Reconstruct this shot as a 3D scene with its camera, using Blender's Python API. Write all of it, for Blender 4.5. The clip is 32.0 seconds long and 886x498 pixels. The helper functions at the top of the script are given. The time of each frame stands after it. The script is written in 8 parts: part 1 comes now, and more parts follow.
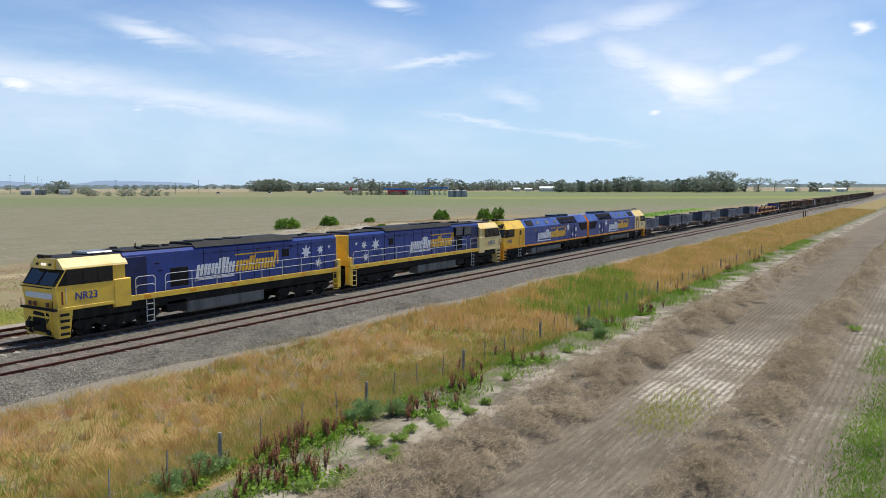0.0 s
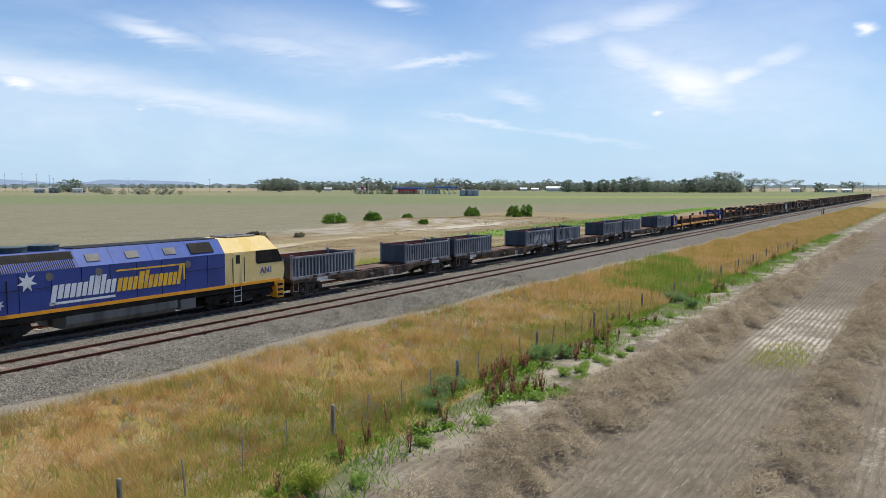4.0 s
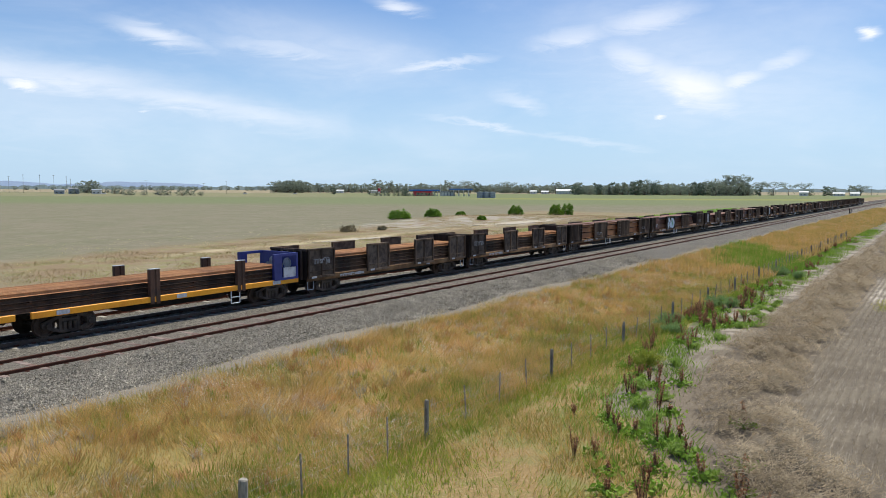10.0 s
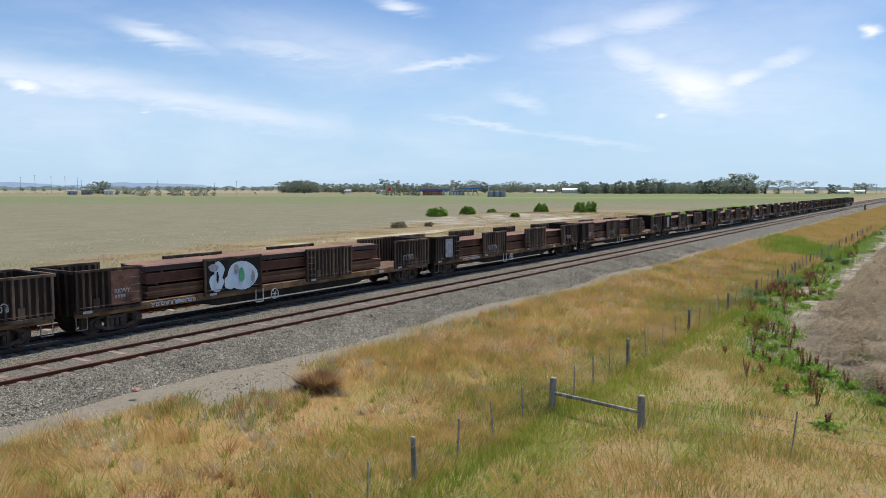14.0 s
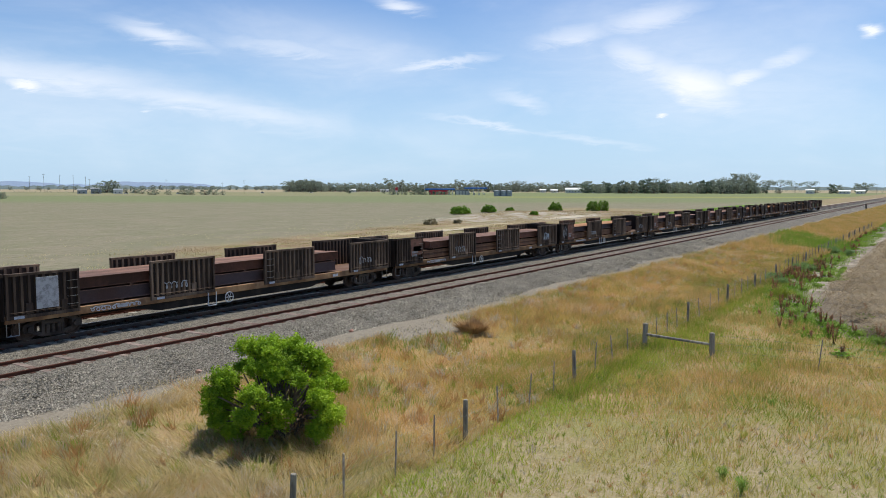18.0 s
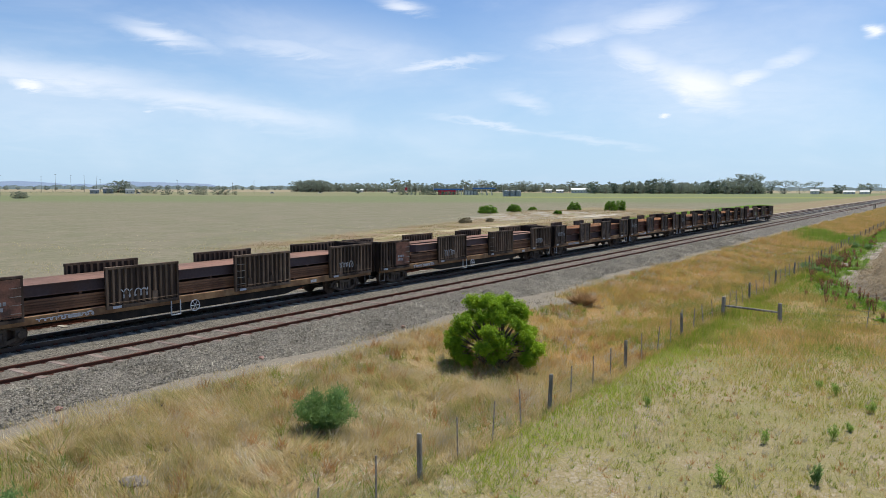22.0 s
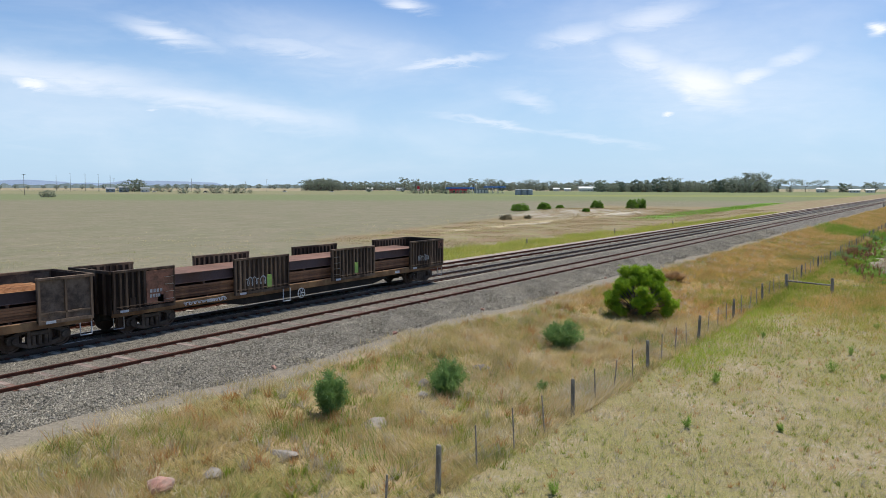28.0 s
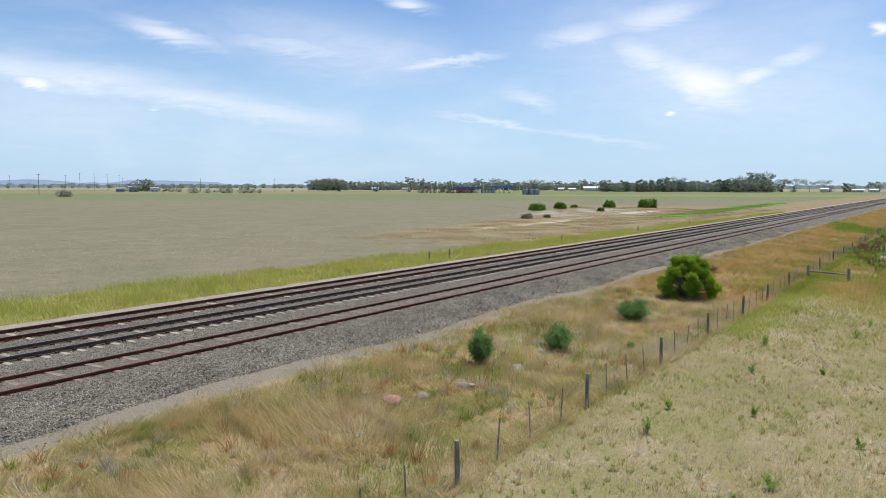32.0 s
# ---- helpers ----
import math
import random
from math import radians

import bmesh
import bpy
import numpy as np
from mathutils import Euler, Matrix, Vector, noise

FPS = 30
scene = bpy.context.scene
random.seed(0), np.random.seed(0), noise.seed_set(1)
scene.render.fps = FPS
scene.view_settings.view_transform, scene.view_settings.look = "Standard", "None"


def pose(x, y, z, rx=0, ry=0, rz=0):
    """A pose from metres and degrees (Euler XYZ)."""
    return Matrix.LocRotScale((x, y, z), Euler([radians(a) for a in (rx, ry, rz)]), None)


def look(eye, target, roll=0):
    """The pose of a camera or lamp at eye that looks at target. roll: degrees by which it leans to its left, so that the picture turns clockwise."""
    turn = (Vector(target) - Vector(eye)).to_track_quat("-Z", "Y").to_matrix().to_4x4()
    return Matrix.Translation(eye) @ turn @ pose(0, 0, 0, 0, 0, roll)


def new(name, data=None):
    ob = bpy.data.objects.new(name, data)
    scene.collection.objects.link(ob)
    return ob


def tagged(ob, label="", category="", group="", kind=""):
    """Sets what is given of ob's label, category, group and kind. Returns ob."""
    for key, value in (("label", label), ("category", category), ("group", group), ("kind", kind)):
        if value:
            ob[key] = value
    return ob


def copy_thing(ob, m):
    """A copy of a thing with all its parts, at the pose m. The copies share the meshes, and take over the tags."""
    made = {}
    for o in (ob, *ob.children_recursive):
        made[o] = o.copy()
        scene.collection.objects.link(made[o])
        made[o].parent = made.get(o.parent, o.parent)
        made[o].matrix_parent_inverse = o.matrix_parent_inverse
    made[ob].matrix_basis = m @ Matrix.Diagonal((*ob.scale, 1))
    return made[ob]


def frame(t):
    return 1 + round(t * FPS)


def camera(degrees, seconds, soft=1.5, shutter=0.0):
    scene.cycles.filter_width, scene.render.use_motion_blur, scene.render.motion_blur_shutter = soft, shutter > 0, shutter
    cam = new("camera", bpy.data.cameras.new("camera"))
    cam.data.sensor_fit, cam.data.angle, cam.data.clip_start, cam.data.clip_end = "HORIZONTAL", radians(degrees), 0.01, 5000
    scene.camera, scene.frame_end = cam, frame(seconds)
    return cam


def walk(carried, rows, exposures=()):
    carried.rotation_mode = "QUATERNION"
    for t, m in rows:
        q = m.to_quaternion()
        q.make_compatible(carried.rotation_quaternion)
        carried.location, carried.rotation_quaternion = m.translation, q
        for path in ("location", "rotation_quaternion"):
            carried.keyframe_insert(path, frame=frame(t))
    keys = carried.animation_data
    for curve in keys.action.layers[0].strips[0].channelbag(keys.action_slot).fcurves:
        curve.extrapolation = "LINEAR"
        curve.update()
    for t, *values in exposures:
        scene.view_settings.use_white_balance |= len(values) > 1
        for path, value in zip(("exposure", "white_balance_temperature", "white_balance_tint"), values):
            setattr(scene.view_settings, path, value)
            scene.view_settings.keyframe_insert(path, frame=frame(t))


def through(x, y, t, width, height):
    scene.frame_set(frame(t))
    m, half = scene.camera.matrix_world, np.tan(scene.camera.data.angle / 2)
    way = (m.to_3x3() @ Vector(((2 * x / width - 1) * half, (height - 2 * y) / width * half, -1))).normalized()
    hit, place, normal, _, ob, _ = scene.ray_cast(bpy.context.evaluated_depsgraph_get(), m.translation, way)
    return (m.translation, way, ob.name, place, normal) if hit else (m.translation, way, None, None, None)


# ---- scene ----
cam = camera(60.0, 32.0, soft=0.55)
PATH = [
    (0, (0.00, -36.97, 7.55), (16.735, -26.141, 5.895), -0.12),
    (1, (-2.48, -36.66, 7.39), (14.242, -25.818, 5.730), -0.10),
    (2, (-5.08, -36.17, 7.25), (11.642, -25.321, 5.584), -0.08),
    (3, (-7.58, -35.48, 7.12), (9.136, -24.623, 5.453), -0.01),
    (3.5, (-8.84, -35.10, 7.05), (7.873, -24.240, 5.388), 0.03),
    (5.5, (-13.92, -33.53, 6.75), (2.775, -22.644, 5.128), 0.10),
    (6, (-15.15, -33.22, 6.67), (1.552, -22.332, 5.050), 0.14),
    (7, (-17.58, -32.67, 6.48), (-0.880, -21.790, 4.870), 0.22),
    (8, (-20.12, -32.08, 6.30), (-3.438, -21.169, 4.682), 0.18),
    (9, (-22.68, -31.39, 6.12), (-5.998, -20.475, 4.521), 0.14),
    (10, (-25.24, -30.66, 5.98), (-8.562, -19.742, 4.409), 0.24),
    (11, (-27.82, -30.01, 5.88), (-11.144, -19.079, 4.315), 0.22),
    (12, (-30.43, -29.46, 5.82), (-13.767, -18.507, 4.258), 0.18),
    (13, (-33.11, -28.90, 5.76), (-16.452, -17.951, 4.195), 0.07),
    (14, (-35.66, -28.61, 5.73), (-19.002, -17.648, 4.149), 0.02),
    (14.5, (-36.94, -28.63, 5.72), (-20.287, -17.663, 4.145), 0.03),
    (16.5, (-42.37, -29.06, 5.71), (-25.715, -18.097, 4.141), 0.10),
    (17, (-43.71, -29.17, 5.72), (-27.059, -18.213, 4.150), 0.11),
    (18, (-46.38, -29.36, 5.73), (-29.731, -18.395, 4.135), 0.08),
    (19, (-48.97, -29.34, 5.72), (-32.337, -18.352, 4.141), 0.07),
    (20, (-51.61, -29.11, 5.73), (-34.972, -18.117, 4.151), 0.02),
    (21, (-54.24, -28.86, 5.73), (-37.616, -17.854, 4.142), 0.04),
    (22, (-56.74, -28.72, 5.74), (-40.119, -17.702, 4.149), 0.12),
    (23, (-59.07, -28.42, 5.78), (-42.456, -17.396, 4.175), 0.15),
    (24, (-61.44, -27.95, 5.82), (-44.843, -16.910, 4.215), 0.11),
    (25, (-63.82, -27.66, 5.85), (-47.231, -16.608, 4.248), 0.08),
    (25.5, (-64.98, -27.67, 5.86), (-48.396, -16.616, 4.251), 0.13),
    (27.5, (-69.67, -28.16, 5.85), (-53.089, -17.095, 4.222), 0.21),
    (28, (-70.87, -28.18, 5.89), (-54.296, -17.102, 4.260), 0.10),
    (29, (-73.16, -28.16, 5.94), (-56.607, -17.059, 4.305), 0.02),
    (30, (-75.32, -28.20, 5.96), (-58.765, -17.098, 4.304), 0.03),
    (31, (-77.37, -28.27, 5.98), (-60.821, -17.167, 4.326), 0.07),
    (32, (-79.43, -28.30, 6.01), (-62.894, -17.174, 4.372), 0.11),
]
walk(cam, [(t, look(eye, target, roll)) for t, eye, target, roll in PATH])
# the front of the train, metres along the line
TRAIN = [(0, -0.05), (1, -21.36), (2, -42.86), (3, -64.28), (3.5, -74.66), (5.5, -117.85), (6, -128.72), (7, -149.30), (8, -170.32), (9, -191.56), (10, -213.04), (11, -233.96), (12, -255.07), (13, -276.18), (14, -297.12), (14.5, -307.56), (16.5, -349.46), (17, -360.44), (18, -381.03), (19, -402.11), (20, -422.75), (21, -443.70), (22, -464.39), (23, -485.14), (24, -505.95), (25, -526.69), (25.5, -537.13), (27.5, -578.65), (28, -588.84), (29, -609.50), (30, -630.10), (31, -650.69), (32, -671.25)]

# ---- sky, sun, exposure ----
SUN = Vector((0.38, -0.07, 1.0)).normalized()
sun = new("sun", bpy.data.lights.new("sun", "SUN"))
sun.data.energy, sun.data.angle, sun.data.color = 4.3, radians(0.53), (1.0, 0.95, 0.84)
sun.rotation_euler = SUN.to_track_quat("Z", "Y").to_euler()
scene.view_settings.exposure = 0.13
SKY_TINT, HAZE, CLOUD = (0.62, 0.84, 1.12), (5.3, 7.25, 9.4), (8.8, 9.2, 10.0)
# high cloud: azimuth, height, half length, half width, lean (degrees) and how white
CLOUDS = [
    (30.5, 7.1, 8.0, 1.1, -4.3, 0.62), (37.0, 6.2, 6.0, 0.9, -6.5, 0.55), (42.5, 5.3, 6.5, 0.8, -8.1, 0.45), (28.7, 6.6, 1.1, 0.34, 2, 1.15), (36.9, 10.3, 3.0, 0.5, -11, 0.72), (45.5, 9.8, 5.0, 0.65, -5.7, 0.52),
    (56.4, 9.0, 3.6, 0.36, 6.8, 0.7), (53.6, 13.0, 1.6, 0.45, -10, 0.8), (70.8, 9.0, 3.0, 1.25, -23, 0.8), (72.6, 8.1, 3.2, 1.5, -25, 0.7), (74.3, 7.1, 3.2, 1.4, -24, 1.05), (77.4, 7.5, 2.0, 0.6, 5.5, 0.85),
    (79.8, 8.5, 2.2, 0.7, 15, 0.65), (66.3, 10.7, 3.6, 0.95, 5, 0.65), (71.2, 11.7, 3.8, 1.0, 11, 0.65), (60.3, 4.65, 3.4, 0.22, -10.5, 0.5), (67.4, 3.5, 4.2, 0.28, -8.4, 0.36),
    (62.8, 6.35, 1.9, 0.55, -12, 0.45), (72.5, 5.2, 0.5, 0.18, 1.5, 1.0), (85.5, 10.05, 0.5, 0.33, 13, 1.15), (35.8, 5.2, 0.4, 0.18, 6, 0.6), (73.0, 8.6, 11.0, 4.2, -12, 0.42), (48.8, 10.0, 9.0, 2.4, -8, 0.3), (30.0, 5.0, 9.0, 2.5, 0, 0.3),
]


class Net:
    """Short names for building a node tree."""

    def __init__(self, tree):
        self.tree, self.nodes = tree, tree.nodes

    def put(self, kind, **sets):
        node = self.nodes.new("ShaderNode" + kind)
        for key, value in sets.items():
            setattr(node, key, value)
        return node

    def feed(self, socket, value):
        if isinstance(value, bpy.types.NodeSocket):
            self.tree.links.new(value, socket)
        elif isinstance(value, (tuple, list)) and socket.type == "RGBA" and len(value) == 3:
            socket.default_value = (*value, 1.0)
        else:
            socket.default_value = value

    def m(self, op, a, b=0.0, c=0.0, clamp=False):
        node = self.put("Math", operation=op, use_clamp=clamp)
        for socket, value in zip(node.inputs, (a, b, c)):
            self.feed(socket, value)
        return node.outputs[0]

    def step(self, x, a, b):
        """0 at a, 1 at b, smooth between."""
        node = self.put("MapRange", interpolation_type="SMOOTHSTEP")
        self.feed(node.inputs[0], x)
        node.inputs[1].default_value, node.inputs[2].default_value = (a, b) if a < b else (b, a)
        node.inputs[3].default_value, node.inputs[4].default_value = (0, 1) if a < b else (1, 0)
        return node.outputs[0]

    def band(self, x, a, b, soft):
        return self.m("MULTIPLY", self.step(x, a - soft, a + soft), self.step(x, b + soft, b - soft))

    def mix(self, f, a, b, blend="MIX"):
        node = self.put("Mix", data_type="RGBA", blend_type=blend)
        self.feed(node.inputs[0], f)
        self.feed(node.inputs[6], a)
        self.feed(node.inputs[7], b)
        return node.outputs[2]

    def noise(self, vec, scale, detail=3.0, rough=0.55, dist=0.0):
        node = self.put("TexNoise")
        if vec is not None:
            self.feed(node.inputs["Vector"], vec)
        for key, value in (("Scale", scale), ("Detail", detail), ("Roughness", rough), ("Distortion", dist)):
            node.inputs[key].default_value = value
        return node.outputs["Fac"]

    def stretch(self, vec, scale, turn=(0, 0, 0)):
        node = self.put("Mapping")
        self.feed(node.inputs["Vector"], vec)
        node.inputs["Scale"].default_value, node.inputs["Rotation"].default_value = scale, [radians(a) for a in turn]
        return node.outputs[0]


world = bpy.data.worlds.new("sky")
scene.world, world.use_nodes = world, True
net = Net(world.node_tree)
background = world.node_tree.nodes["Background"]
sky = net.put("TexSky", sky_type="NISHITA", sun_disc=False, sun_elevation=math.asin(SUN.z), sun_rotation=math.atan2(SUN.x, SUN.y))
sky.air_density, sky.dust_density, sky.ozone_density = 1.0, 0.6, 2.0
# thin high cloud: streaks at their bearings (azimuth from +y to +x, height, in degrees), frayed by noise
way = net.put("TexCoord").outputs["Generated"]
split = net.put("SeparateXYZ")
net.feed(split.inputs[0], way)
azimuth = net.m("MULTIPLY", net.m("ARCTAN2", split.outputs[0], split.outputs[1]), 57.2958)
height = net.m("MULTIPLY", net.m("ARCSINE", split.outputs[2]), 57.2958)
fray = net.noise(net.stretch(way, (5, 5, 12)), 1.6, 7.0, 0.62, 0.6)
fine = net.noise(net.stretch(way, (3, 3, 14)), 5.0, 6.0, 0.65, 1.0)
az = net.m("ADD", azimuth, net.m("MULTIPLY", net.m("SUBTRACT", fray, 0.5), 3.0))
ht = net.m("ADD", height, net.m("MULTIPLY", net.m("SUBTRACT", fine, 0.5), 1.5))
cover = None
for a0, h0, long, wide, lean, much in CLOUDS:
    da, dh = net.m("SUBTRACT", az, a0), net.m("SUBTRACT", ht, h0)
    c, s = math.cos(radians(lean)), math.sin(radians(lean))
    u = net.m("DIVIDE", net.m("ADD", net.m("MULTIPLY", da, c), net.m("MULTIPLY", dh, s)), long)
    v = net.m("DIVIDE", net.m("SUBTRACT", net.m("MULTIPLY", dh, c), net.m("MULTIPLY", da, s)), wide)
    r = net.m("ADD", net.m("MULTIPLY", u, u), net.m("MULTIPLY", v, v))
    puff = net.m("MULTIPLY", net.m("EXPONENT", net.m("MULTIPLY", r, -1.0)), much)
    cover = puff if cover is None else net.m("MAXIMUM", cover, puff)
veil = net.m("MULTIPLY", net.step(net.noise(net.stretch(way, (3, 3, 9), (0, 0, 20)), 1.3, 5.0, 0.6, 0.4), 0.40, 0.8), 0.22)
cover = net.m("ADD", net.m("MULTIPLY", cover, net.m("ADD", net.m("MULTIPLY", fine, 0.8), 0.5)), veil, clamp=True)
haze = net.step(height, 17.0, -1.0)
blue = net.mix(1.0, sky.outputs[0], SKY_TINT, "MULTIPLY")
blue = net.mix(net.m("MULTIPLY", haze, 0.75), blue, HAZE)
net.feed(background.inputs[0], net.mix(cover, blue, CLOUD))
background.inputs[1].default_value = 0.1


# ---- materials ----
def surface(name, color, rough=0.7, metal=0.0, second=None, share=0.5, scale=1.5, fine=25.0, grain=0.25, bump=0.15, spread=0.0, streak=False, coat=0.0):
    """Two colours mixed by large noise, fine grain on top, slight relief; spread: how far copies differ in brightness."""
    mat = bpy.data.materials.new(name)
    mat.use_nodes = True
    n = Net(mat.node_tree)
    shade = mat.node_tree.nodes["Principled BSDF"]
    at = n.put("TexCoord").outputs["Object"]
    if streak:
        at = n.stretch(at, (1.0, 1.0, 0.18))
    large = n.noise(at, scale, 6.0, 0.65)
    small = n.noise(at, fine, 4.0, 0.6)
    tone = n.mix(n.step(large, share - 0.12, share + 0.12), color, second or tuple(c * 0.62 for c in color))
    gain = n.m("ADD", n.m("MULTIPLY", small, 2 * grain), 1 - grain)
    if spread:
        gain = n.m("MULTIPLY", gain, n.m("ADD", n.m("MULTIPLY", n.put("ObjectInfo").outputs["Random"], 2 * spread), 1 - spread))
    grey = n.put("CombineColor")
    for socket in grey.inputs:
        n.feed(socket, gain)
    n.feed(shade.inputs["Base Color"], n.mix(1.0, tone, grey.outputs[0], "MULTIPLY"))
    n.feed(shade.inputs["Roughness"], n.m("ADD", n.m("MULTIPLY", large, 0.25), rough - 0.12, clamp=True))
    shade.inputs["Metallic"].default_value = metal
    shade.inputs["Specular IOR Level"].default_value = 0.15 if rough > 0.6 else 0.45
    shade.inputs["Coat Weight"].default_value = coat
    if bump:
        relief = n.put("Bump")
        relief.inputs["Strength"].default_value, relief.inputs["Distance"].default_value = bump, 0.02
        n.feed(relief.inputs["Height"], small)
        n.feed(shade.inputs["Normal"], relief.outputs[0])
    return mat


def leafy(name, colors, rough=0.75, through=0.25):
    """Blades and leaves: a colour drawn for each piece, light shining through."""
    mat = bpy.data.materials.new(name)
    mat.use_nodes = True
    n = Net(mat.node_tree)
    shade = mat.node_tree.nodes["Principled BSDF"]
    ramp = n.put("ValToRGB")
    while len(ramp.color_ramp.elements) < len(colors):
        ramp.color_ramp.elements.new(0.5)
    for k, (e, c) in enumerate(zip(ramp.color_ramp.elements, colors)):
        e.position, e.color = k / (len(colors) - 1), (*c, 1)
    place = n.put("TexCoord").outputs["Object"]
    patch = n.m("ADD", n.m("MULTIPLY", n.noise(place, 0.3, 3.0, 0.6), 0.6), n.m("MULTIPLY", n.noise(place, 1.3, 3.0, 0.6), 0.4))
    island = n.put("NewGeometry").outputs["Random Per Island"]
    n.feed(ramp.inputs[0], n.m("ADD", n.m("MULTIPLY", island, 0.5), n.m("SUBTRACT", n.m("MULTIPLY", patch, 2.3), 0.9), clamp=True))
    n.feed(shade.inputs["Base Color"], ramp.outputs[0])
    shade.inputs["Roughness"].default_value = rough
    shade.inputs["Specular IOR Level"].default_value = 0.25
    glow = n.put("BsdfTranslucent")
    n.feed(glow.inputs[0], ramp.outputs[0])
    both = n.put("MixShader")
    both.inputs[0].default_value = through
    n.tree.links.new(shade.outputs[0], both.inputs[1])
    n.tree.links.new(glow.outputs[0], both.inputs[2])
    n.tree.links.new(both.outputs[0], n.nodes["Material Output"].inputs[0])
    return mat


BLUE = surface("loco_blue", (0.024, 0.052, 0.25), 0.42, 0, (0.019, 0.04, 0.19), 0.55, 0.6, 14, 0.15, 0.04, coat=0.25)
# lighter copy of the loco blue, with sunlight on the slope painted in
SUNLITBLUE = surface("sunlit_roof_blue", (0.06, 0.11, 0.36), 0.4, 0, (0.04, 0.08, 0.28), 0.5, 0.8, 14, 0.15, 0.03, coat=0.2)
YELLOW = surface("loco_yellow", (0.88, 0.56, 0.06), 0.42, 0, (0.74, 0.45, 0.07), 0.56, 1.1, 18, 0.18, 0.04, coat=0.15)
AMBER = surface("cowl_yellow", (0.88, 0.47, 0.018), 0.42, 0, (0.82, 0.40, 0.02), 0.6, 0.9, 18, 0.12, 0.04, coat=0.2)
ORANGE = surface("rail_wagon_yellow", (0.88, 0.36, 0.015), 0.5, 0, (0.74, 0.27, 0.015), 0.6, 0.9, 18, 0.15, 0.04)
CREAM = surface("faded_cream", (0.80, 0.61, 0.26), 0.5, 0, (0.76, 0.53, 0.17), 0.55, 1.1, 18, 0.15, 0.04)
WHITE = surface("white_paint", (0.74, 0.75, 0.76), 0.5, 0, (0.6, 0.6, 0.58), 0.62, 1.5, 20, 0.15, 0.03)
GOLD = surface("yellow_letter", (0.85, 0.48, 0.03), 0.5, 0, (0.58, 0.3, 0.03), 0.6, 1.5, 20, 0.12, 0.03)
BLACK = surface("grimy_black", (0.018, 0.016, 0.014), 0.75, 0, (0.04, 0.033, 0.026), 0.58, 1.2, 18, 0.35, 0.2)
ROOFBLACK = surface("roof_black", (0.016, 0.016, 0.017), 0.65, 0, (0.034, 0.03, 0.028), 0.55, 0.8, 16, 0.3, 0.1)
TANKGREY = surface("tank_grey", (0.16, 0.152, 0.137), 0.6, 0, (0.085, 0.078, 0.068), 0.58, 1.0, 18, 0.25, 0.1, streak=True)
STEEL = surface("worn_steel", (0.30, 0.29, 0.28), 0.4, 0.8, (0.16, 0.14, 0.12), 0.6, 2.0, 25, 0.2, 0.1)
GALV = surface("handrail_grey", (0.55, 0.55, 0.54), 0.45, 0.2, (0.42, 0.42, 0.4), 0.6, 2.0, 25, 0.15, 0.05)
GLASS = bpy.data.materials.new("dark_glass")
GLASS.use_nodes = True
GLASS.node_tree.nodes["Principled BSDF"].inputs["Base Color"].default_value = (0.012, 0.014, 0.017, 1)
GLASS.node_tree.nodes["Principled BSDF"].inputs["Roughness"].default_value = 0.06
LAMP = bpy.data.materials.new("headlight_lit")
LAMP.use_nodes = True
LAMP.node_tree.nodes["Principled BSDF"].inputs["Emission Color"].default_value = (1, 0.93, 0.75, 1)
LAMP.node_tree.nodes["Principled BSDF"].inputs["Emission Strength"].default_value = 0.7
PLATE = surface("wagon_plate", (0.14, 0.105, 0.078), 0.8, 0, (0.062, 0.046, 0.036), 0.5, 1.4, 12, 0.45, 0.2, 0.25)
# darker copy of the wagon brown: shade between ribs put into the colour
RIBSHADE = surface("wagon_shaded_plate", (0.05, 0.034, 0.025), 0.8, 0, (0.026, 0.019, 0.015), 0.5, 0.8, 14, 0.4, 0.2, 0.3, streak=True)
BOGIEBROWN = surface("bogie_brown", (0.11, 0.085, 0.066), 0.8, 0, (0.055, 0.042, 0.034), 0.5, 1.6, 16, 0.4, 0.2, 0.2)
WHEELRUST = surface("wheel_rust", (0.12, 0.085, 0.065), 0.75, 0.2, (0.08, 0.052, 0.038), 0.5, 3.0, 20, 0.3, 0.1, 0.2)
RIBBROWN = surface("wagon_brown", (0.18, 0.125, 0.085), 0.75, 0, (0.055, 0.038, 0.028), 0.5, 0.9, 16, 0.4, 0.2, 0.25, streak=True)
SILLBROWN = surface("rusty_sill", (0.33, 0.2, 0.1), 0.8, 0, (0.17, 0.095, 0.05), 0.5, 1.0, 16, 0.3, 0.15, 0.3)
DECK = surface("rusty_deck", (0.13, 0.075, 0.055), 0.85, 0, (0.2, 0.15, 0.12), 0.58, 0.8, 14, 0.3, 0.2)
FLATBROWN = surface("flat_wagon_grime", (0.14, 0.09, 0.06), 0.8, 0, (0.04, 0.032, 0.027), 0.5, 1.1, 16, 0.3, 0.2, 0.15)
BOXGREY = surface("container_grey", (0.30, 0.30, 0.31), 0.7, 0, (0.16, 0.165, 0.175), 0.5, 1.3, 9, 0.42, 0.15, 0.14, streak=True)
BOXBLUE = surface("container_slate", (0.072, 0.088, 0.108), 0.65, 0, (0.05, 0.058, 0.07), 0.55, 0.9, 14, 0.25, 0.1, 0.1, streak=True)
BOXRED = surface("container_rim", (0.2, 0.06, 0.05), 0.8, 0, (0.095, 0.05, 0.04), 0.5, 1.2, 16, 0.3, 0.1)
RAILRUST = surface("rust_rail_load", (0.42, 0.21, 0.095), 0.8, 0.05, (0.27, 0.135, 0.07), 0.5, 0.5, 12, 0.3, 0.1, 0.3)
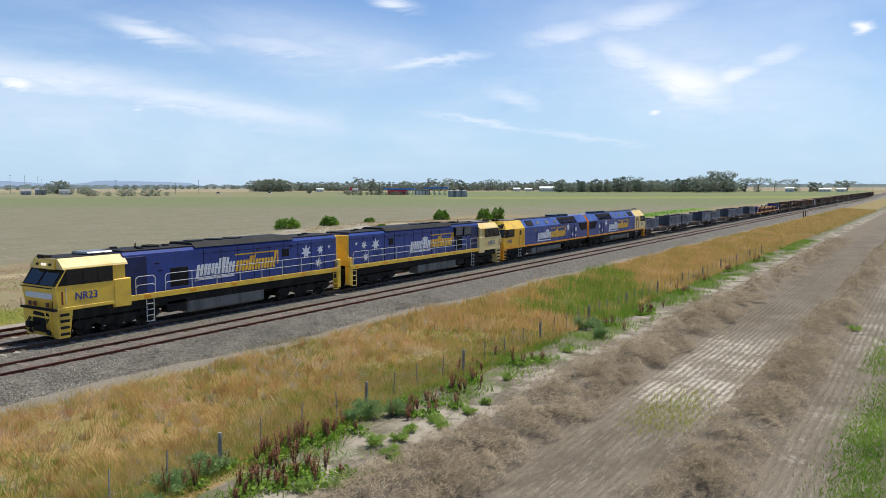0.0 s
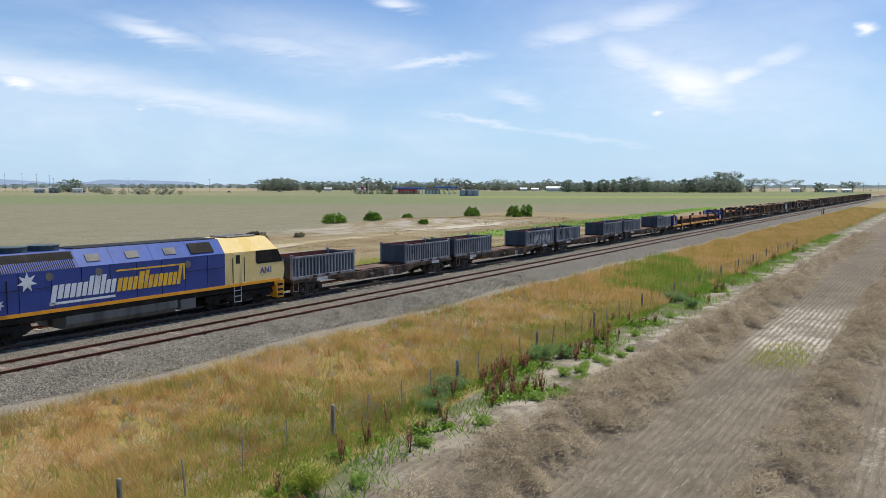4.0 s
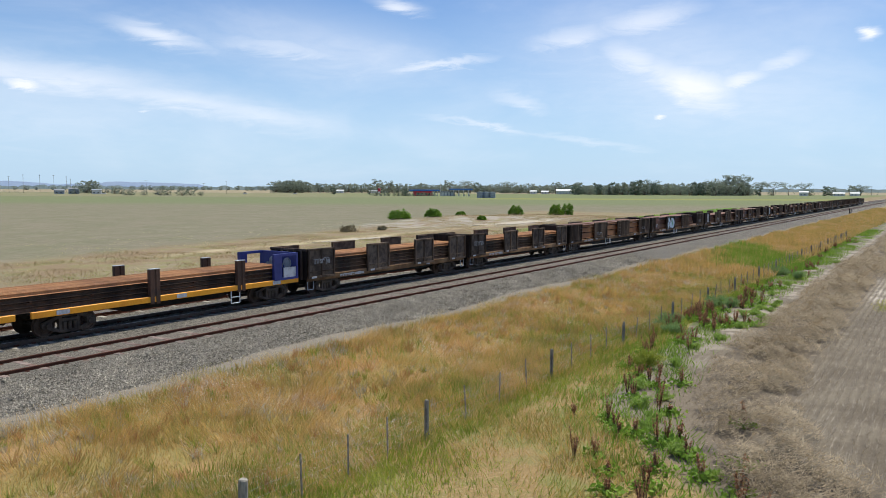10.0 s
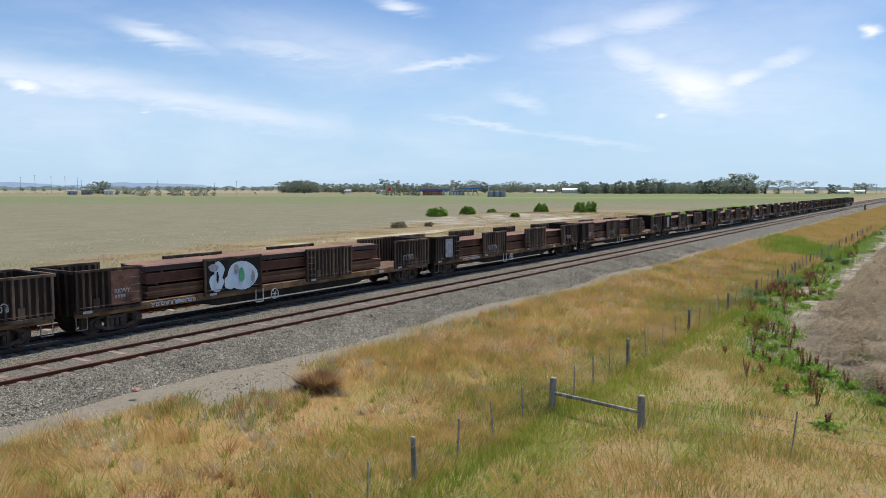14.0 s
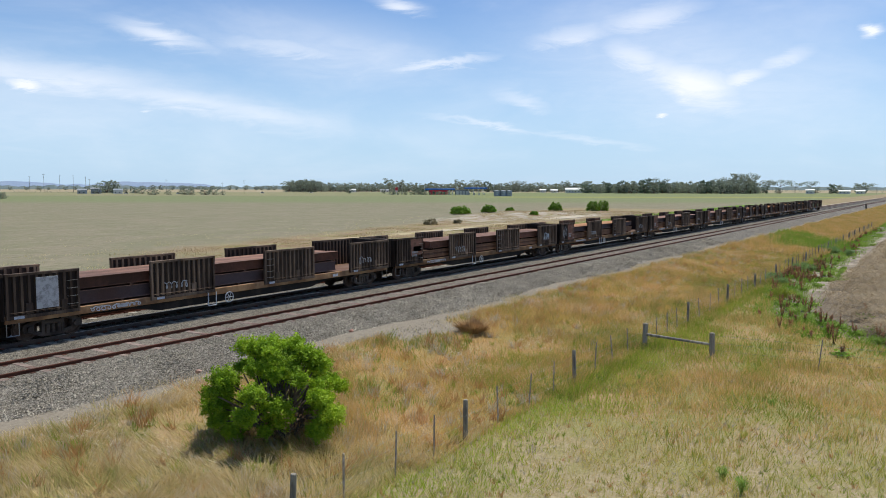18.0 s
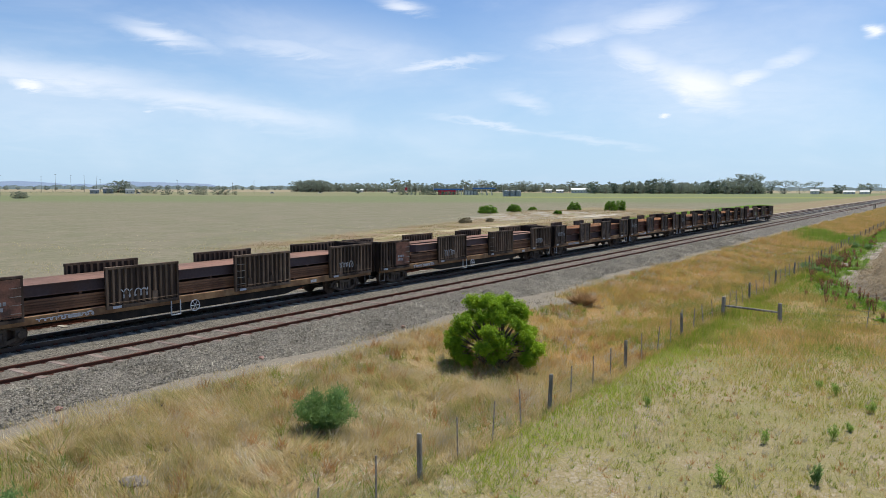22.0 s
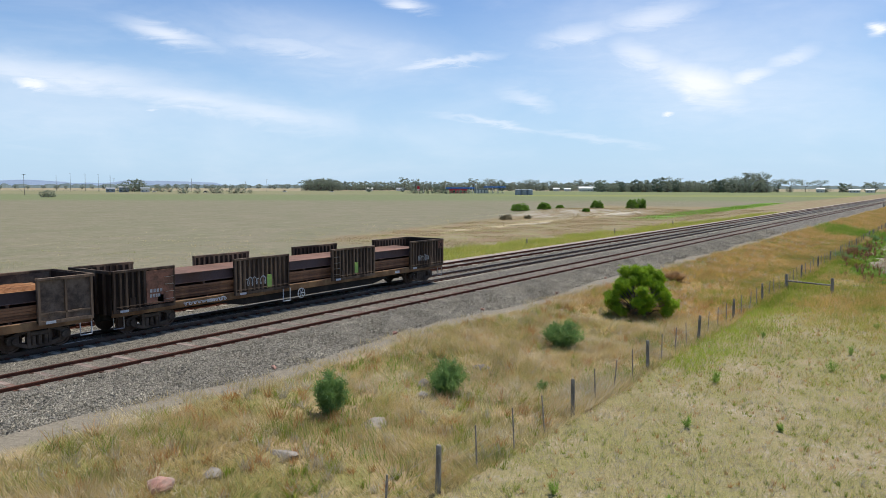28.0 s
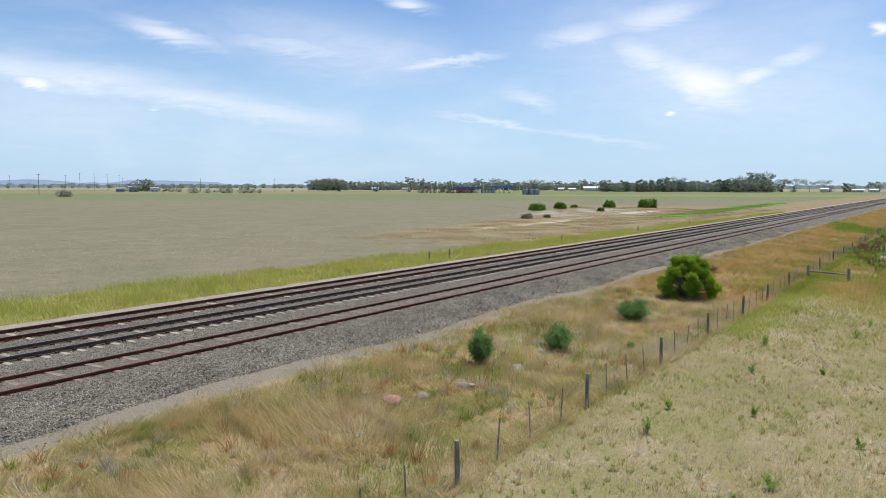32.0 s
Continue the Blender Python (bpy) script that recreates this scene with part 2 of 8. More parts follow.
RAILDARK = surface("dark_rail_load", (0.12, 0.075, 0.05), 0.75, 0.1, (0.04, 0.03, 0.024), 0.5, 0.5, 12, 0.3, 0.1, 0.3)
BEAMRED = surface("beam_red_brown", (0.165, 0.072, 0.045), 0.75, 0.1, (0.09, 0.046, 0.03), 0.5, 0.5, 12, 0.3, 0.1, 0.28)
BEAMDARK = surface("beam_slate", (0.085, 0.062, 0.062), 0.65, 0.15, (0.085, 0.05, 0.04), 0.56, 0.5, 12, 0.25, 0.1, 0.25)
BEAMBROWN = surface("flat_bar_brown", (0.19, 0.105, 0.062), 0.75, 0.1, (0.11, 0.062, 0.04), 0.5, 0.5, 12, 0.3, 0.1, 0.25)
# rust for beam tops, lightened to carry the sunlight on them
FLANGE = surface("sunlit_flange_rust", (0.25, 0.14, 0.1), 0.75, 0.1, (0.16, 0.095, 0.072), 0.5, 0.6, 12, 0.25, 0.1, 0.2)
BULKBLUE = surface("bulkhead_blue", (0.03, 0.04, 0.20), 0.5, 0, (0.022, 0.028, 0.14), 0.55, 1.0, 16, 0.2, 0.05)
STAKE = surface("stake_brown", (0.11, 0.062, 0.042), 0.75, 0, (0.07, 0.045, 0.034), 0.5, 1.0, 16, 0.3, 0.1, 0.15)
GRAFWHITE = surface("faded_white_spray", (0.36, 0.37, 0.38), 0.7, 0, (0.2, 0.2, 0.2), 0.55, 4.0, 20, 0.3, 0.05)
GRAFBLUE = surface("pale_blue_spray", (0.46, 0.58, 0.68), 0.6, 0, (0.56, 0.64, 0.7), 0.5, 3.0, 20, 0.2, 0.05)
GRAFGREEN = surface("green_spray", (0.06, 0.30, 0.16), 0.6, 0, (0.1, 0.4, 0.2), 0.5, 3.0, 20, 0.2, 0.05)
GRAFLIME = surface("lime_spray", (0.30, 0.46, 0.08), 0.6, 0, (0.2, 0.34, 0.08), 0.5, 3.0, 20, 0.3, 0.05)
TAG = surface("plate_white", (0.5, 0.52, 0.55), 0.6, 0, (0.35, 0.36, 0.38), 0.55, 4.0, 20, 0.2, 0.02)
RUSTPANEL = surface("rust_panel", (0.23, 0.11, 0.075), 0.8, 0, (0.12, 0.07, 0.05), 0.5, 2.2, 16, 0.35, 0.1)
RAILTOP = surface("rail_rust", (0.125, 0.048, 0.03), 0.7, 0.3, (0.085, 0.036, 0.024), 0.5, 0.7, 20, 0.3, 0.1)
RAILWORN = surface("rail_main", (0.10, 0.062, 0.042), 0.6, 0.2, (0.055, 0.04, 0.034), 0.5, 0.7, 20, 0.25, 0.1)
RUNNING = surface("running_surface", (0.24, 0.21, 0.2), 0.35, 0.9, (0.16, 0.12, 0.1), 0.5, 0.4, 20, 0.2, 0.02)
CONCRETE = surface("sleeper_concrete", (0.40, 0.36, 0.29), 0.85, 0, (0.27, 0.245, 0.20), 0.52, 1.6, 22, 0.25, 0.2, 0.18)
SLEEPERRUST = surface("sleeper_steel", (0.27, 0.22, 0.19), 0.85, 0, (0.16, 0.105, 0.085), 0.5, 1.6, 22, 0.3, 0.2, 0.2)
POSTWOOD = surface("weathered_post", (0.31, 0.285, 0.23), 0.9, 0, (0.16, 0.145, 0.122), 0.5, 6, 40, 0.35, 0.35, 0.2, streak=True)
FANGREY = surface("fan_teal_grey", (0.055, 0.085, 0.09), 0.6)
POSTSTEEL = surface("fence_picket", (0.38, 0.35, 0.30), 0.85, 0, (0.22, 0.19, 0.155), 0.5, 6, 40, 0.3, 0.2, 0.2)
WIRE = surface("fence_wire", (0.33, 0.32, 0.30), 0.6, 0.4, None, 0.5, 4, 20, 0.2, 0)
ROCK = surface("field_rock", (0.31, 0.275, 0.235), 0.9, 0, (0.19, 0.165, 0.14), 0.5, 1.6, 14, 0.3, 0.5, 0.15)
PINKROCK = surface("pink_rock", (0.40, 0.22, 0.17), 0.9, 0, (0.33, 0.24, 0.2), 0.5, 2.5, 14, 0.3, 0.5)
BARK = surface("bark", (0.11, 0.085, 0.065), 0.95, 0, (0.2, 0.17, 0.14), 0.55, 3, 20, 0.35, 0.5)


# ---- mesh helpers ----
class Geo:
    """Collects vertices and faces; becomes one mesh."""

    def __init__(self):
        self.v, self.f = [], []

    def add(self, verts, faces):
        k = len(self.v)
        self.v += [tuple(p) for p in verts]
        self.f += [tuple(k + i for i in face) for face in faces]
        return self

    def box(self, x0, x1, y0, y1, z0, z1, cut=0.0):
        """A block; cut: the chamfer of its twelve edges."""
        if cut <= 0:
            p = [(x, y, z) for x in (x0, x1) for y in (y0, y1) for z in (z0, z1)]
            return self.add(p, [(0, 1, 3, 2), (4, 6, 7, 5), (0, 4, 5, 1), (2, 3, 7, 6), (0, 2, 6, 4), (1, 5, 7, 3)])
        lo, hi, verts, at = (x0, y0, z0), (x1, y1, z1), [], {}
        for sx in (0, 1):
            for sy in (0, 1):
                for sz in (0, 1):
                    s = (sx, sy, sz)
                    for axis in range(3):
                        p = [(hi[i] if s[i] else lo[i]) if i == axis else (hi[i] - cut if s[i] else lo[i] + cut) for i in range(3)]
                        at[s, axis] = len(verts)
                        verts.append(p)
        faces = []
        for axis in range(3):
            a, b = [i for i in range(3) if i != axis]
            for side in (0, 1):
                ring = []
                for u, w in ((0, 0), (1, 0), (1, 1), (0, 1)):
                    s = [0, 0, 0]
                    s[axis], s[a], s[b] = side, u, w
                    ring.append(at[tuple(s), axis])
                faces.append(ring if side else ring[::-1])
        for axis in range(3):
            a, b = [i for i in range(3) if i != axis]
            for u in (0, 1):
                for w in (0, 1):
                    s0, s1 = [0, 0, 0], [0, 0, 0]
                    s1[axis] = 1
                    s0[a] = s1[a] = u
                    s0[b] = s1[b] = w
                    s0, s1 = tuple(s0), tuple(s1)
                    faces.append((at[s0, a], at[s1, a], at[s1, b], at[s0, b]))
        for s in {k[0] for k in at}:
            faces.append((at[s, 0], at[s, 1], at[s, 2]))
        return self.add(verts, faces)

    def prism(self, outline, axis, a, b):
        """An outline drawn out along an axis from a to b; the outline's two numbers are the other two axes in order."""
        n, verts = len(outline), []
        for d in (a, b):
            for p in outline:
                q = list(p)
                q.insert("xyz".index(axis), d)
                verts.append(q)
        return self.add(verts, [tuple(range(n))[::-1], tuple(range(n, 2 * n))] + [(i, (i + 1) % n, n + (i + 1) % n, n + i) for i in range(n)])

    def rod(self, p, q, r, n=6, r2=None):
        """A round bar from p to q."""
        p, q = Vector(p), Vector(q)
        w = (q - p).normalized()
        u = w.orthogonal().normalized()
        v = w.cross(u)
        verts = []
        for c, rad in ((p, r), (q, r if r2 is None else r2)):
            verts += [c + rad * (math.cos(2 * math.pi * i / n) * u + math.sin(2 * math.pi * i / n) * v) for i in range(n)]
        return self.add(verts, [tuple(range(n))[::-1], tuple(range(n, 2 * n))] + [(i, (i + 1) % n, n + (i + 1) % n, n + i) for i in range(n)])

    def path(self, points, r, n=5):
        for p, q in zip(points, points[1:]):
            self.rod(p, q, r, n)
        return self

    def ring(self, c, axis, r, thick, n=14):
        """A hoop round c in the plane across axis."""
        u = Vector((1, 0, 0)) if axis != "x" else Vector((0, 1, 0))
        v = Vector((0, 0, 1)) if axis != "z" else Vector((0, 1, 0))
        pts = [Vector(c) + r * (math.cos(2 * math.pi * i / n) * u + math.sin(2 * math.pi * i / n) * v) for i in range(n + 1)]
        return self.path(pts, thick, 4)

    def mesh(self, name):
        me = bpy.data.meshes.new(name)
        me.from_pydata(self.v, [], self.f)
        bm = bmesh.new()
        bm.from_mesh(me)
        bmesh.ops.recalc_face_normals(bm, faces=bm.faces)
        bm.to_mesh(me)
        bm.free()
        return me


def part(name, geo, material, parent=None, label="", at=None, smooth=False):
    """Links a Geo (or a mesh) as one object, under a thing or a part."""
    me = geo if isinstance(geo, bpy.types.Mesh) else geo.mesh(name)
    if not me.materials:
        me.materials.append(material)
        if smooth:
            me.shade_smooth()
    ob = new(name, me)
    ob.parent = parent
    if at is not None:
        ob.matrix_basis = at
    if label:
        ob["label"] = label
    return ob


def thing(name, label, category, group="", kind="", at=None):
    ob = new(name)
    ob.empty_display_size = 0.2
    if at is not None:
        ob.matrix_basis = at
    return tagged(ob, label, category, group, kind)


def lettering(text, size, material, parent, at, name="lettering", bold=0.0):
    """Raised letters in the built-in font, in the plane x, z of the pose."""
    curve = bpy.data.curves.new(name, "FONT")
    curve.body, curve.size, curve.extrude, curve.offset = text, size, 0.004, bold
    curve.resolution_u = 3
    ob = bpy.data.objects.new(name, curve)
    me = bpy.data.meshes.new_from_object(ob)
    bpy.data.objects.remove(ob)
    me.materials.clear()
    return part(name, me, material, parent, at=at @ pose(0, 0, 0, 90))


def from_arrays(name, verts, tris, material):
    """A large mesh from arrays: vertices (n, 3) and triangles (m, 3)."""
    me = bpy.data.meshes.new(name)
    me.vertices.add(len(verts))
    me.vertices.foreach_set("co", np.ascontiguousarray(verts, np.float32).ravel())
    me.loops.add(len(tris) * 3)
    me.loops.foreach_set("vertex_index", np.ascontiguousarray(tris, np.int32).ravel())
    me.polygons.add(len(tris))
    me.polygons.foreach_set("loop_start", np.arange(0, len(tris) * 3, 3, dtype=np.int32))
    me.polygons.foreach_set("loop_total", np.full(len(tris), 3, np.int32))
    me.update(calc_edges=True)
    me.materials.append(material)
    return new(name, me)


def sstep(x, a, b):
    t = np.clip((x - a) / (b - a), 0, 1)
    return t * t * (3 - 2 * t)


def ground_z(x, y):
    """The lie of the land: the railway's formation stands about half a metre above the paddocks."""
    x, y = np.asarray(x, float), np.asarray(y, float)
    z = -1.1 + 0.52 * sstep(y, -17.0, -9.5) * sstep(y, 24.0, 9.0)
    z = z + 0.05 * np.sin(x * 0.31 + 1.3 * np.sin(y * 0.23)) * np.cos(y * 0.41 + 0.4)
    z = z + 0.03 * np.sin(x * 0.93 + y * 0.55) * sstep(np.abs(y), 9, 11)
    z = z + 1.0 * np.exp(-(((x - 118) / 26) ** 2 + ((y - 62) / 11) ** 2))
    row = -24.7 - 0.0125 * np.maximum(0, 10 - x) ** 2
    lumps = 0.7 + 0.3 * np.sin(x * 2.1 + 2 * np.sin(y * 3.0)) + 0.2 * np.sin(x * 3.7 + y * 4.1)
    z = z + (0.36 * np.exp(-(((y - row) / 0.95) ** 2)) + 0.32 * np.exp(-(((y + 31.5) / 0.7) ** 2))) * lumps * sstep(x, -14, -6)
    return z


# ---- ground, formation, tracks ----
def ground_material():
    mat = bpy.data.materials.new("paddocks")
    mat.use_nodes = True
    n = Net(mat.node_tree)
    shade = mat.node_tree.nodes["Principled BSDF"]
    at = n.put("TexCoord").outputs["Object"]
    split = n.put("SeparateXYZ")
    n.feed(split.inputs[0], at)
    big, mid, small = n.noise(at, 0.055, 5, 0.6), n.noise(at, 0.5, 5, 0.6), n.noise(at, 7.0, 5, 0.65)
    sway = n.m("MULTIPLY", n.m("SUBTRACT", n.noise(at, 0.22, 4, 0.6), 0.5), 5.0)
    x = n.m("ADD", split.outputs[0], n.m("MULTIPLY", sway, 1.5))
    y = n.m("ADD", split.outputs[1], n.m("MULTIPLY", sway, 0.45))
    yy = split.outputs[1]
    # the far paddock: grey-tan stubble near, greener beyond, paler tan past the road
    patchy = n.noise(n.stretch(at, (0.8, 1.2, 1), (0, 0, 12)), 0.11, 7, 0.72)
    far = n.mix(n.step(patchy, 0.38, 0.62), (0.218, 0.19, 0.132), (0.182, 0.172, 0.106))
    far = n.mix(n.m("MULTIPLY", n.step(n.noise(n.stretch(at, (0.6, 1.1, 1)), 0.3, 6, 0.7), 0.5, 0.7), 0.4), far, (0.275, 0.24, 0.17))
    away = n.m("ADD", n.m("ADD", n.m("MULTIPLY", split.outputs[0], 0.82), n.m("MULTIPLY", yy, 0.57)), n.m("MULTIPLY", n.m("SUBTRACT", big, 0.5), 40.0))
    green = n.m("MAXIMUM", n.band(away, 300, 560, 45), n.m("MULTIPLY", n.band(away, 300, 1080, 45), n.step(n.m("SUBTRACT", split.outputs[0], yy), -60, 260)))
    tufts = n.m("MULTIPLY", n.step(n.noise(at, 1.3, 7, 0.8), 0.47, 0.6), 0.62)
    far = n.mix(tufts, far, (0.135, 0.135, 0.075))
    far = n.mix(n.m("MULTIPLY", n.step(n.noise(n.stretch(at, (0.35, 1.1, 1)), 1.6, 6, 0.75), 0.52, 0.7), 0.45), far, (0.30, 0.265, 0.18))
    far = n.mix(n.m("MULTIPLY", n.step(away, 520, 640), 0.85), far, n.mix(n.step(big, 0.42, 0.58), (0.20, 0.20, 0.095), (0.235, 0.215, 0.12)))
    far = n.mix(n.m("MULTIPLY", green, 0.7), far, (0.15, 0.185, 0.075))
    far = n.mix(n.m("MULTIPLY", n.m("MULTIPLY", n.band(away, 470, 540, 12), n.step(n.m("SUBTRACT", split.outputs[0], yy), 120, 260)), 0.6), far, (0.27, 0.27, 0.06))
    far = n.mix(n.step(away, 1010, 1070), far, n.mix(n.step(big, 0.4, 0.6), (0.33, 0.275, 0.18), (0.25, 0.215, 0.13)))
    # rough grass by the dam on the far side
    dam = n.m("MULTIPLY", n.step(y, 38, 30), n.step(x, 0, 12))
    dam = n.m("MAXIMUM", dam, n.m("MULTIPLY", n.band(x, 2, 200, 10), n.step(n.m("SUBTRACT", y, n.m("MULTIPLY", x, 0.2)), 44, 37)))
    far = n.mix(dam, far, n.mix(n.step(n.noise(at, 0.16, 5, 0.65), 0.4, 0.6), (0.24, 0.175, 0.105), n.mix(n.step(mid, 0.4, 0.6), (0.23, 0.21, 0.095), (0.27, 0.22, 0.14))))
    pale = n.m("MULTIPLY", n.m("MULTIPLY", n.band(x, 82, 150, 8), n.band(y, 40, 62, 4)), n.step(n.noise(n.stretch(at, (0.5, 1.3, 1)), 0.35, 6, 0.7), 0.42, 0.58))
    far = n.mix(n.m("MULTIPLY", pale, 0.85), far, (0.37, 0.34, 0.29))
    straw = n.m("MULTIPLY", n.band(x, 26, 120, 6), n.band(n.m("SUBTRACT", y, n.m("MULTIPLY", x, 0.08)), 33.5, 36, 1.2))
    far = n.mix(n.m("MULTIPLY", straw, 0.8), far, (0.46, 0.38, 0.24))
    soak = n.m("MULTIPLY", n.band(x, 90, 290, 12), n.band(n.m("SUBTRACT", y, n.m("MULTIPLY", x, 0.045)), 20, 28, 1.8))
    far = n.mix(n.m("MULTIPLY", soak, 0.9), far, (0.13, 0.23, 0.035))
    lane = n.mix(n.step(mid, 0.42, 0.6), (0.21, 0.215, 0.055), (0.26, 0.21, 0.075))
    far = n.mix(n.step(n.m("ADD", y, n.m("MULTIPLY", x, 0.05)), 18, 14), far, lane)
    # near side: verge, fence line, paddock and stubble
    verge = n.mix(n.step(mid, 0.4, 0.6), (0.33, 0.21, 0.095), (0.26, 0.21, 0.075))
    verge = n.mix(n.m("MULTIPLY", n.step(x, -24, -40), 0.75), verge, n.mix(n.step(mid, 0.42, 0.6), (0.33, 0.26, 0.15), (0.21, 0.20, 0.075)))
    verge = n.mix(n.step(x, 95, 150), verge, (0.25, 0.195, 0.085))
    gravel = n.mix(n.step(small, 0.35, 0.7), (0.27, 0.235, 0.18), (0.165, 0.142, 0.108))
    apron = n.m("MULTIPLY", n.band(x, -22.0, -15.4, 1.2), n.step(y, -12.2, -10.8))
    near = n.mix(n.m("MAXIMUM", n.step(y, -10.0, -9.0), apron), verge, gravel)
    lawn = n.mix(n.step(mid, 0.38, 0.62), (0.29, 0.23, 0.125), (0.245, 0.22, 0.085))
    lawn = n.mix(n.m("MULTIPLY", n.step(small, 0.5, 0.62), n.m("ADD", 0.35, n.m("MULTIPLY", n.step(x, -28, -44), 0.5))), lawn, n.mix(n.step(mid, 0.4, 0.55), (0.34, 0.30, 0.25), (0.15, 0.125, 0.085)))
    lawn = n.mix(n.m("MULTIPLY", n.step(n.m("ADD", x, n.m("MULTIPLY", n.m("ADD", yy, 20.0), 0.6)), -30, -20), 0.85), lawn, n.mix(n.step(mid, 0.4, 0.6), (0.30, 0.19, 0.075), (0.21, 0.2, 0.06)))
    grit = n.noise(at, 16, 5, 0.75)
    lawn = n.mix(n.m("MULTIPLY", n.step(grit, 0.5, 0.6), 0.5), lawn, (0.15, 0.14, 0.07))
    lawn = n.mix(n.m("MULTIPLY", n.step(grit, 0.47, 0.38), 0.45), lawn, (0.42, 0.37, 0.26))
    soil = n.mix(n.step(mid, 0.38, 0.62), (0.19, 0.16, 0.116), (0.135, 0.111, 0.079))
    rows = n.m("SINE", n.m("MULTIPLY", n.m("ADD", yy, n.m("MULTIPLY", sway, 0.02)), 20.94))
    stubble = n.mix(n.m("MULTIPLY", n.step(rows, -0.5, 0.9), n.m("ADD", n.m("MULTIPLY", mid, 0.6), 0.12)), soil, (0.115, 0.096, 0.072))
    flecks = n.step(n.noise(n.stretch(at, (0.5, 6.0, 1)), 2.2, 6, 0.75), 0.52, 0.66)
    stubble = n.mix(n.m("MULTIPLY", flecks, 0.55), stubble, (0.36, 0.315, 0.25))
    white = n.m("MULTIPLY", n.band(x, 29, 46, 3), n.band(yy, -31.2, -26.3, 0.8))
    white = n.m("MAXIMUM", white, n.m("MULTIPLY", n.step(yy, -32.6, -33.3), n.m("MULTIPLY", n.step(n.noise(at, 0.3, 5, 0.65), 0.44, 0.6), 0.75)))
    bare = n.m("MULTIPLY", n.band(y, -23.4, -20.6, 0.6), n.step(n.noise(at, 0.7, 5, 0.65), 0.44, 0.58))
    bare = n.m("MULTIPLY", bare, n.m("ADD", 0.35, n.m("MULTIPLY", n.step(x, 4, 16), 0.65)))
    stubble = n.mix(n.m("MULTIPLY", n.m("MULTIPLY", white, n.step(n.m("ADD", mid, n.m("MULTIPLY", small, 0.5)), 0.62, 0.92)), n.m("ADD", 0.22, n.m("MULTIPLY", n.step(n.m("ADD", rows, n.m("MULTIPLY", n.m("SUBTRACT", n.noise(n.stretch(at, (0.45, 1.0, 1)), 5.0, 5, 0.75), 0.5), 9.0)), 0.9, -0.7), 0.6))), stubble, (0.53, 0.475, 0.385))
    stubble = n.mix(n.m("MULTIPLY", bare, 0.7), stubble, (0.42, 0.37, 0.295))
    straws = n.m("MAXIMUM", n.band(y, -26.4, -22.9, 0.5), n.band(yy, -32.9, -30.3, 0.4))
    stubble = n.mix(n.m("MULTIPLY", straws, 0.75), stubble, (0.185, 0.15, 0.108))
    weeds = n.m("MULTIPLY", n.step(y, -22.5, -19.5), n.step(mid, 0.42, 0.62))
    stubble = n.mix(weeds, stubble, (0.12, 0.15, 0.05))
    bound = n.m("ADD", yy, 21.3)
    bound = n.m("SUBTRACT", n.m("MAXIMUM", n.m("MULTIPLY", bound, 1.38), n.m("MULTIPLY", bound, 10.1)), 1.3)
    crop = n.step(n.m("SUBTRACT", x, bound), -0.6, 1.2)
    field = n.mix(crop, lawn, stubble)
    near = n.mix(n.step(n.m("ADD", yy, n.m("MULTIPLY", sway, 0.08)), -18.4, -19.1), near, field)
    tone = n.mix(n.step(yy, -2.0, 2.0), near, far)
    grain = n.m("ADD", n.m("MULTIPLY", small, 0.7), 0.65)
    grey = n.put("CombineColor")
    for socket in grey.inputs:
        n.feed(socket, grain)
    n.feed(shade.inputs["Base Color"], n.mix(1.0, tone, grey.outputs[0], "MULTIPLY"))
    shade.inputs["Roughness"].default_value = 0.95
    shade.inputs["Specular IOR Level"].default_value = 0.15
    relief = n.put("Bump")
    relief.inputs["Strength"].default_value, relief.inputs["Distance"].default_value = 0.6, 0.08
    n.feed(relief.inputs["Height"], n.m("ADD", small, n.m("MULTIPLY", rows, n.m("MULTIPLY", crop, 0.08))))
    n.feed(shade.inputs["Normal"], relief.outputs[0])
    return mat


def grid_sheet(name, xs, ys, rise, material):
    X, Y = np.meshgrid(xs, ys, indexing="ij")
    verts = np.stack([X, Y, rise(X, Y)], -1).reshape(-1, 3)
    i, j = np.meshgrid(np.arange(len(xs) - 1), np.arange(len(ys) - 1), indexing="ij")
    a = (i * len(ys) + j).ravel()
    b, c, d = a + len(ys), a + len(ys) + 1, a + 1
    ob = from_arrays(name, verts, np.concatenate([np.stack([a, b, c], 1), np.stack([a, c, d], 1)]), material)
    ob.data.shade_smooth()
    return ob


def spaced(near0, near1, step, end0, end1, grow=1.18):
    """Fine steps from near0 to near1, then ever wider ones out to end0 and end1."""
    mid = list(np.arange(near0, near1 + 0.01, step))
    for way, stop in ((1, end1), (-1, end0)):
        s = step
        while (mid[-1] < stop) if way > 0 else (mid[0] > stop):
            s *= grow
            if way > 0:
                mid.append(min(mid[-1] + s, stop))
            else:
                mid.insert(0, max(mid[0] - s, stop))
    return np.array(mid)


ground = grid_sheet("ground", spaced(-85, 70, 0.6, -2400, 4200), spaced(-36, 30, 0.5, -2500, 4300), ground_z, ground_material())
tagged(ground, "dry paddocks of stubble and rough grass", "ground", kind="structure")


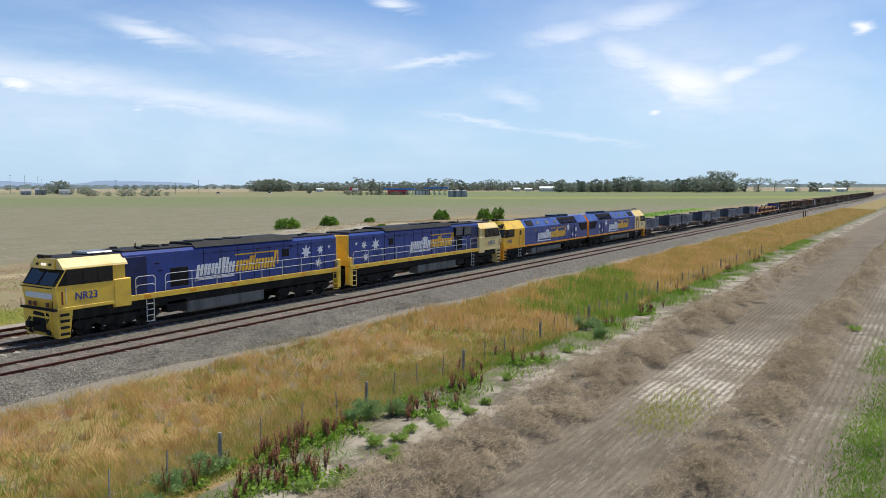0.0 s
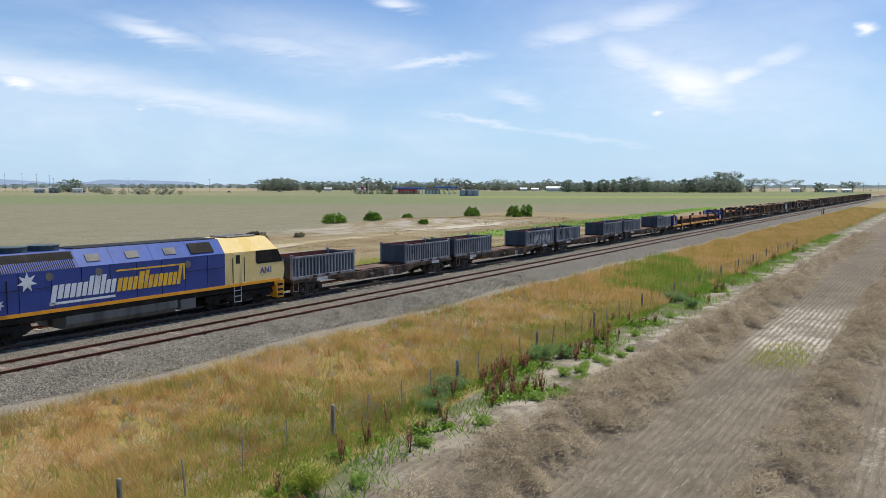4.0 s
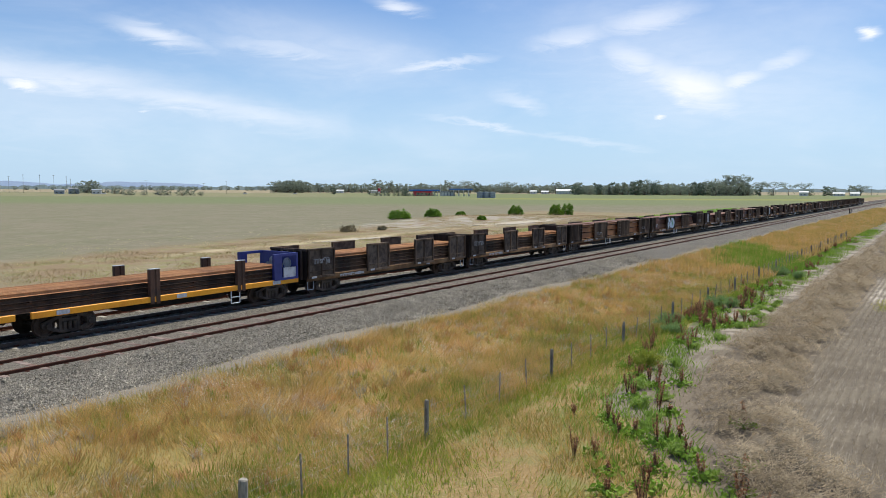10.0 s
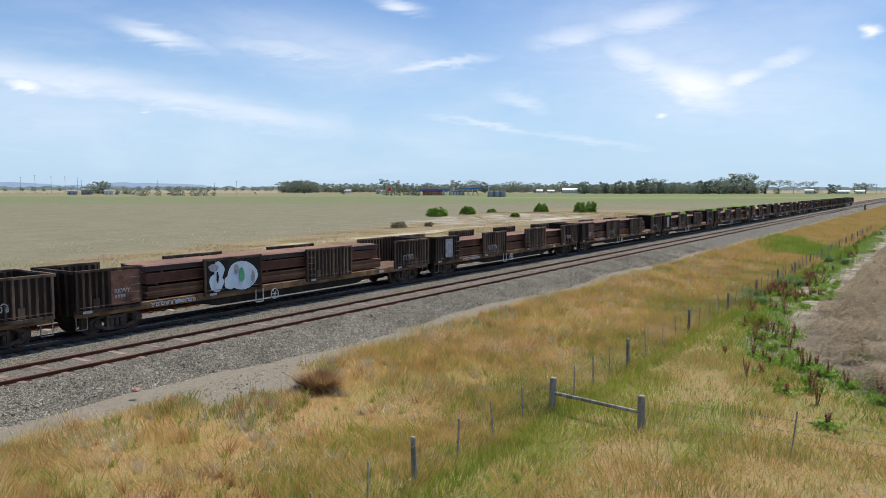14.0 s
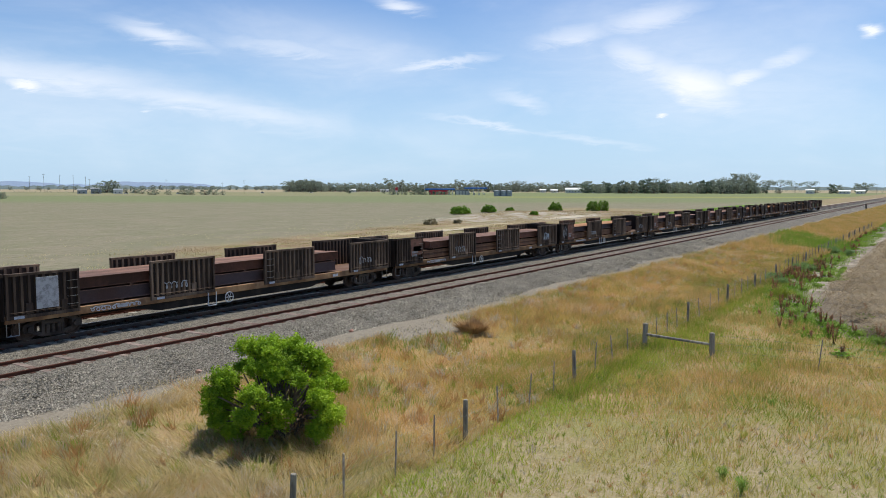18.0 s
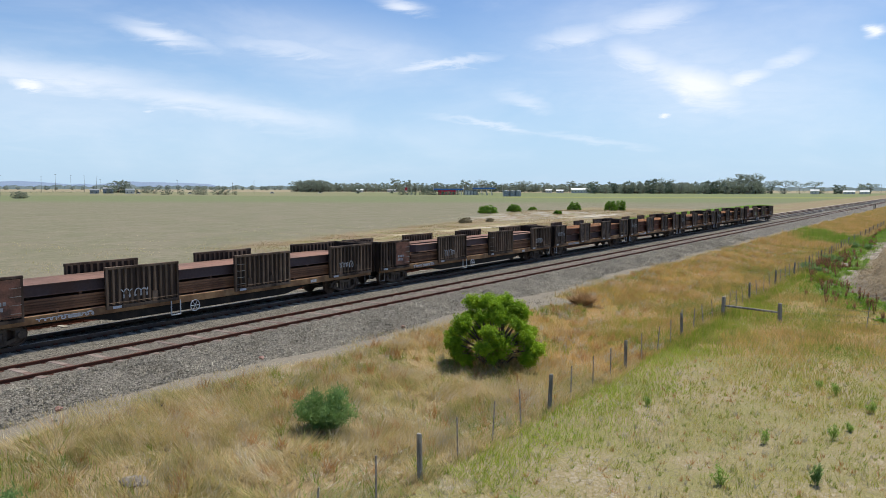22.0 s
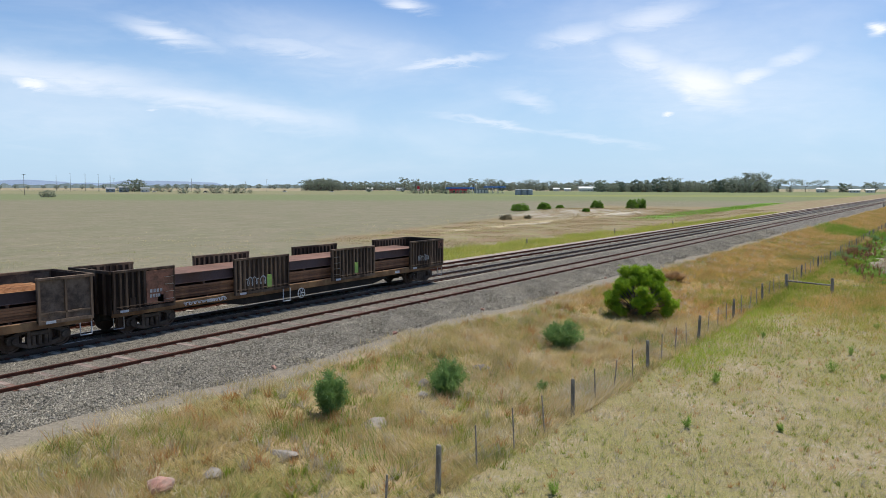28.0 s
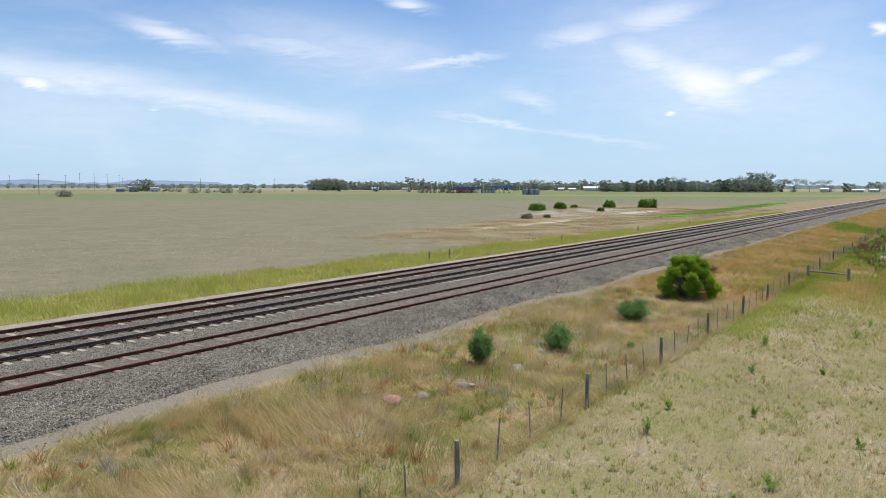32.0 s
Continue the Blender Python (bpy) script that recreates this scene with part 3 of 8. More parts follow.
def ballast_material():
    mat = bpy.data.materials.new("ballast")
    mat.use_nodes = True
    n = Net(mat.node_tree)
    shade = mat.node_tree.nodes["Principled BSDF"]
    at = n.put("TexCoord").outputs["Object"]
    cells = n.put("TexVoronoi")
    n.feed(cells.inputs["Vector"], at)
    cells.inputs["Scale"].default_value = 19.0
    bright = n.put("SeparateColor")
    n.feed(bright.inputs[0], cells.outputs["Color"])
    tone = n.mix(bright.outputs[0], (0.085, 0.078, 0.064), (0.35, 0.318, 0.262))
    split = n.put("SeparateXYZ")
    n.feed(split.inputs[0], at)
    fines = n.noise(at, 0.6, 5, 0.6)
    rusty = n.m("ADD", n.band(split.outputs[1], -5.6, -3.4, 0.25), n.band(split.outputs[1], 2.6, 4.7, 0.25))
    tone = n.mix(n.m("MULTIPLY", rusty, 0.25), tone, (0.25, 0.205, 0.165))
    tone = n.mix(n.m("MULTIPLY", n.step(split.outputs[1], 5.25, 5.6), 0.92), tone, n.mix(fines, (0.50, 0.405, 0.32), (0.58, 0.49, 0.40)))
    tone = n.mix(n.m("MULTIPLY", n.step(fines, 0.5, 0.75), 0.3), tone, (0.30, 0.265, 0.21))
    tone = n.mix(n.m("MULTIPLY", n.step(n.m("ADD", split.outputs[1], n.m("MULTIPLY", fines, 3.0)), -6.6, -8.4), 0.6), tone, (0.31, 0.27, 0.21))
    n.feed(shade.inputs["Base Color"], tone)
    shade.inputs["Roughness"].default_value = 0.95
    shade.inputs["Specular IOR Level"].default_value = 0.15
    relief = n.put("Bump")
    relief.inputs["Strength"].default_value, relief.inputs["Distance"].default_value = 0.9, 0.05
    n.feed(relief.inputs["Height"], n.m("SUBTRACT", bright.outputs[1], n.m("MULTIPLY", cells.outputs["Distance"], 2.0)))
    n.feed(shade.inputs["Normal"], relief.outputs[0])
    return mat


BED = [(-9.2, -0.75), (-8.2, -0.58), (-7.4, -0.42), (-6.2, -0.14), (-5.9, -0.12), (-3.1, -0.12), (-2.4, -0.24), (-1.8, -0.2), (-0.98, -0.2), (-0.62, -0.172), (0.62, -0.172), (0.98, -0.2), (1.8, -0.2), (2.2, -0.21), (2.68, -0.178), (3.0, -0.146), (4.3, -0.146), (4.65, -0.178), (5.6, -0.17), (6.1, -0.32), (6.3, -0.35), (7.5, -0.37), (8.4, -0.62), (9.0, -0.9)]


def bed_z(x, y):
    y = np.asarray(y, float)
    z = np.interp(y, [p[0] for p in BED], [p[1] for p in BED])
    return z + 0.018 * np.sin(np.asarray(x) * 1.7 + 5 * np.sin(y * 2.1)) * sstep(np.abs(y), 5.6, 6.2)


ballast = grid_sheet("ballast_bed", spaced(-90, 90, 1.5, -700, 4200), np.array(sorted({p[0] for p in BED} | {-7.8, -6.8, -4.5, 0.0, 3.5})), bed_z, ballast_material())
tagged(ballast, "grey crushed-stone railway ballast with a pale walkway", "ballast", kind="structure")


def rail_outline(y, top=0.0, s=1.0):
    """Flat-bottom rail in (y, z)."""
    half = [(0.075, -0.17), (0.075, -0.155), (0.012, -0.135), (0.012, -0.045), (0.036, -0.035), (0.036, -0.004), (0.03, 0.0)]
    return [(y + s * a, top + s * b) for a, b in half] + [(y - s * a, top + s * b) for a, b in half[::-1]]


TRACKS = [
    ("siding_track", (-5.34, -3.65), RAILTOP, "rust-red rails on buried sleepers, little used"),
    ("main_track", (-0.77, 0.77), RAILWORN, "dark running rails on concrete sleepers"),
    ("far_track", (2.855, 4.466), RAILTOP, "rust-brown rails with scattered concrete sleepers"),
]
for name, ys, material, label in TRACKS:
    track = thing(name, label, "railway track", kind="structure")
    for y in ys:
        rail = part("rail", Geo().prism(rail_outline(y), "x", -700, 4200), material, track)
        if name != "siding_track":
            part("railhead", Geo().box(-700, 4200, y - 0.024, y + 0.024, -0.002, 0.003), RUNNING, rail, "thin polished running band")
        clips = Geo()
        for x in np.arange(-88, 60, 0.68):
            for side in (-1, 1):
                clips.box(x - 0.07, x + 0.07, y + side * 0.11 - 0.045, y + side * 0.11 + 0.045, -0.165, -0.105)
        tagged(part("rail_clip", clips, RAILTOP, rail, "rusty fastenings along the rail foot"), kind="stuff")


# ---- fence along the line and the strainer at its corner ----
FENCE_Y = -18.65
POSTS = [101, 94, 87, 80, 73, 66.2, 59.2, 52.2, 45.2, 38.2, 30.0, 22.8, 15.6, 8.07, 0.5, -7.7, -21.7, -29.0, -35.6, -42.5, -49.4, -56.8, -64.45, -72.0]


def post_geo(h, r, n=9, lean=0.0):
    g = Geo()
    ringz = [0.0, h * 0.5, h - 0.03, h]
    verts, faces = [], []
    for k, z in enumerate(ringz):
        rad = r * (1.06 - 0.1 * z / h) * (0.82 if k == 3 else 1)
        verts += [(rad * math.cos(2 * math.pi * i / n) * (1 + 0.06 * math.sin(3 * i)) + lean * z, rad * math.sin(2 * math.pi * i / n), z) for i in range(n)]
    for k in range(3):
        faces += [(k * n + i, k * n + (i + 1) % n, (k + 1) * n + (i + 1) % n, (k + 1) * n + i) for i in range(n)]
    faces += [tuple(range(3 * n, 4 * n)), tuple(range(n))[::-1]]
    return g.add(verts, faces)


fence = thing("wire_fence", "post-and-wire paddock fence with weathered timber posts", "fence")
post_mesh, picket_mesh = post_geo(1.24, 0.065).mesh("post"), Geo().box(-0.022, 0.022, -0.018, 0.018, 0, 1.18, 0.005).mesh("picket")
r = random.Random(4)
stops = sorted(POSTS + [-14.6])
for x in POSTS:
    part("post", post_mesh, POSTWOOD, fence, at=pose(x, FENCE_Y, float(ground_z(x, FENCE_Y)) - 0.12, r.uniform(-2, 2), r.uniform(-2, 2), r.uniform(0, 90)))
for a, b in zip(stops, stops[1:]):
    for k in (1, 2, 3):
        x = a + (b - a) * k / 4 + r.uniform(-0.15, 0.15)
        part("picket", picket_mesh, POSTSTEEL, fence, at=pose(x, FENCE_Y, float(ground_z(x, FENCE_Y)) - 0.08, r.uniform(-4, 4), r.uniform(-5, 5), r.uniform(0, 60)))
for z in (0.25, 0.48, 0.7, 0.95):
    for a, b in zip(stops, stops[1:]):
        wire = Geo().rod((a, FENCE_Y - 0.06, float(ground_z(a, FENCE_Y)) + z), (b, FENCE_Y - 0.06, float(ground_z(b, FENCE_Y)) + z), 0.0026, 3)
        part("wire", wire, WIRE, fence)
strainer = thing("fence_strainer", "two thick weathered posts joined by a round timber stay rail", "fence")
part("post", post_geo(1.2, 0.105), POSTWOOD, strainer, at=pose(-14.6, -18.75, -1.22, 1, 1))
part("post", post_geo(1.2, 0.105), POSTWOOD, strainer, at=pose(-14.84, -21.62, -1.3, -1, 1))
part("stay_rail", Geo().rod((-14.6, -18.85, -0.5), (-14.84, -21.52, -0.58), 0.062, 8, 0.055), POSTWOOD, strainer, "grey split timber rail")
cross = thing("cross_fence", "plain wires running off across the paddock on thin pickets", "fence")
for z in (0.3, 0.6, 0.9):
    part("wire", Geo().rod((-14.84, -21.7, -1.1 + z), (-13.0, -60, -1.1 + z), 0.005, 3), WIRE, cross)
for y in (-25.5, -33.0, -42.0):
    part("picket", picket_mesh, POSTSTEEL, cross, at=pose(-14.84 + (-21.7 - y) * 0.048, y, -1.16, 4, 3 if y < -30 else 12))


# ---- the train: every vehicle stands with its front end at x = 0, rail top at z = 0 ----
RIDERS = []
RUSTRED = surface("faded_red", (0.3, 0.05, 0.03), 0.6)
JOINTS = [20.5, 42.1, 65.3, 87.1, 109.0, 128.0, 147.9, 168.1, 188.6, 203.3, 218.5, 235.8, 253.7, 277.3, 301.5, 324.8, 348.3, 371.5, 395.1, 418.7, 441.9, 465.2, 483.0, 500.3, 517.5, 534.8, 558.4]


def ride(ob, s, turned=False, z=0.0):
    """ob runs with the train, its own zero s metres behind the train's mark."""
    RIDERS.append((ob, s, turned, z))
    ob.matrix_basis = pose(s, 0, z, 0, 0, 180 if turned else 0)
    return ob


def wheel_mesh(r=0.46):
    g, n = Geo(), 22
    prof = [(0.07, r + 0.028), (0.045, r + 0.028), (0.03, r), (-0.07, r - 0.006), (-0.07, r - 0.07), (-0.03, r - 0.09), (-0.025, 0.16), (-0.09, 0.13), (-0.1, 0.0)]
    verts, faces = [], []
    for a, rad in prof:
        verts += [(rad * math.cos(2 * math.pi * i / n), a, rad * math.sin(2 * math.pi * i / n)) for i in range(n)]
    for k in range(len(prof) - 1):
        faces += [(k * n + i, k * n + (i + 1) % n, (k + 1) * n + (i + 1) % n, (k + 1) * n + i) for i in range(n)]
    faces.append(tuple(range(n)))
    return g.add(verts, faces).mesh("wheel")


WHEEL, WHEELBIG = wheel_mesh(0.44), wheel_mesh(0.5)


def freight_frame():
    """Cast three-piece bogie: side frames with open triangles, a nest of springs and the bolster between them."""
    g = Geo()

    def bar(x0, z0, x1, z1, half, a, b):
        n = math.hypot(x1 - x0, z1 - z0)
        dx, dz = -(z1 - z0) / n * half, (x1 - x0) / n * half
        g.prism([(x0 - dx, z0 - dz), (x1 - dx, z1 - dz), (x1 + dx, z1 + dz), (x0 + dx, z0 + dz)], "y", a, b)

    for s in (-1, 1):
        a, b = sorted((s * 0.94, s * 1.1))
        for m in (-1, 1):
            bar(m * 1.12, 0.56, m * 0.42, 0.8, 0.065, a, b)
            bar(m * 1.02, 0.4, m * 0.4, 0.2, 0.06, a + 0.01, b - 0.01)
            bar(m * 0.38, 0.16, m * 0.38, 0.84, 0.06, a - 0.005, b + 0.005)
            g.prism([(m * 0.74, 0.33), (m * 1.1, 0.33), (m * 1.16, 0.48), (m * 1.1, 0.62), (m * 0.74, 0.62)], "y", a - 0.01, b + 0.02)
            g.rod((m * 0.9, s * 0.92, 0.46), (m * 0.9, s * 1.2, 0.46), 0.12, 12)
        g.box(-0.46, 0.46, a, b, 0.76, 0.9, 0.02)
        g.box(-0.44, 0.44, a, b, 0.12, 0.24, 0.02)
        for x in (-0.22, 0.0, 0.22):
            for y in (1.0, 1.1):
                g.rod((x, s * y, 0.24), (x, s * y, 0.56), 0.075, 8)
        g.box(-0.34, 0.34, a - 0.02, b + 0.03, 0.56, 0.72, 0.03)
    g.box(-0.22, 0.22, -0.95, 0.95, 0.5, 0.84, 0.03)
    for x in (-0.9, 0.9):
        g.rod((x, -0.78, 0.46), (x, 0.78, 0.46), 0.07, 8)
    return g.mesh("bogie")


def loco_frame():
    g = Geo()
    for s in (-1, 1):
        a, b = sorted((s * 0.98, s * 1.14))
        g.prism([(-2.55, 0.62), (-2.45, 0.86), (2.45, 0.86), (2.55, 0.62), (2.2, 0.4), (1.3, 0.62), (0.9, 0.42), (-0.9, 0.42), (-1.3, 0.62), (-2.2, 0.4)], "y", a, b)
        for x in (-1.8, 0.0, 1.8):
            g.box(x - 0.19, x + 0.19, s * 1.12 - 0.07, s * 1.12 + 0.07, 0.32, 0.7, 0.03)
            for d in (-0.42, 0.42):
                g.rod((x + d, s * 1.06, 0.72), (x + d, s * 1.06, 1.0), 0.09, 8)
        for x in (-1.0, 1.0):
            g.rod((x, s * 1.17, 0.5), (x + 0.35, s * 1.17, 0.95), 0.045, 6)
            g.box(x - 0.12, x + 0.12, s * 1.1, s * 1.22, 0.2, 0.36, 0.02)
    g.box(-2.2, 2.2, -0.9, 0.9, 0.6, 0.95, 0.05)
    for x in (-1.8, 0.0, 1.8):
        g.rod((x, -0.8, 0.5), (x, 0.8, 0.5), 0.09, 8)
        g.box(x + 0.15, x + 0.75, -0.5, 0.5, 0.25, 0.7, 0.05)
    return g.mesh("bogie")


FREIGHT, LOCOFRAME = freight_frame(), loco_frame()


def bogie(parent, x, heavy=False):
    ob = part("bogie", LOCOFRAME if heavy else FREIGHT, BLACK if heavy else BOGIEBROWN, parent, at=pose(x, 0, 0))
    for dx in (-1.8, 0.0, 1.8) if heavy else (-0.9, 0.9):
        for s in (-1, 1):
            part("wheel", WHEELBIG if heavy else WHEEL, BLACK if heavy else WHEELRUST, ob, at=pose(dx, s * 0.75, 0.5 if heavy else 0.44, 0, 0, 180 if s > 0 else 0), smooth=False)


def coupler(parent, x, way):
    """An automatic coupler that reaches out from the headstock at x."""
    g = Geo().box(min(x, x + way * 0.5), max(x, x + way * 0.5), -0.09, 0.09, 0.78, 0.98, 0.02)
    g.box(min(x + way * 0.42, x + way * 0.62), max(x + way * 0.42, x + way * 0.62), -0.16, 0.16, 0.72, 1.04, 0.04)
    g.path([(x, 0.45, 0.75), (x + way * 0.25, 0.42, 0.5), (x + way * 0.5, 0.36, 0.6)], 0.03)
    part("coupler", g, BLACK, parent)


def star_geo(r, points=7):
    pts = []
    for i in range(2 * points):
        a, rad = math.pi / 2 + math.pi * i / points, r if i % 2 == 0 else r * 0.45
        pts.append((rad * math.cos(a), rad * math.sin(a)))
    return Geo().prism([(x, z) for x, z in pts], "y", -0.006, 0.006)


def logo(parent, x0, x1, z, h, y, side):
    """Plain slanted bars in white and yellow that stand for the painted company name, on the side y."""
    lo, hi = y - 0.006, y + 0.006
    flip = (lambda x: x) if side < 0 else (lambda x: x0 + x1 - x)
    lean, mid = 0.2 * h, x0 + (x1 - x0) * 0.46
    sl = lambda zz: lean * (zz - z) / h

    def slab(g, p, q, u, v, cut=0.0):
        """A leaning block from p to q, u to v; cut: its clipped corner."""
        pts = [(p, u), (q - cut, u), (q, u + cut), (q, v), (p + cut, v), (p, v - cut)] if cut else [(p, u), (q, u), (q, v), (p, v)]
        g.prism([(flip(a + sl(b)), b) for a, b in pts], "y", lo, hi)

    # widths, feet and tops of the blocks in shares of the word's height
    words = [
        ("white_bar", WHITE, x0, mid, [(1.0, -0.28, 0.66), (1.0, 0, 0.66), (0.95, 0, 0.66), (0.46, 0, 0.92), (0.6, 0, 0.96), (0.46, 0, 0.92), (0.95, 0, 0.66)]),
        ("yellow_bar", GOLD, mid + 0.05, x1, [(1.0, 0, 0.66), (1.0, 0, 0.66), (0.6, 0, 0.88), (0.46, 0, 0.92), (1.0, 0, 0.66), (1.0, 0, 0.66), (1.0, 0, 0.66), (0.46, 0, 0.98)]),
    ]
    for name, material, a, b, some in words:
        unit, x = (b - a) / sum(w for w, _, _ in some), a
        for w, foot, top in some:
            wide, g = w * unit, Geo()
            l, r = x + 0.025, x + wide - 0.035
            if w < 0.9:
                slab(g, l, r, z + foot * h, z + top * h)
                part(name, g, material, parent)
            else:
                for side_bar in (0, 1):
                    g = Geo()
                    p = l if side_bar == 0 else l + 0.56 * (r - l)
                    slab(g, p, p + 0.44 * (r - l), z + (foot * h if side_bar == 0 else 0), z + top * h, 0.05)
                    part(name, g, material, parent)
            x += wide
    g = Geo().prism([(flip(x0 - 0.05), z - 0.24), (flip(mid), z - 0.24), (flip(mid), z - 0.13), (flip(x0 - 0.03), z - 0.13)], "y", lo, hi)
    part("underline", g, WHITE, parent)
    g = Geo().prism([(flip(mid + 0.1), z + h * 0.99), (flip(x1 + 0.3), z + h * 0.99), (flip(x1 + 0.3), z + h * 1.07), (flip(mid + 0.1), z + h * 1.07)], "y", lo, hi)
    g.prism([(flip(x1 + 0.2), z + h * 0.2), (flip(x1 + 0.3), z + h * 0.2), (flip(x1 + 0.3), z + h), (flip(x1 + 0.2), z + h)], "y", lo, hi)
    part("overline", g, GOLD, parent)


def handrail(parent, y, x0, x1, z0, h, every=1.75):
    """A rail in two heights on posts, bowed down at its ends."""
    g = Geo()
    for zz in (h, h * 0.52):
        g.path([(x0, y, z0 + zz - 0.12), (x0 + 0.15, y, z0 + zz), (x1 - 0.15, y, z0 + zz), (x1, y, z0 + zz - 0.12)], 0.024)
    n = max(1, round((x1 - x0) / every))
    for k in range(n + 1):
        x = x0 + (x1 - x0) * k / n
        g.rod((x, y, z0), (x, y, z0 + h - (0.12 if k in (0, n) else 0)), 0.026, 5)
    part("handrail", g, GALV, parent, "pale grey tubular handrail")


def ladder(parent, x, y, z0, z1, w=0.45, rungs=4, material=GALV):
    g = Geo()
    for d in (-w / 2, w / 2):
        g.rod((x + d, y, z0), (x + d, y, z1), 0.024, 5)
    for k in range(rungs):
        z = z0 + (z1 - z0) * (k + 0.1) / rungs
        g.box(x - w / 2, x + w / 2, y - 0.07, y + 0.07, z, z + 0.03)
    part("ladder", g, material, parent)


def hood_locomotive(L, number, label, hue):
    """Long-hood diesel: full-width cab at x = 0, narrow hood with side walkways behind."""
    loco = thing("diesel_locomotive", label, "locomotive", "locomotives at the head of the train")
    W, H = 1.47, 1.22
    part("underframe", Geo().box(0.9, L - 0.7, -1.3, 1.3, 0.98, 1.5, 0.04).box(0.5, L - 0.35, -0.4, 0.4, 0.7, 1.2), BLACK, loco)
    for s in (-1, 1):
        a, b = sorted((s * (W - 0.06), s * W))
        part("sill", Geo().box(3.9, L - 0.55, a, b, 1.5, 1.8, 0.01), YELLOW, loco, "yellow sill stripe along the walkway")
        a, b = sorted((s * H, s * (W - 0.06)))
        part("walkway", Geo().box(4.6, L - 0.5, a, b, 1.72, 1.77), BLACK, loco)
    # the cab
    part("cab", Geo().prism([(0.3, 1.5), (0.12, 2.45), (0.14, 2.7), (0.7, 3.52), (3.25, 3.52), (3.25, 1.5)], "y", -W, W), hue, loco, "full-width yellow cab body")
    part("cab_locker", Geo().box(3.25, 4.25, -W - 0.02, W + 0.02, 1.3, 2.78, 0.04), hue, loco)
    part("cab_rear", Geo().box(3.22, 4.0, -W + 0.1, W - 0.1, 2.74, 3.5, 0.02), hue, loco)
    part("cab_roof", Geo().prism([(-W, 3.5), (-W + 0.05, 3.6), (-1.0, 4.02), (1.0, 4.02), (W - 0.05, 3.6), (W, 3.5)], "x", 0.55, 4.1), CREAM, loco, "faded cream-yellow sloping cab roof")
    part("cab_roof_top", Geo().box(0.6, 4.05, -0.98, 0.98, 4.015, 4.05, 0.01), ROOFBLACK, loco)
    part("roof_unit", Geo().box(2.3, 3.8, -0.7, 0.7, 4.04, 4.2, 0.06), STEEL, loco, "silver air-conditioning unit")
    for y0, y1 in ((-1.25, -0.1), (0.1, 1.25)):
        g = Geo().add([(0.105, y0, 2.76), (0.105, y1, 2.76), (0.605, y1, 3.44), (0.605, y0, 3.44), (0.155, y0, 2.73), (0.155, y1, 2.73), (0.66, y1, 3.42), (0.66, y0, 3.42)], [(0, 1, 2, 3), (4, 7, 6, 5), (0, 4, 5, 1), (1, 5, 6, 2), (2, 6, 7, 3), (3, 7, 4, 0)])
        part("windscreen", g, GLASS, loco)
    part("windscreen_frame", Geo().add([(0.125, -1.44, 2.72), (0.125, 1.44, 2.72), (0.64, 1.44, 3.48), (0.64, -1.44, 3.48), (0.2, -1.44, 2.7), (0.2, 1.44, 2.7), (0.7, 1.44, 3.46), (0.7, -1.44, 3.46)], [(0, 1, 2, 3), (4, 7, 6, 5), (0, 4, 5, 1), (1, 5, 6, 2), (2, 6, 7, 3), (3, 7, 4, 0)]), BLACK, loco)
    for s in (-1, 1):
        y = s * (W + 0.006)
        part("window_band", Geo().prism([(0.24, 2.72), (0.72, 3.49), (3.2, 3.49), (3.2, 2.72)], "y", y - 0.012, y + 0.004), BLACK, loco, "black surround of the cab windows")
        for k in range(6):
            x = 5.0 + k * (L - 6.5) / 5
            part("reflector", Geo().box(x, x + 0.45, s * W - 0.006, s * W + 0.006, 1.57, 1.73), ORANGE, loco, "orange reflective patch")
        part("grab_bar", Geo().box(0.42, 0.5, y - 0.01, y + 0.02, 1.8, 2.45), RUSTRED, loco)
        for x0, x1 in ((0.75, 1.5), (1.58, 2.3), (2.38, 3.15)):
            part("side_window", Geo().box(x0, x1, y - 0.014, y + 0.014, 2.78, 3.45, 0.005), GLASS, loco)
        part("door_handrail", Geo().path([(0.62, y + s * 0.05, 1.75), (0.62, y + s * 0.05, 2.6)], 0.02), GALV, loco)
        lettering(number, 0.52, BLUE, loco, pose(1.1 if s < 0 else 2.55, y + s * 0.004, 1.98, 0, 0, 0 if s < 0 else 180), "road_number", 0.008)
        # pilot steps
        g = Geo()
        a, b = sorted((s * 1.02, s * 1.45))
        g.prism([(0.25, 0.16), (0.12, 1.5), (1.0, 1.5), (0.8, 0.16)], "y", a, b)
        part("pilot_step", g, hue, loco)
        for z in (0.3, 0.62, 0.94, 1.24):
            part("step_opening", Geo().box(0.32, 0.78, y - 0.02, y + 0.012, z, z + 0.13), BLACK, loco)
        ladder(loco, 5.4, s * 1.44, 0.25, 1.5)
        ladder(loco, L - 1.0, s * 1.4, 0.25, 1.7, 0.5, 4, hue)
        handrail(loco, s * 1.43, 4.55, 5.75, 1.8, 0.95, 1.2)
        handrail(loco, s * 1.43, 6.4, L - 0.9, 1.8, 0.95)
    part("pilot", Geo().prism([(0.28, 0.2), (0.1, 0.75), (0.12, 1.55), (0.6, 1.55), (0.6, 0.2)], "y", -1.02, 1.02), hue, loco, "yellow nose plate, chipped and grimy")
    part("cab_step_band", Geo().box(0.2, 3.3, -W - 0.012, W + 0.012, 1.5, 1.66, 0.01), hue, loco)
    for y0 in (-0.85, -0.7, 0.7, 0.85):
        part("air_hose", Geo().path([(0.1, y0, 1.1), (-0.06, y0 * 0.97, 0.85), (0.0, y0 * 0.9, 0.55)], 0.03), BLACK, loco)
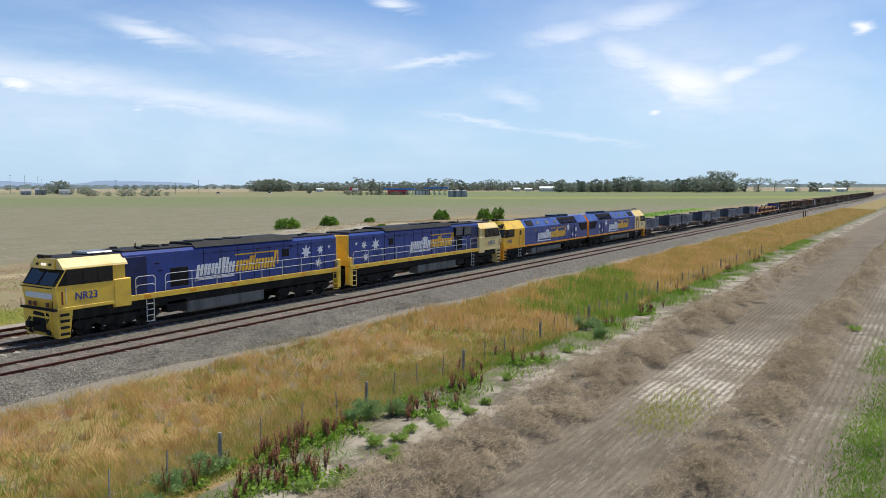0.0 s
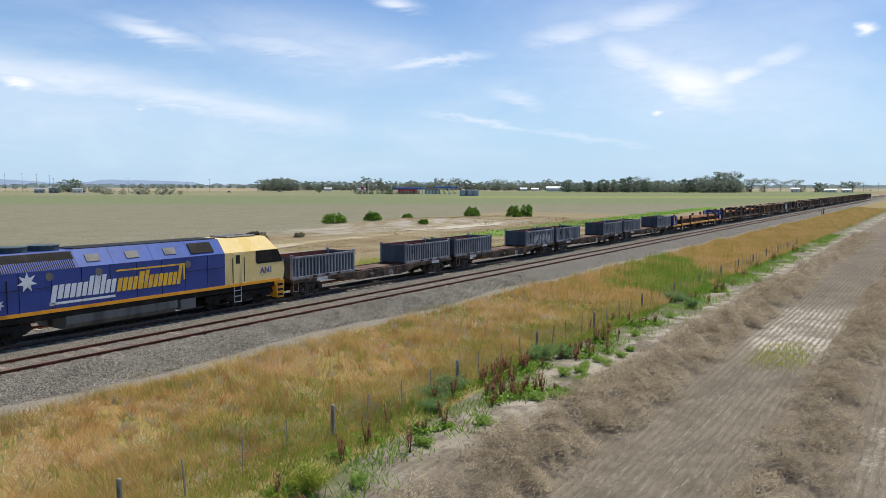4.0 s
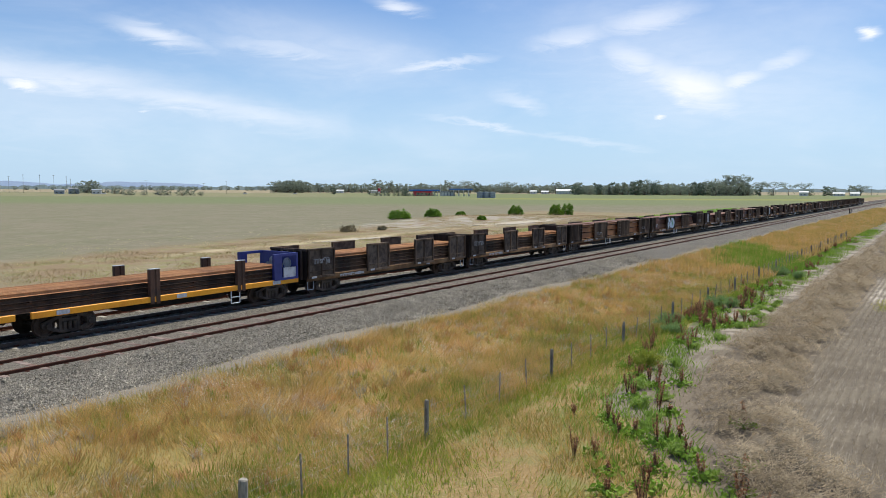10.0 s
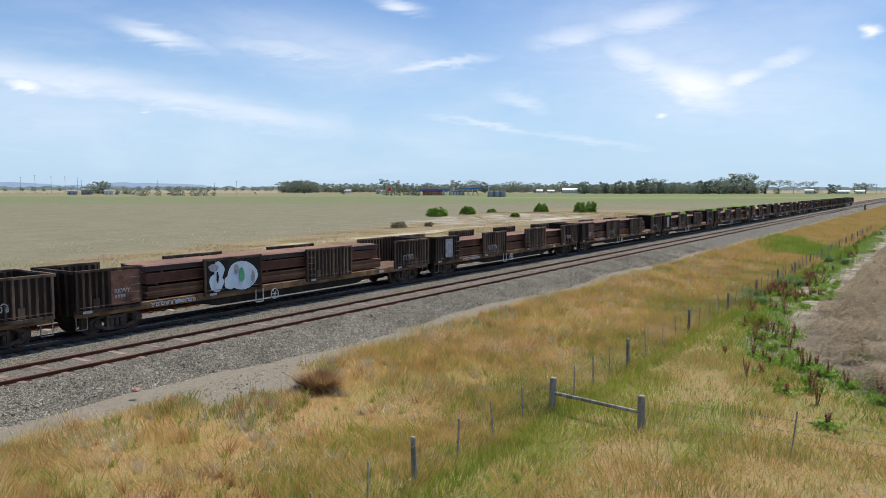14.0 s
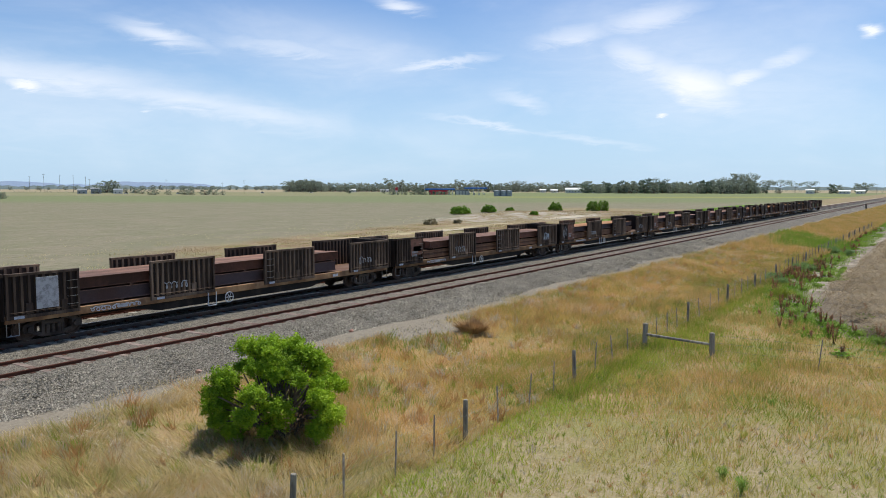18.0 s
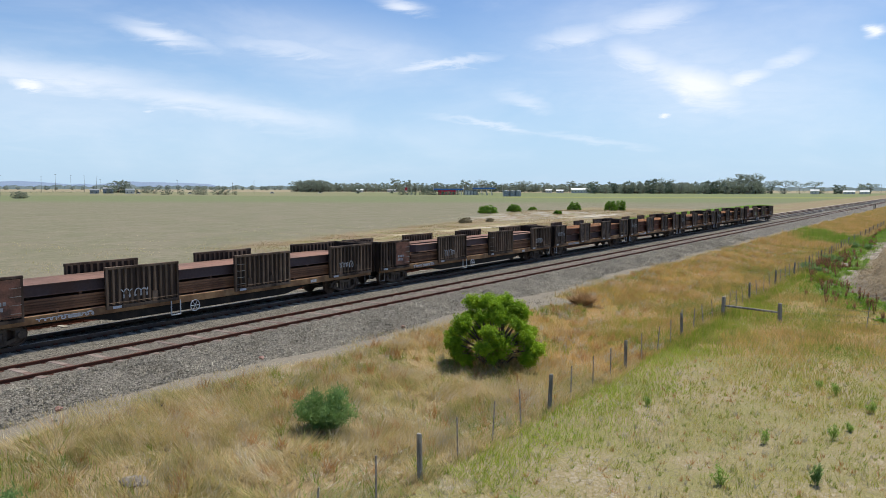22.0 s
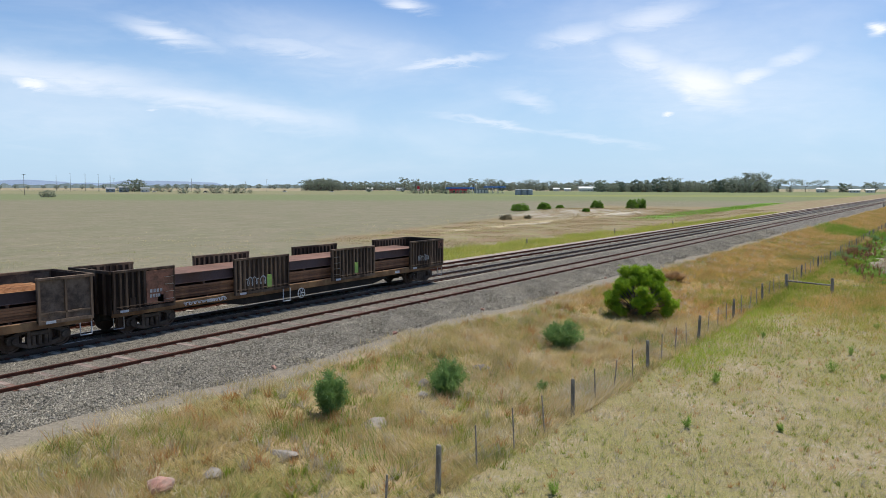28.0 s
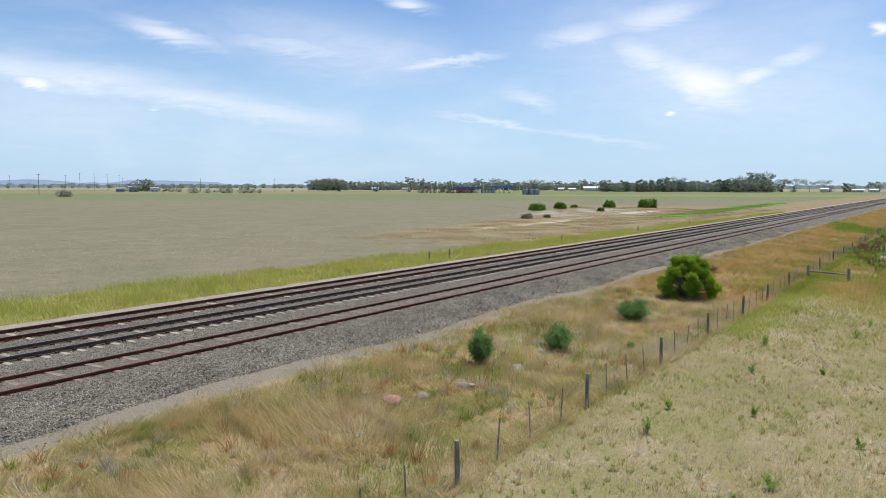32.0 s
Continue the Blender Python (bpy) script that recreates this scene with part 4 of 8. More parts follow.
    for y0, z0, y1, z1 in ((-0.95, 0.3, -0.6, 0.55), (0.62, 0.3, 0.95, 0.48), (-0.5, 1.2, 0.5, 1.42), (-0.9, 1.22, -0.6, 1.4)):
        part("grime_patch", Geo().prism([(y0, z0), (y1, z0 + 0.04), (y1 - 0.05, z1), (y0 + 0.08, z1 - 0.05)], "x", 0.085, 0.15), BLACK, loco, "black grime on the nose plate")
    for y0 in (-0.75, 0.35, 0.8):
        part("nose_dirt", Geo().box(0.088, 0.14, y0 - 0.12, y0 + 0.1, 1.68, 1.9, 0.01), BOXRED, loco)
    part("nose_recess", Geo().box(0.07, 0.3, -0.55, 0.55, 0.42, 1.12, 0.02), BLACK, loco)
    part("front_walk", Geo().box(-0.02, 0.24, -W, W, 1.52, 1.62, 0.02).path([(0.0, -1.4, 1.6), (0.0, -1.4, 2.0)], 0.02).path([(0.0, 1.4, 1.6), (0.0, 1.4, 2.0)], 0.02).path([(-0.02, -1.4, 2.64), (0.0, 1.4, 2.64)], 0.03), BLACK, loco)
    part("nameboard", Geo().box(0.1, 0.16, -1.15, 1.15, 2.08, 2.36, 0.01), WHITE, loco, "pale nose board with unreadable lettering")
    part("number_panel", Geo().prism([(0.42, 3.5), (0.5, 3.95), (1.0, 3.95), (1.0, 3.5)], "y", -0.9, 0.9), hue, loco)
    for y in (-0.55, -0.12, 0.12, 0.55):
        lit = abs(y) < 0.3
        part("headlight", Geo().rod((0.47, y, 3.72), (0.4, y, 3.71), 0.07, 10), LAMP if lit else BLACK, loco, "round headlight, lit" if lit else "dark ditch lamp")
    part("horn", Geo().path([(0.55, -0.3, 4.1), (0.55, 0.3, 4.1)], 0.03).rod((0.75, -0.25, 4.12), (0.25, -0.25, 4.12), 0.03, 8, 0.09).rod((0.75, 0.0, 4.12), (0.2, 0.0, 4.12), 0.03, 8, 0.11).rod((0.75, 0.25, 4.12), (0.3, 0.25, 4.12), 0.03, 8, 0.08), BLACK, loco)
    # the hood
    part("hood", Geo().prism([(-H, 1.72), (-H, 3.9), (-H + 0.12, 4.06), (H - 0.12, 4.06), (H, 3.9), (H, 1.72)], "x", 4.0, L - 0.75), BLUE, loco, "deep blue hood with panel doors")
    part("hood_roof", Geo().box(4.1, L - 0.8, -H + 0.14, H - 0.14, 4.05, 4.16, 0.03), ROOFBLACK, loco)
    part("radiator", Geo().prism([(-H - 0.06, 4.02), (-0.9, 4.3), (0.9, 4.3), (H + 0.06, 4.02)], "x", 8.6, L - 5.0), ROOFBLACK, loco, "flared black radiator hood")
    part("exhaust", Geo().box(6.2, 6.9, -0.35, 0.35, 4.1, 4.28, 0.04), BLACK, loco)
    for x in (9.5, 11.0, 12.5):
        part("roof_fan", Geo().rod((x, 0, 4.28), (x, 0, 4.36), 0.55, 16), ROOFBLACK, loco)
    for x, y in ((4.6, 0.7), (5.3, -0.6), (7.4, 0.0), (L - 2.4, 0.3), (L - 3.6, -0.4)):
        part("roof_fitting", Geo().box(x, x + 0.3, y - 0.15, y + 0.15, 4.15, 4.26, 0.02), ROOFBLACK, loco)
    part("antenna", Geo().rod((5.6, 0, 4.15), (5.6, 0, 4.45), 0.05, 8, 0.03), BLACK, loco)
    part("rear_end", Geo().box(L - 0.76, L - 0.55, -H + 0.05, H - 0.05, 1.72, 3.95, 0.03), YELLOW, loco, "yellow hood end")
    for s in (-1, 1):
        part("rear_step", Geo().box(L - 0.85, L - 0.5, min(s * 0.95, s * 1.45), max(s * 0.95, s * 1.45), 0.35, 2.35, 0.04), YELLOW, loco)
        y = s * (H + 0.004)
        for k, x in enumerate(np.arange(9.2, L - 1.5, 1.3)):
            part("panel_joint", Geo().box(x, x + 0.025, y - 0.012, y + 0.012, 1.8, 3.86), BLACK, loco)
        part("panel_joint", Geo().box(8.8, L - 0.9, y - 0.012, y + 0.012, 3.62, 3.645), BLACK, loco)
        part("grille", Geo().box(6.9, 8.1, y - 0.02, y + 0.02, 1.95, 3.0, 0.01), BLACK, loco, "black intake grille")
        for x in np.arange(9.7, L - 1.5, 1.3):
            part("door_latch", Geo().box(x, x + 0.07, y - 0.02, y + 0.02, 2.7, 2.82), ROOFBLACK, loco)
        for x in np.arange(7.0, 8.05, 0.15):
            part("louvre", Geo().box(x, x + 0.05, y - 0.03, y + 0.03, 2.0, 2.95), ROOFBLACK, loco)
        for x, z in ((6.1, 2.9), (5.9, 3.3), (16.9, 2.2), (17.6, 2.2), (16.2, 3.55)):
            part("vent_slot", Geo().box(x, x + 0.3, y - 0.015, y + 0.015, z, z + 0.06), BLACK, loco)
        part("grille", Geo().box(L - 6.05, L - 5.45, y - 0.02, y + 0.02, 2.95, 3.45, 0.01), BLACK, loco)
        # flat plate in darkened hood blue, painting the shadow behind the cab
        part("recess", Geo().box(4.1, 5.4, y - 0.02, y + 0.02, 1.85, 3.8, 0.01), surface("hood_shadow_blue", (0.012, 0.018, 0.09), 0.5), loco, "cab door bay, shadow painted as darker blue")
        if s > 0:
            for x in (5.6, 7.0):
                part("intake_box", Geo().prism([(s * (H - 0.02), 3.02), (s * (H + 0.16), 3.12), (s * (H + 0.2), 3.82), (s * (H - 0.02), 3.92)], "x", x, x + 1.25), BLACK, loco, "projecting black-framed intake box")
                part("intake_screen", Geo().prism([(s * (H + 0.15), 3.16), (s * (H + 0.185), 3.16), (s * (H + 0.222), 3.78), (s * (H + 0.19), 3.78)], "x", x + 0.1, x + 1.15), TANKGREY, loco, "dusty grey intake screen")
        for k in range(26):
            x, z = 9.0 + (k * 0.731) % (L - 10.6), 1.95 + (k * 0.417) % 1.8
            part("fastener", Geo().box(x, x + 0.05, y - 0.014, y + 0.014, z, z + 0.08), BLACK, loco)
        logo(loco, 8.6, 14.9, 2.35, 1.0, s * (H + 0.008), s)
        for x, z, rad in ((L - 3.8, 3.1, 0.5), (L - 2.4, 3.15, 0.34), (L - 2.6, 2.25, 0.36), (L - 1.5, 3.3, 0.14)):
            part("star", star_geo(rad), WHITE, loco, at=pose(x, s * (H + 0.008), z))
        part("fuel_tank" if s < 0 else "air_tank", Geo().box(8.0, 13.9, min(s * 0.3, s * 1.3), max(s * 0.3, s * 1.3), 0.35, 1.12, 0.1), TANKGREY, loco, "long grey underfloor tank")
        part("battery_box", Geo().box(6.6, 7.9, min(s * 0.7, s * 1.3), max(s * 0.7, s * 1.3), 0.55, 1.2, 0.04), BLACK, loco)
    for x in (3.7, L - 3.9):
        bogie(loco, x, True)
    coupler(loco, 0.1, -1)
    coupler(loco, L - 0.5, 1)
    return loco


def cowl_locomotive(L, number, label, hue):
    """Full-width diesel with a raked cab at x = 0 and sloping roof shoulders."""
    loco = thing("diesel_locomotive", label, "locomotive", "locomotives at the head of the train")
    W = 1.47
    shell = [(-W, 1.3), (-W, 3.2), (-0.88, 3.98), (0.88, 3.98), (W, 3.2), (W, 1.3)]
    part("underframe", Geo().box(0.8, L - 0.4, -1.35, 1.35, 0.95, 1.32, 0.04), BLACK, loco)
    part("body_shell", Geo().prism(shell, "x", 5.0, L - 0.3), BLUE, loco, "deep blue full-width body with dusty side doors")
    for s in (-1, 1):
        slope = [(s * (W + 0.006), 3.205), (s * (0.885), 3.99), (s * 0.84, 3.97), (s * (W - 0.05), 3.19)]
        # shoulder panels take the lighter blue, their sunlit look is in the colour
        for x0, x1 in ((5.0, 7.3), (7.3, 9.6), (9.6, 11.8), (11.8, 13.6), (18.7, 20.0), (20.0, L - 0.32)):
            part("roof_panel", Geo().prism(slope, "x", x0 + 0.02, x1 - 0.02), SUNLITBLUE, loco, "roof shoulder panel, sunlight painted as lighter blue")
        louvre = Geo().prism([(s * (W - 0.02), 3.22), (s * 0.93, 3.92), (s * 0.86, 3.9), (s * (W - 0.1), 3.2)], "x", 13.65, 18.6)
        for k in range(48):
            x = 13.75 + k * 0.1
            louvre.prism([(s * (W + 0.012), 3.22), (s * 0.915, 3.94), (s * 0.88, 3.92), (s * (W - 0.03), 3.2)], "x", x, x + 0.035)
        part("louvre", louvre, BLACK, loco, "black radiator louvres")
        y = s * (W + 0.004)
        for x in (8.1, 10.3, 12.4):
            part("roof_hatch", Geo().prism([(s * 1.34, 3.4), (s * 1.1, 3.72), (s * 1.12, 3.74), (s * 1.36, 3.42)], "x", x, x + 0.7), TANKGREY, loco)
        part("intake", Geo().prism([(s * 1.4, 3.34), (s * 1.0, 3.86), (s * 1.03, 3.88), (s * 1.43, 3.36)], "x", 5.7, 7.2), BLACK, loco)
        part("grille", Geo().prism([(L - 3.0, 3.1), (L - 0.45, 3.1), (L - 0.45, 2.25), (L - 2.2, 2.25)], "y", y - 0.015, y + 0.015), BLACK, loco, "black trapezoid grille")
        for x in np.arange(6.2, L - 3.2, 1.45):
            part("panel_joint", Geo().box(x, x + 0.022, y - 0.008, y + 0.008, 1.4, 3.16), BLACK, loco)
        part("panel_joint", Geo().box(5.1, L - 3.2, y - 0.008, y + 0.008, 2.42, 2.44), BLACK, loco)
        for x, z in ((7.5, 2.82), (12.6, 2.9), (15.0, 2.9)):
            part("porthole", Geo().rod((x, y - 0.02, z), (x, y + 0.02, z), 0.19, 16), TANKGREY, loco)
        for x in (L - 5.0, L - 4.25):
            part("grab_bar", Geo().rod((x, y + s * 0.05, 1.5), (x, y + s * 0.05, 2.9), 0.025, 5), BLACK, loco)
        part("sill", Geo().box(0.8, L - 0.35, min(y - s * 0.03, y + s * 0.014), max(y - s * 0.03, y + s * 0.014), 1.27, 1.43), ORANGE, loco, "orange sill stripe, dirty")
        logo(loco, 8.0, 15.0, 1.85, 0.98, s * (W + 0.01), s)
        for x, z, rad in ((L - 5.9, 2.75, 0.45), (L - 3.7, 2.45, 0.36), (L - 4.65, 1.9, 0.27), (L - 3.8, 1.7, 0.2)):
            part("star", star_geo(rad), WHITE, loco, at=pose(x, s * (W + 0.01), z))
        part("window_surround", Geo().prism([(0.52, 2.42), (2.6, 2.42), (2.72, 2.54), (2.72, 3.19), (0.99, 3.19)], "y", y - 0.01, y + 0.006), BLACK, loco, "black wrap round the cab windows")
        part("side_window", Geo().prism([(1.45, 2.54), (2.5, 2.54), (2.6, 2.64), (2.6, 3.1), (1.45, 3.1)], "y", y - 0.012, y + 0.012), GLASS, loco)
        part("cab_door", Geo().box(3.75, 4.4, y - 0.012, y + 0.012, 1.45, 3.15, 0.005), hue, loco)
        part("door_window", Geo().box(3.92, 4.24, y + s * 0.004 - 0.012, y + s * 0.004 + 0.012, 2.55, 3.05, 0.01), GLASS, loco)
        part("number_box", Geo().prism([(1.02, 3.32), (1.28, 3.72), (1.34, 3.7), (1.08, 3.3)], "y", min(s * 0.72, s * 1.08), max(s * 0.72, s * 1.08)), BLACK, loco)
        for x in (3.65, 4.5):
            part("grab_bar", Geo().rod((x, y + s * 0.06, 1.5), (x, y + s * 0.06, 2.9), 0.022, 5), BLACK, loco)
        lettering(number, 0.5, BLUE, loco, pose(1.2 if s < 0 else 2.4, y + s * 0.006, 1.86, 0, 0, 0 if s < 0 else 180), "road_number", 0.008)
        a, b = sorted((s * 1.0, s * 1.44))
        part("pilot_step", Geo().prism([(0.5, 0.25), (0.42, 1.3), (1.2, 1.3), (1.0, 0.25)], "y", a, b), ORANGE, loco)
        for z in (0.36, 0.66, 0.96):
            part("step_opening", Geo().box(0.56, 0.98, y - 0.05, y + 0.002, z, z + 0.14), BLACK, loco)
        ladder(loco, 4.05, s * 1.4, 0.35, 1.3, 0.5, 3)
        part("fuel_tank" if s < 0 else "air_tank", Geo().prism([(s * 0.2, 0.35), (s * 1.05, 0.35), (s * 1.34, 0.6), (s * 1.34, 1.05), (s * 0.2, 1.05)], "x", 8.1, 14.2), TANKGREY, loco, "grey underfloor tank")
        part("equipment_box", Geo().box(6.9, 7.9, min(s * 0.8, s * 1.35), max(s * 0.8, s * 1.35), 0.4, 1.0, 0.04), TANKGREY, loco)
    part("cab", Geo().prism([(0.55, 1.3), (0.42, 1.95), (0.5, 2.4), (1.0, 3.2), (5.0, 3.2), (5.0, 1.3)], "y", -W, W), hue, loco, "yellow streamlined cab")
    part("cab_top", Geo().add([(0.99, -W, 3.2), (0.99, W, 3.2), (1.45, 0.9, 3.97), (1.45, -0.9, 3.97), (5.0, -W, 3.2), (5.0, W, 3.2), (5.0, 0.9, 3.97), (5.0, -0.9, 3.97)], [(0, 1, 2, 3), (4, 7, 6, 5), (0, 4, 5, 1), (1, 5, 6, 2), (2, 6, 7, 3), (3, 7, 4, 0)]), CREAM if hue is CREAM else YELLOW, loco, "bright yellow cab roof shoulders")
    for y0, y1 in ((-1.3, -0.05), (0.05, 1.3)):
        part("windscreen", Geo().add([(0.5, y0, 2.47), (0.5, y1, 2.47), (0.935, y1, 3.16), (0.935, y0, 3.16), (0.58, y0, 2.44), (0.58, y1, 2.44), (1.02, y1, 3.13), (1.02, y0, 3.13)], [(0, 1, 2, 3), (4, 7, 6, 5), (0, 4, 5, 1), (1, 5, 6, 2), (2, 6, 7, 3), (3, 7, 4, 0)]), GLASS, loco)
    part("pilot", Geo().prism([(0.55, 0.3), (0.42, 0.8), (0.45, 1.3), (0.9, 1.3), (0.9, 0.3)], "y", -1.0, 1.0), ORANGE, loco, "grimy orange pilot")
    part("nameboard", Geo().box(0.4, 0.47, -0.9, 0.9, 2.12, 2.34, 0.01), WHITE, loco, "pale nose board with unreadable lettering")
    part("windscreen_frame", Geo().add([(0.505, -1.45, 2.42), (0.505, 1.45, 2.42), (0.965, 1.45, 3.19), (0.965, -1.45, 3.19), (0.6, -1.45, 2.4), (0.6, 1.45, 2.4), (1.06, 1.45, 3.16), (1.06, -1.45, 3.16)], [(0, 1, 2, 3), (4, 7, 6, 5), (0, 4, 5, 1), (1, 5, 6, 2), (2, 6, 7, 3), (3, 7, 4, 0)]), BLACK, loco)
    part("nose_handrail", Geo().path([(0.36, -1.3, 1.9), (0.36, -1.3, 2.5), (0.36, 1.3, 2.5), (0.36, 1.3, 1.9)], 0.025), GALV, loco)
    for y in (-0.62, -0.45, 0.45, 0.62):
        part("headlight", Geo().rod((1.3, y, 3.55), (1.12, y, 3.53), 0.1, 10), GLASS, loco, "round headlight")
    part("horn", Geo().rod((1.9, -0.2, 4.08), (1.3, -0.2, 4.1), 0.03, 8, 0.1).rod((1.9, 0.05, 4.08), (1.2, 0.05, 4.1), 0.03, 8, 0.12).rod((1.9, 0.3, 4.08), (1.35, 0.3, 4.1), 0.03, 8, 0.09), BLACK, loco)
    part("roof_unit", Geo().box(2.0, 4.2, -0.72, 0.72, 3.96, 4.09, 0.05).rod((2.6, 0, 4.08), (2.6, 0, 4.12), 0.3, 14).rod((3.5, 0, 4.08), (3.5, 0, 4.12), 0.3, 14), TANKGREY, loco, "silver cab air conditioner")
    part("roof_walk", Geo().box(5.0, 13.4, -0.7, 0.7, 3.97, 4.03, 0.02), ROOFBLACK, loco)
    for x in (14.4, 15.9, 17.4):
        fan = part("roof_fan", Geo().rod((x, 0, 3.96), (x, 0, 4.2), 0.68, 18), FANGREY, loco, "dull teal-grey roof fan housing")
        part("fan_rim", Geo().rod((x, 0, 4.19), (x, 0, 4.225), 0.7, 18), FANGREY, fan)
    part("end_panel", Geo().prism([(-W + 0.01, 1.3), (-W + 0.01, 3.19), (-0.87, 3.97), (0.87, 3.97), (W - 0.01, 3.19), (W - 0.01, 1.3)], "x", L - 0.31, L - 0.2), ORANGE, loco, "orange-yellow flat body end")
    part("end_door", Geo().box(L - 0.21, L - 0.17, -0.4, 0.4, 1.5, 3.3, 0.01), ORANGE, loco)
    for x in (3.6, L - 3.7):
        bogie(loco, x, True)
    coupler(loco, 0.4, -1)
    coupler(loco, L - 0.35, 1)
    return loco


def lead(k):
    return JOINTS[k + 1] - JOINTS[k]


ride(hood_locomotive(lead(0), "NR23", "blue and yellow hood diesel leading the train, cab first", YELLOW), JOINTS[0])
ride(hood_locomotive(lead(1), "NR76", "blue hood diesel with pale cream cab facing backwards", CREAM), JOINTS[2], True)
ride(cowl_locomotive(lead(2), "AN3", "blue full-width diesel with bright yellow raked cab", AMBER), JOINTS[2])
ride(cowl_locomotive(lead(3), "AN1", "blue full-width diesel with pale yellow cab facing backwards", CREAM), JOINTS[4], True)


# ---- wagons ----
def corrugated(g, x0, x1, z0, z1, y, s, pitch=0.3, deep=0.045):
    """A pressed steel wall along x: outward on side s."""
    outline = [(x0, y - s * 0.02)]
    n = max(1, round((x1 - x0) / pitch))
    p = (x1 - x0) / n
    for k in range(n):
        a = x0 + k * p
        outline += [(a + 0.02, y), (a + p * 0.45, y), (a + p * 0.55, y + s * deep), (a + p * 0.92, y + s * deep)]
    outline += [(x1, y), (x1, y - s * 0.02)]
    return g.prism(outline, "z", z0, z1)


def half_container(label, spray=False):
    """Open half-height box for spoil, 6.06 m long, on its own base at z = 0."""
    L, W, H = 6.06, 1.22, 1.42
    box = thing("open_container", label, "container", "open half-height containers on the flat wagons")
    for s in (-1, 1):
        part("side_wall", corrugated(Geo(), 0.15, L - 0.15, 0.16, H - 0.1, s * (W - 0.1), s, 0.31, 0.04), BOXBLUE, box, "dark slate corrugated side")
        for x in np.arange(0.3, L - 0.2, 0.31):
            a2, b2 = sorted((s * (W - 0.1), s * (W - 0.015)))
            part("rib", Geo().box(x, x + 0.15, a2, b2, 0.16, H - 0.11, 0.02), BOXGREY, box, "")
        a, b = sorted((s * (W - 0.12), s * W))
        part("top_rail", Geo().box(0.1, L - 0.1, a, b, H - 0.12, H, 0.01), BOXGREY, box)
        part("bottom_rail", Geo().box(0.1, L - 0.1, a, b, 0.0, 0.17, 0.01), BOXGREY, box)
        part("inner_wall", Geo().box(0.1, L - 0.1, min(s * (W - 0.14), s * (W - 0.11)), max(s * (W - 0.14), s * (W - 0.11)), 0.15, H - 0.005), BOXRED, box, "rust-red inner lining and rim")
        for x in (1.9, 3.1, 4.2):
            part("fork_pocket", Geo().box(x, x + 0.36, min(s * (W - 0.02), s * (W + 0.012)), max(s * (W - 0.02), s * (W + 0.012)), 0.03, 0.13), BLACK, box)
        for x in (0.0, L - 0.16):
            a2, b2 = sorted((s * (W - 0.16), s * (W + 0.01)))
            part("corner_post", Geo().box(x, x + 0.16, a2, b2, 0.0, H + 0.13, 0.02).box(x - 0.01, x + 0.17, a2 - 0.005, b2 + 0.005, H - 0.02, H + 0.14, 0.02), BOXGREY, box)
        part("bracket", Geo().box(0.75, 0.87, min(s * (W - 0.03), s * (W + 0.03)), max(s * (W - 0.03), s * (W + 0.03)), 0.75, 1.1, 0.01), BLACK, box)
        if spray:
            g = Geo()
            for k, (x, w, z0, z1) in enumerate(((1.55, 0.7, 0.25, 0.95), (2.2, 0.45, 0.45, 1.1), (2.75, 0.5, 0.2, 1.0), (3.4, 0.6, 0.3, 1.05), (4.15, 0.35, 0.3, 1.15), (4.7, 0.55, 0.25, 0.9))):
                g.prism([(x, z0), (x + w * 0.7, z0 - 0.03), (x + w, (z0 + z1) / 2), (x + w * 0.8, z1), (x + w * 0.3, z1 - 0.06), (x + 0.05, (z0 + z1) / 2)], "y", s * (W + 0.002) - 0.004, s * (W + 0.002) + 0.004)
            part("spray_paint", g, GRAFWHITE, box, "faded white sprayed blobs")
    for x0, x1 in ((0.0, 0.06), (L - 0.06, L)):
        part("end_wall", Geo().box(x0, x1, -W + 0.14, W - 0.14, 0.1, H - 0.05, 0.01), BOXBLUE, box, "dark slate end wall")
        e = x0 - 0.03 if x0 < 1 else x1 - 0.01
        g = Geo()
        for y in np.arange(-0.95, 1.0, 0.31):
            g.box(e, e + 0.04, y - 0.06, y + 0.06, 0.62, H - 0.1)
        g.box(e, e + 0.045, -W + 0.12, W - 0.12, 0.52, 0.6).box(e, e + 0.045, -W + 0.12, W - 0.12, H - 0.1, H)
        part("end_rib", g, BOXBLUE, box)
    part("floor", Geo().box(0.05, L - 0.05, -W + 0.1, W - 0.1, 0.02, 0.12), BOXRED, box)
    part("spoil", Geo().prism([(-1.05, 0.12), (-1.05, 0.35), (-0.3, 0.55), (0.5, 0.45), (1.05, 0.3), (1.05, 0.12)], "x", 0.4, L - 0.4), BOXRED, box, "remnant of reddish spoil")
    return box


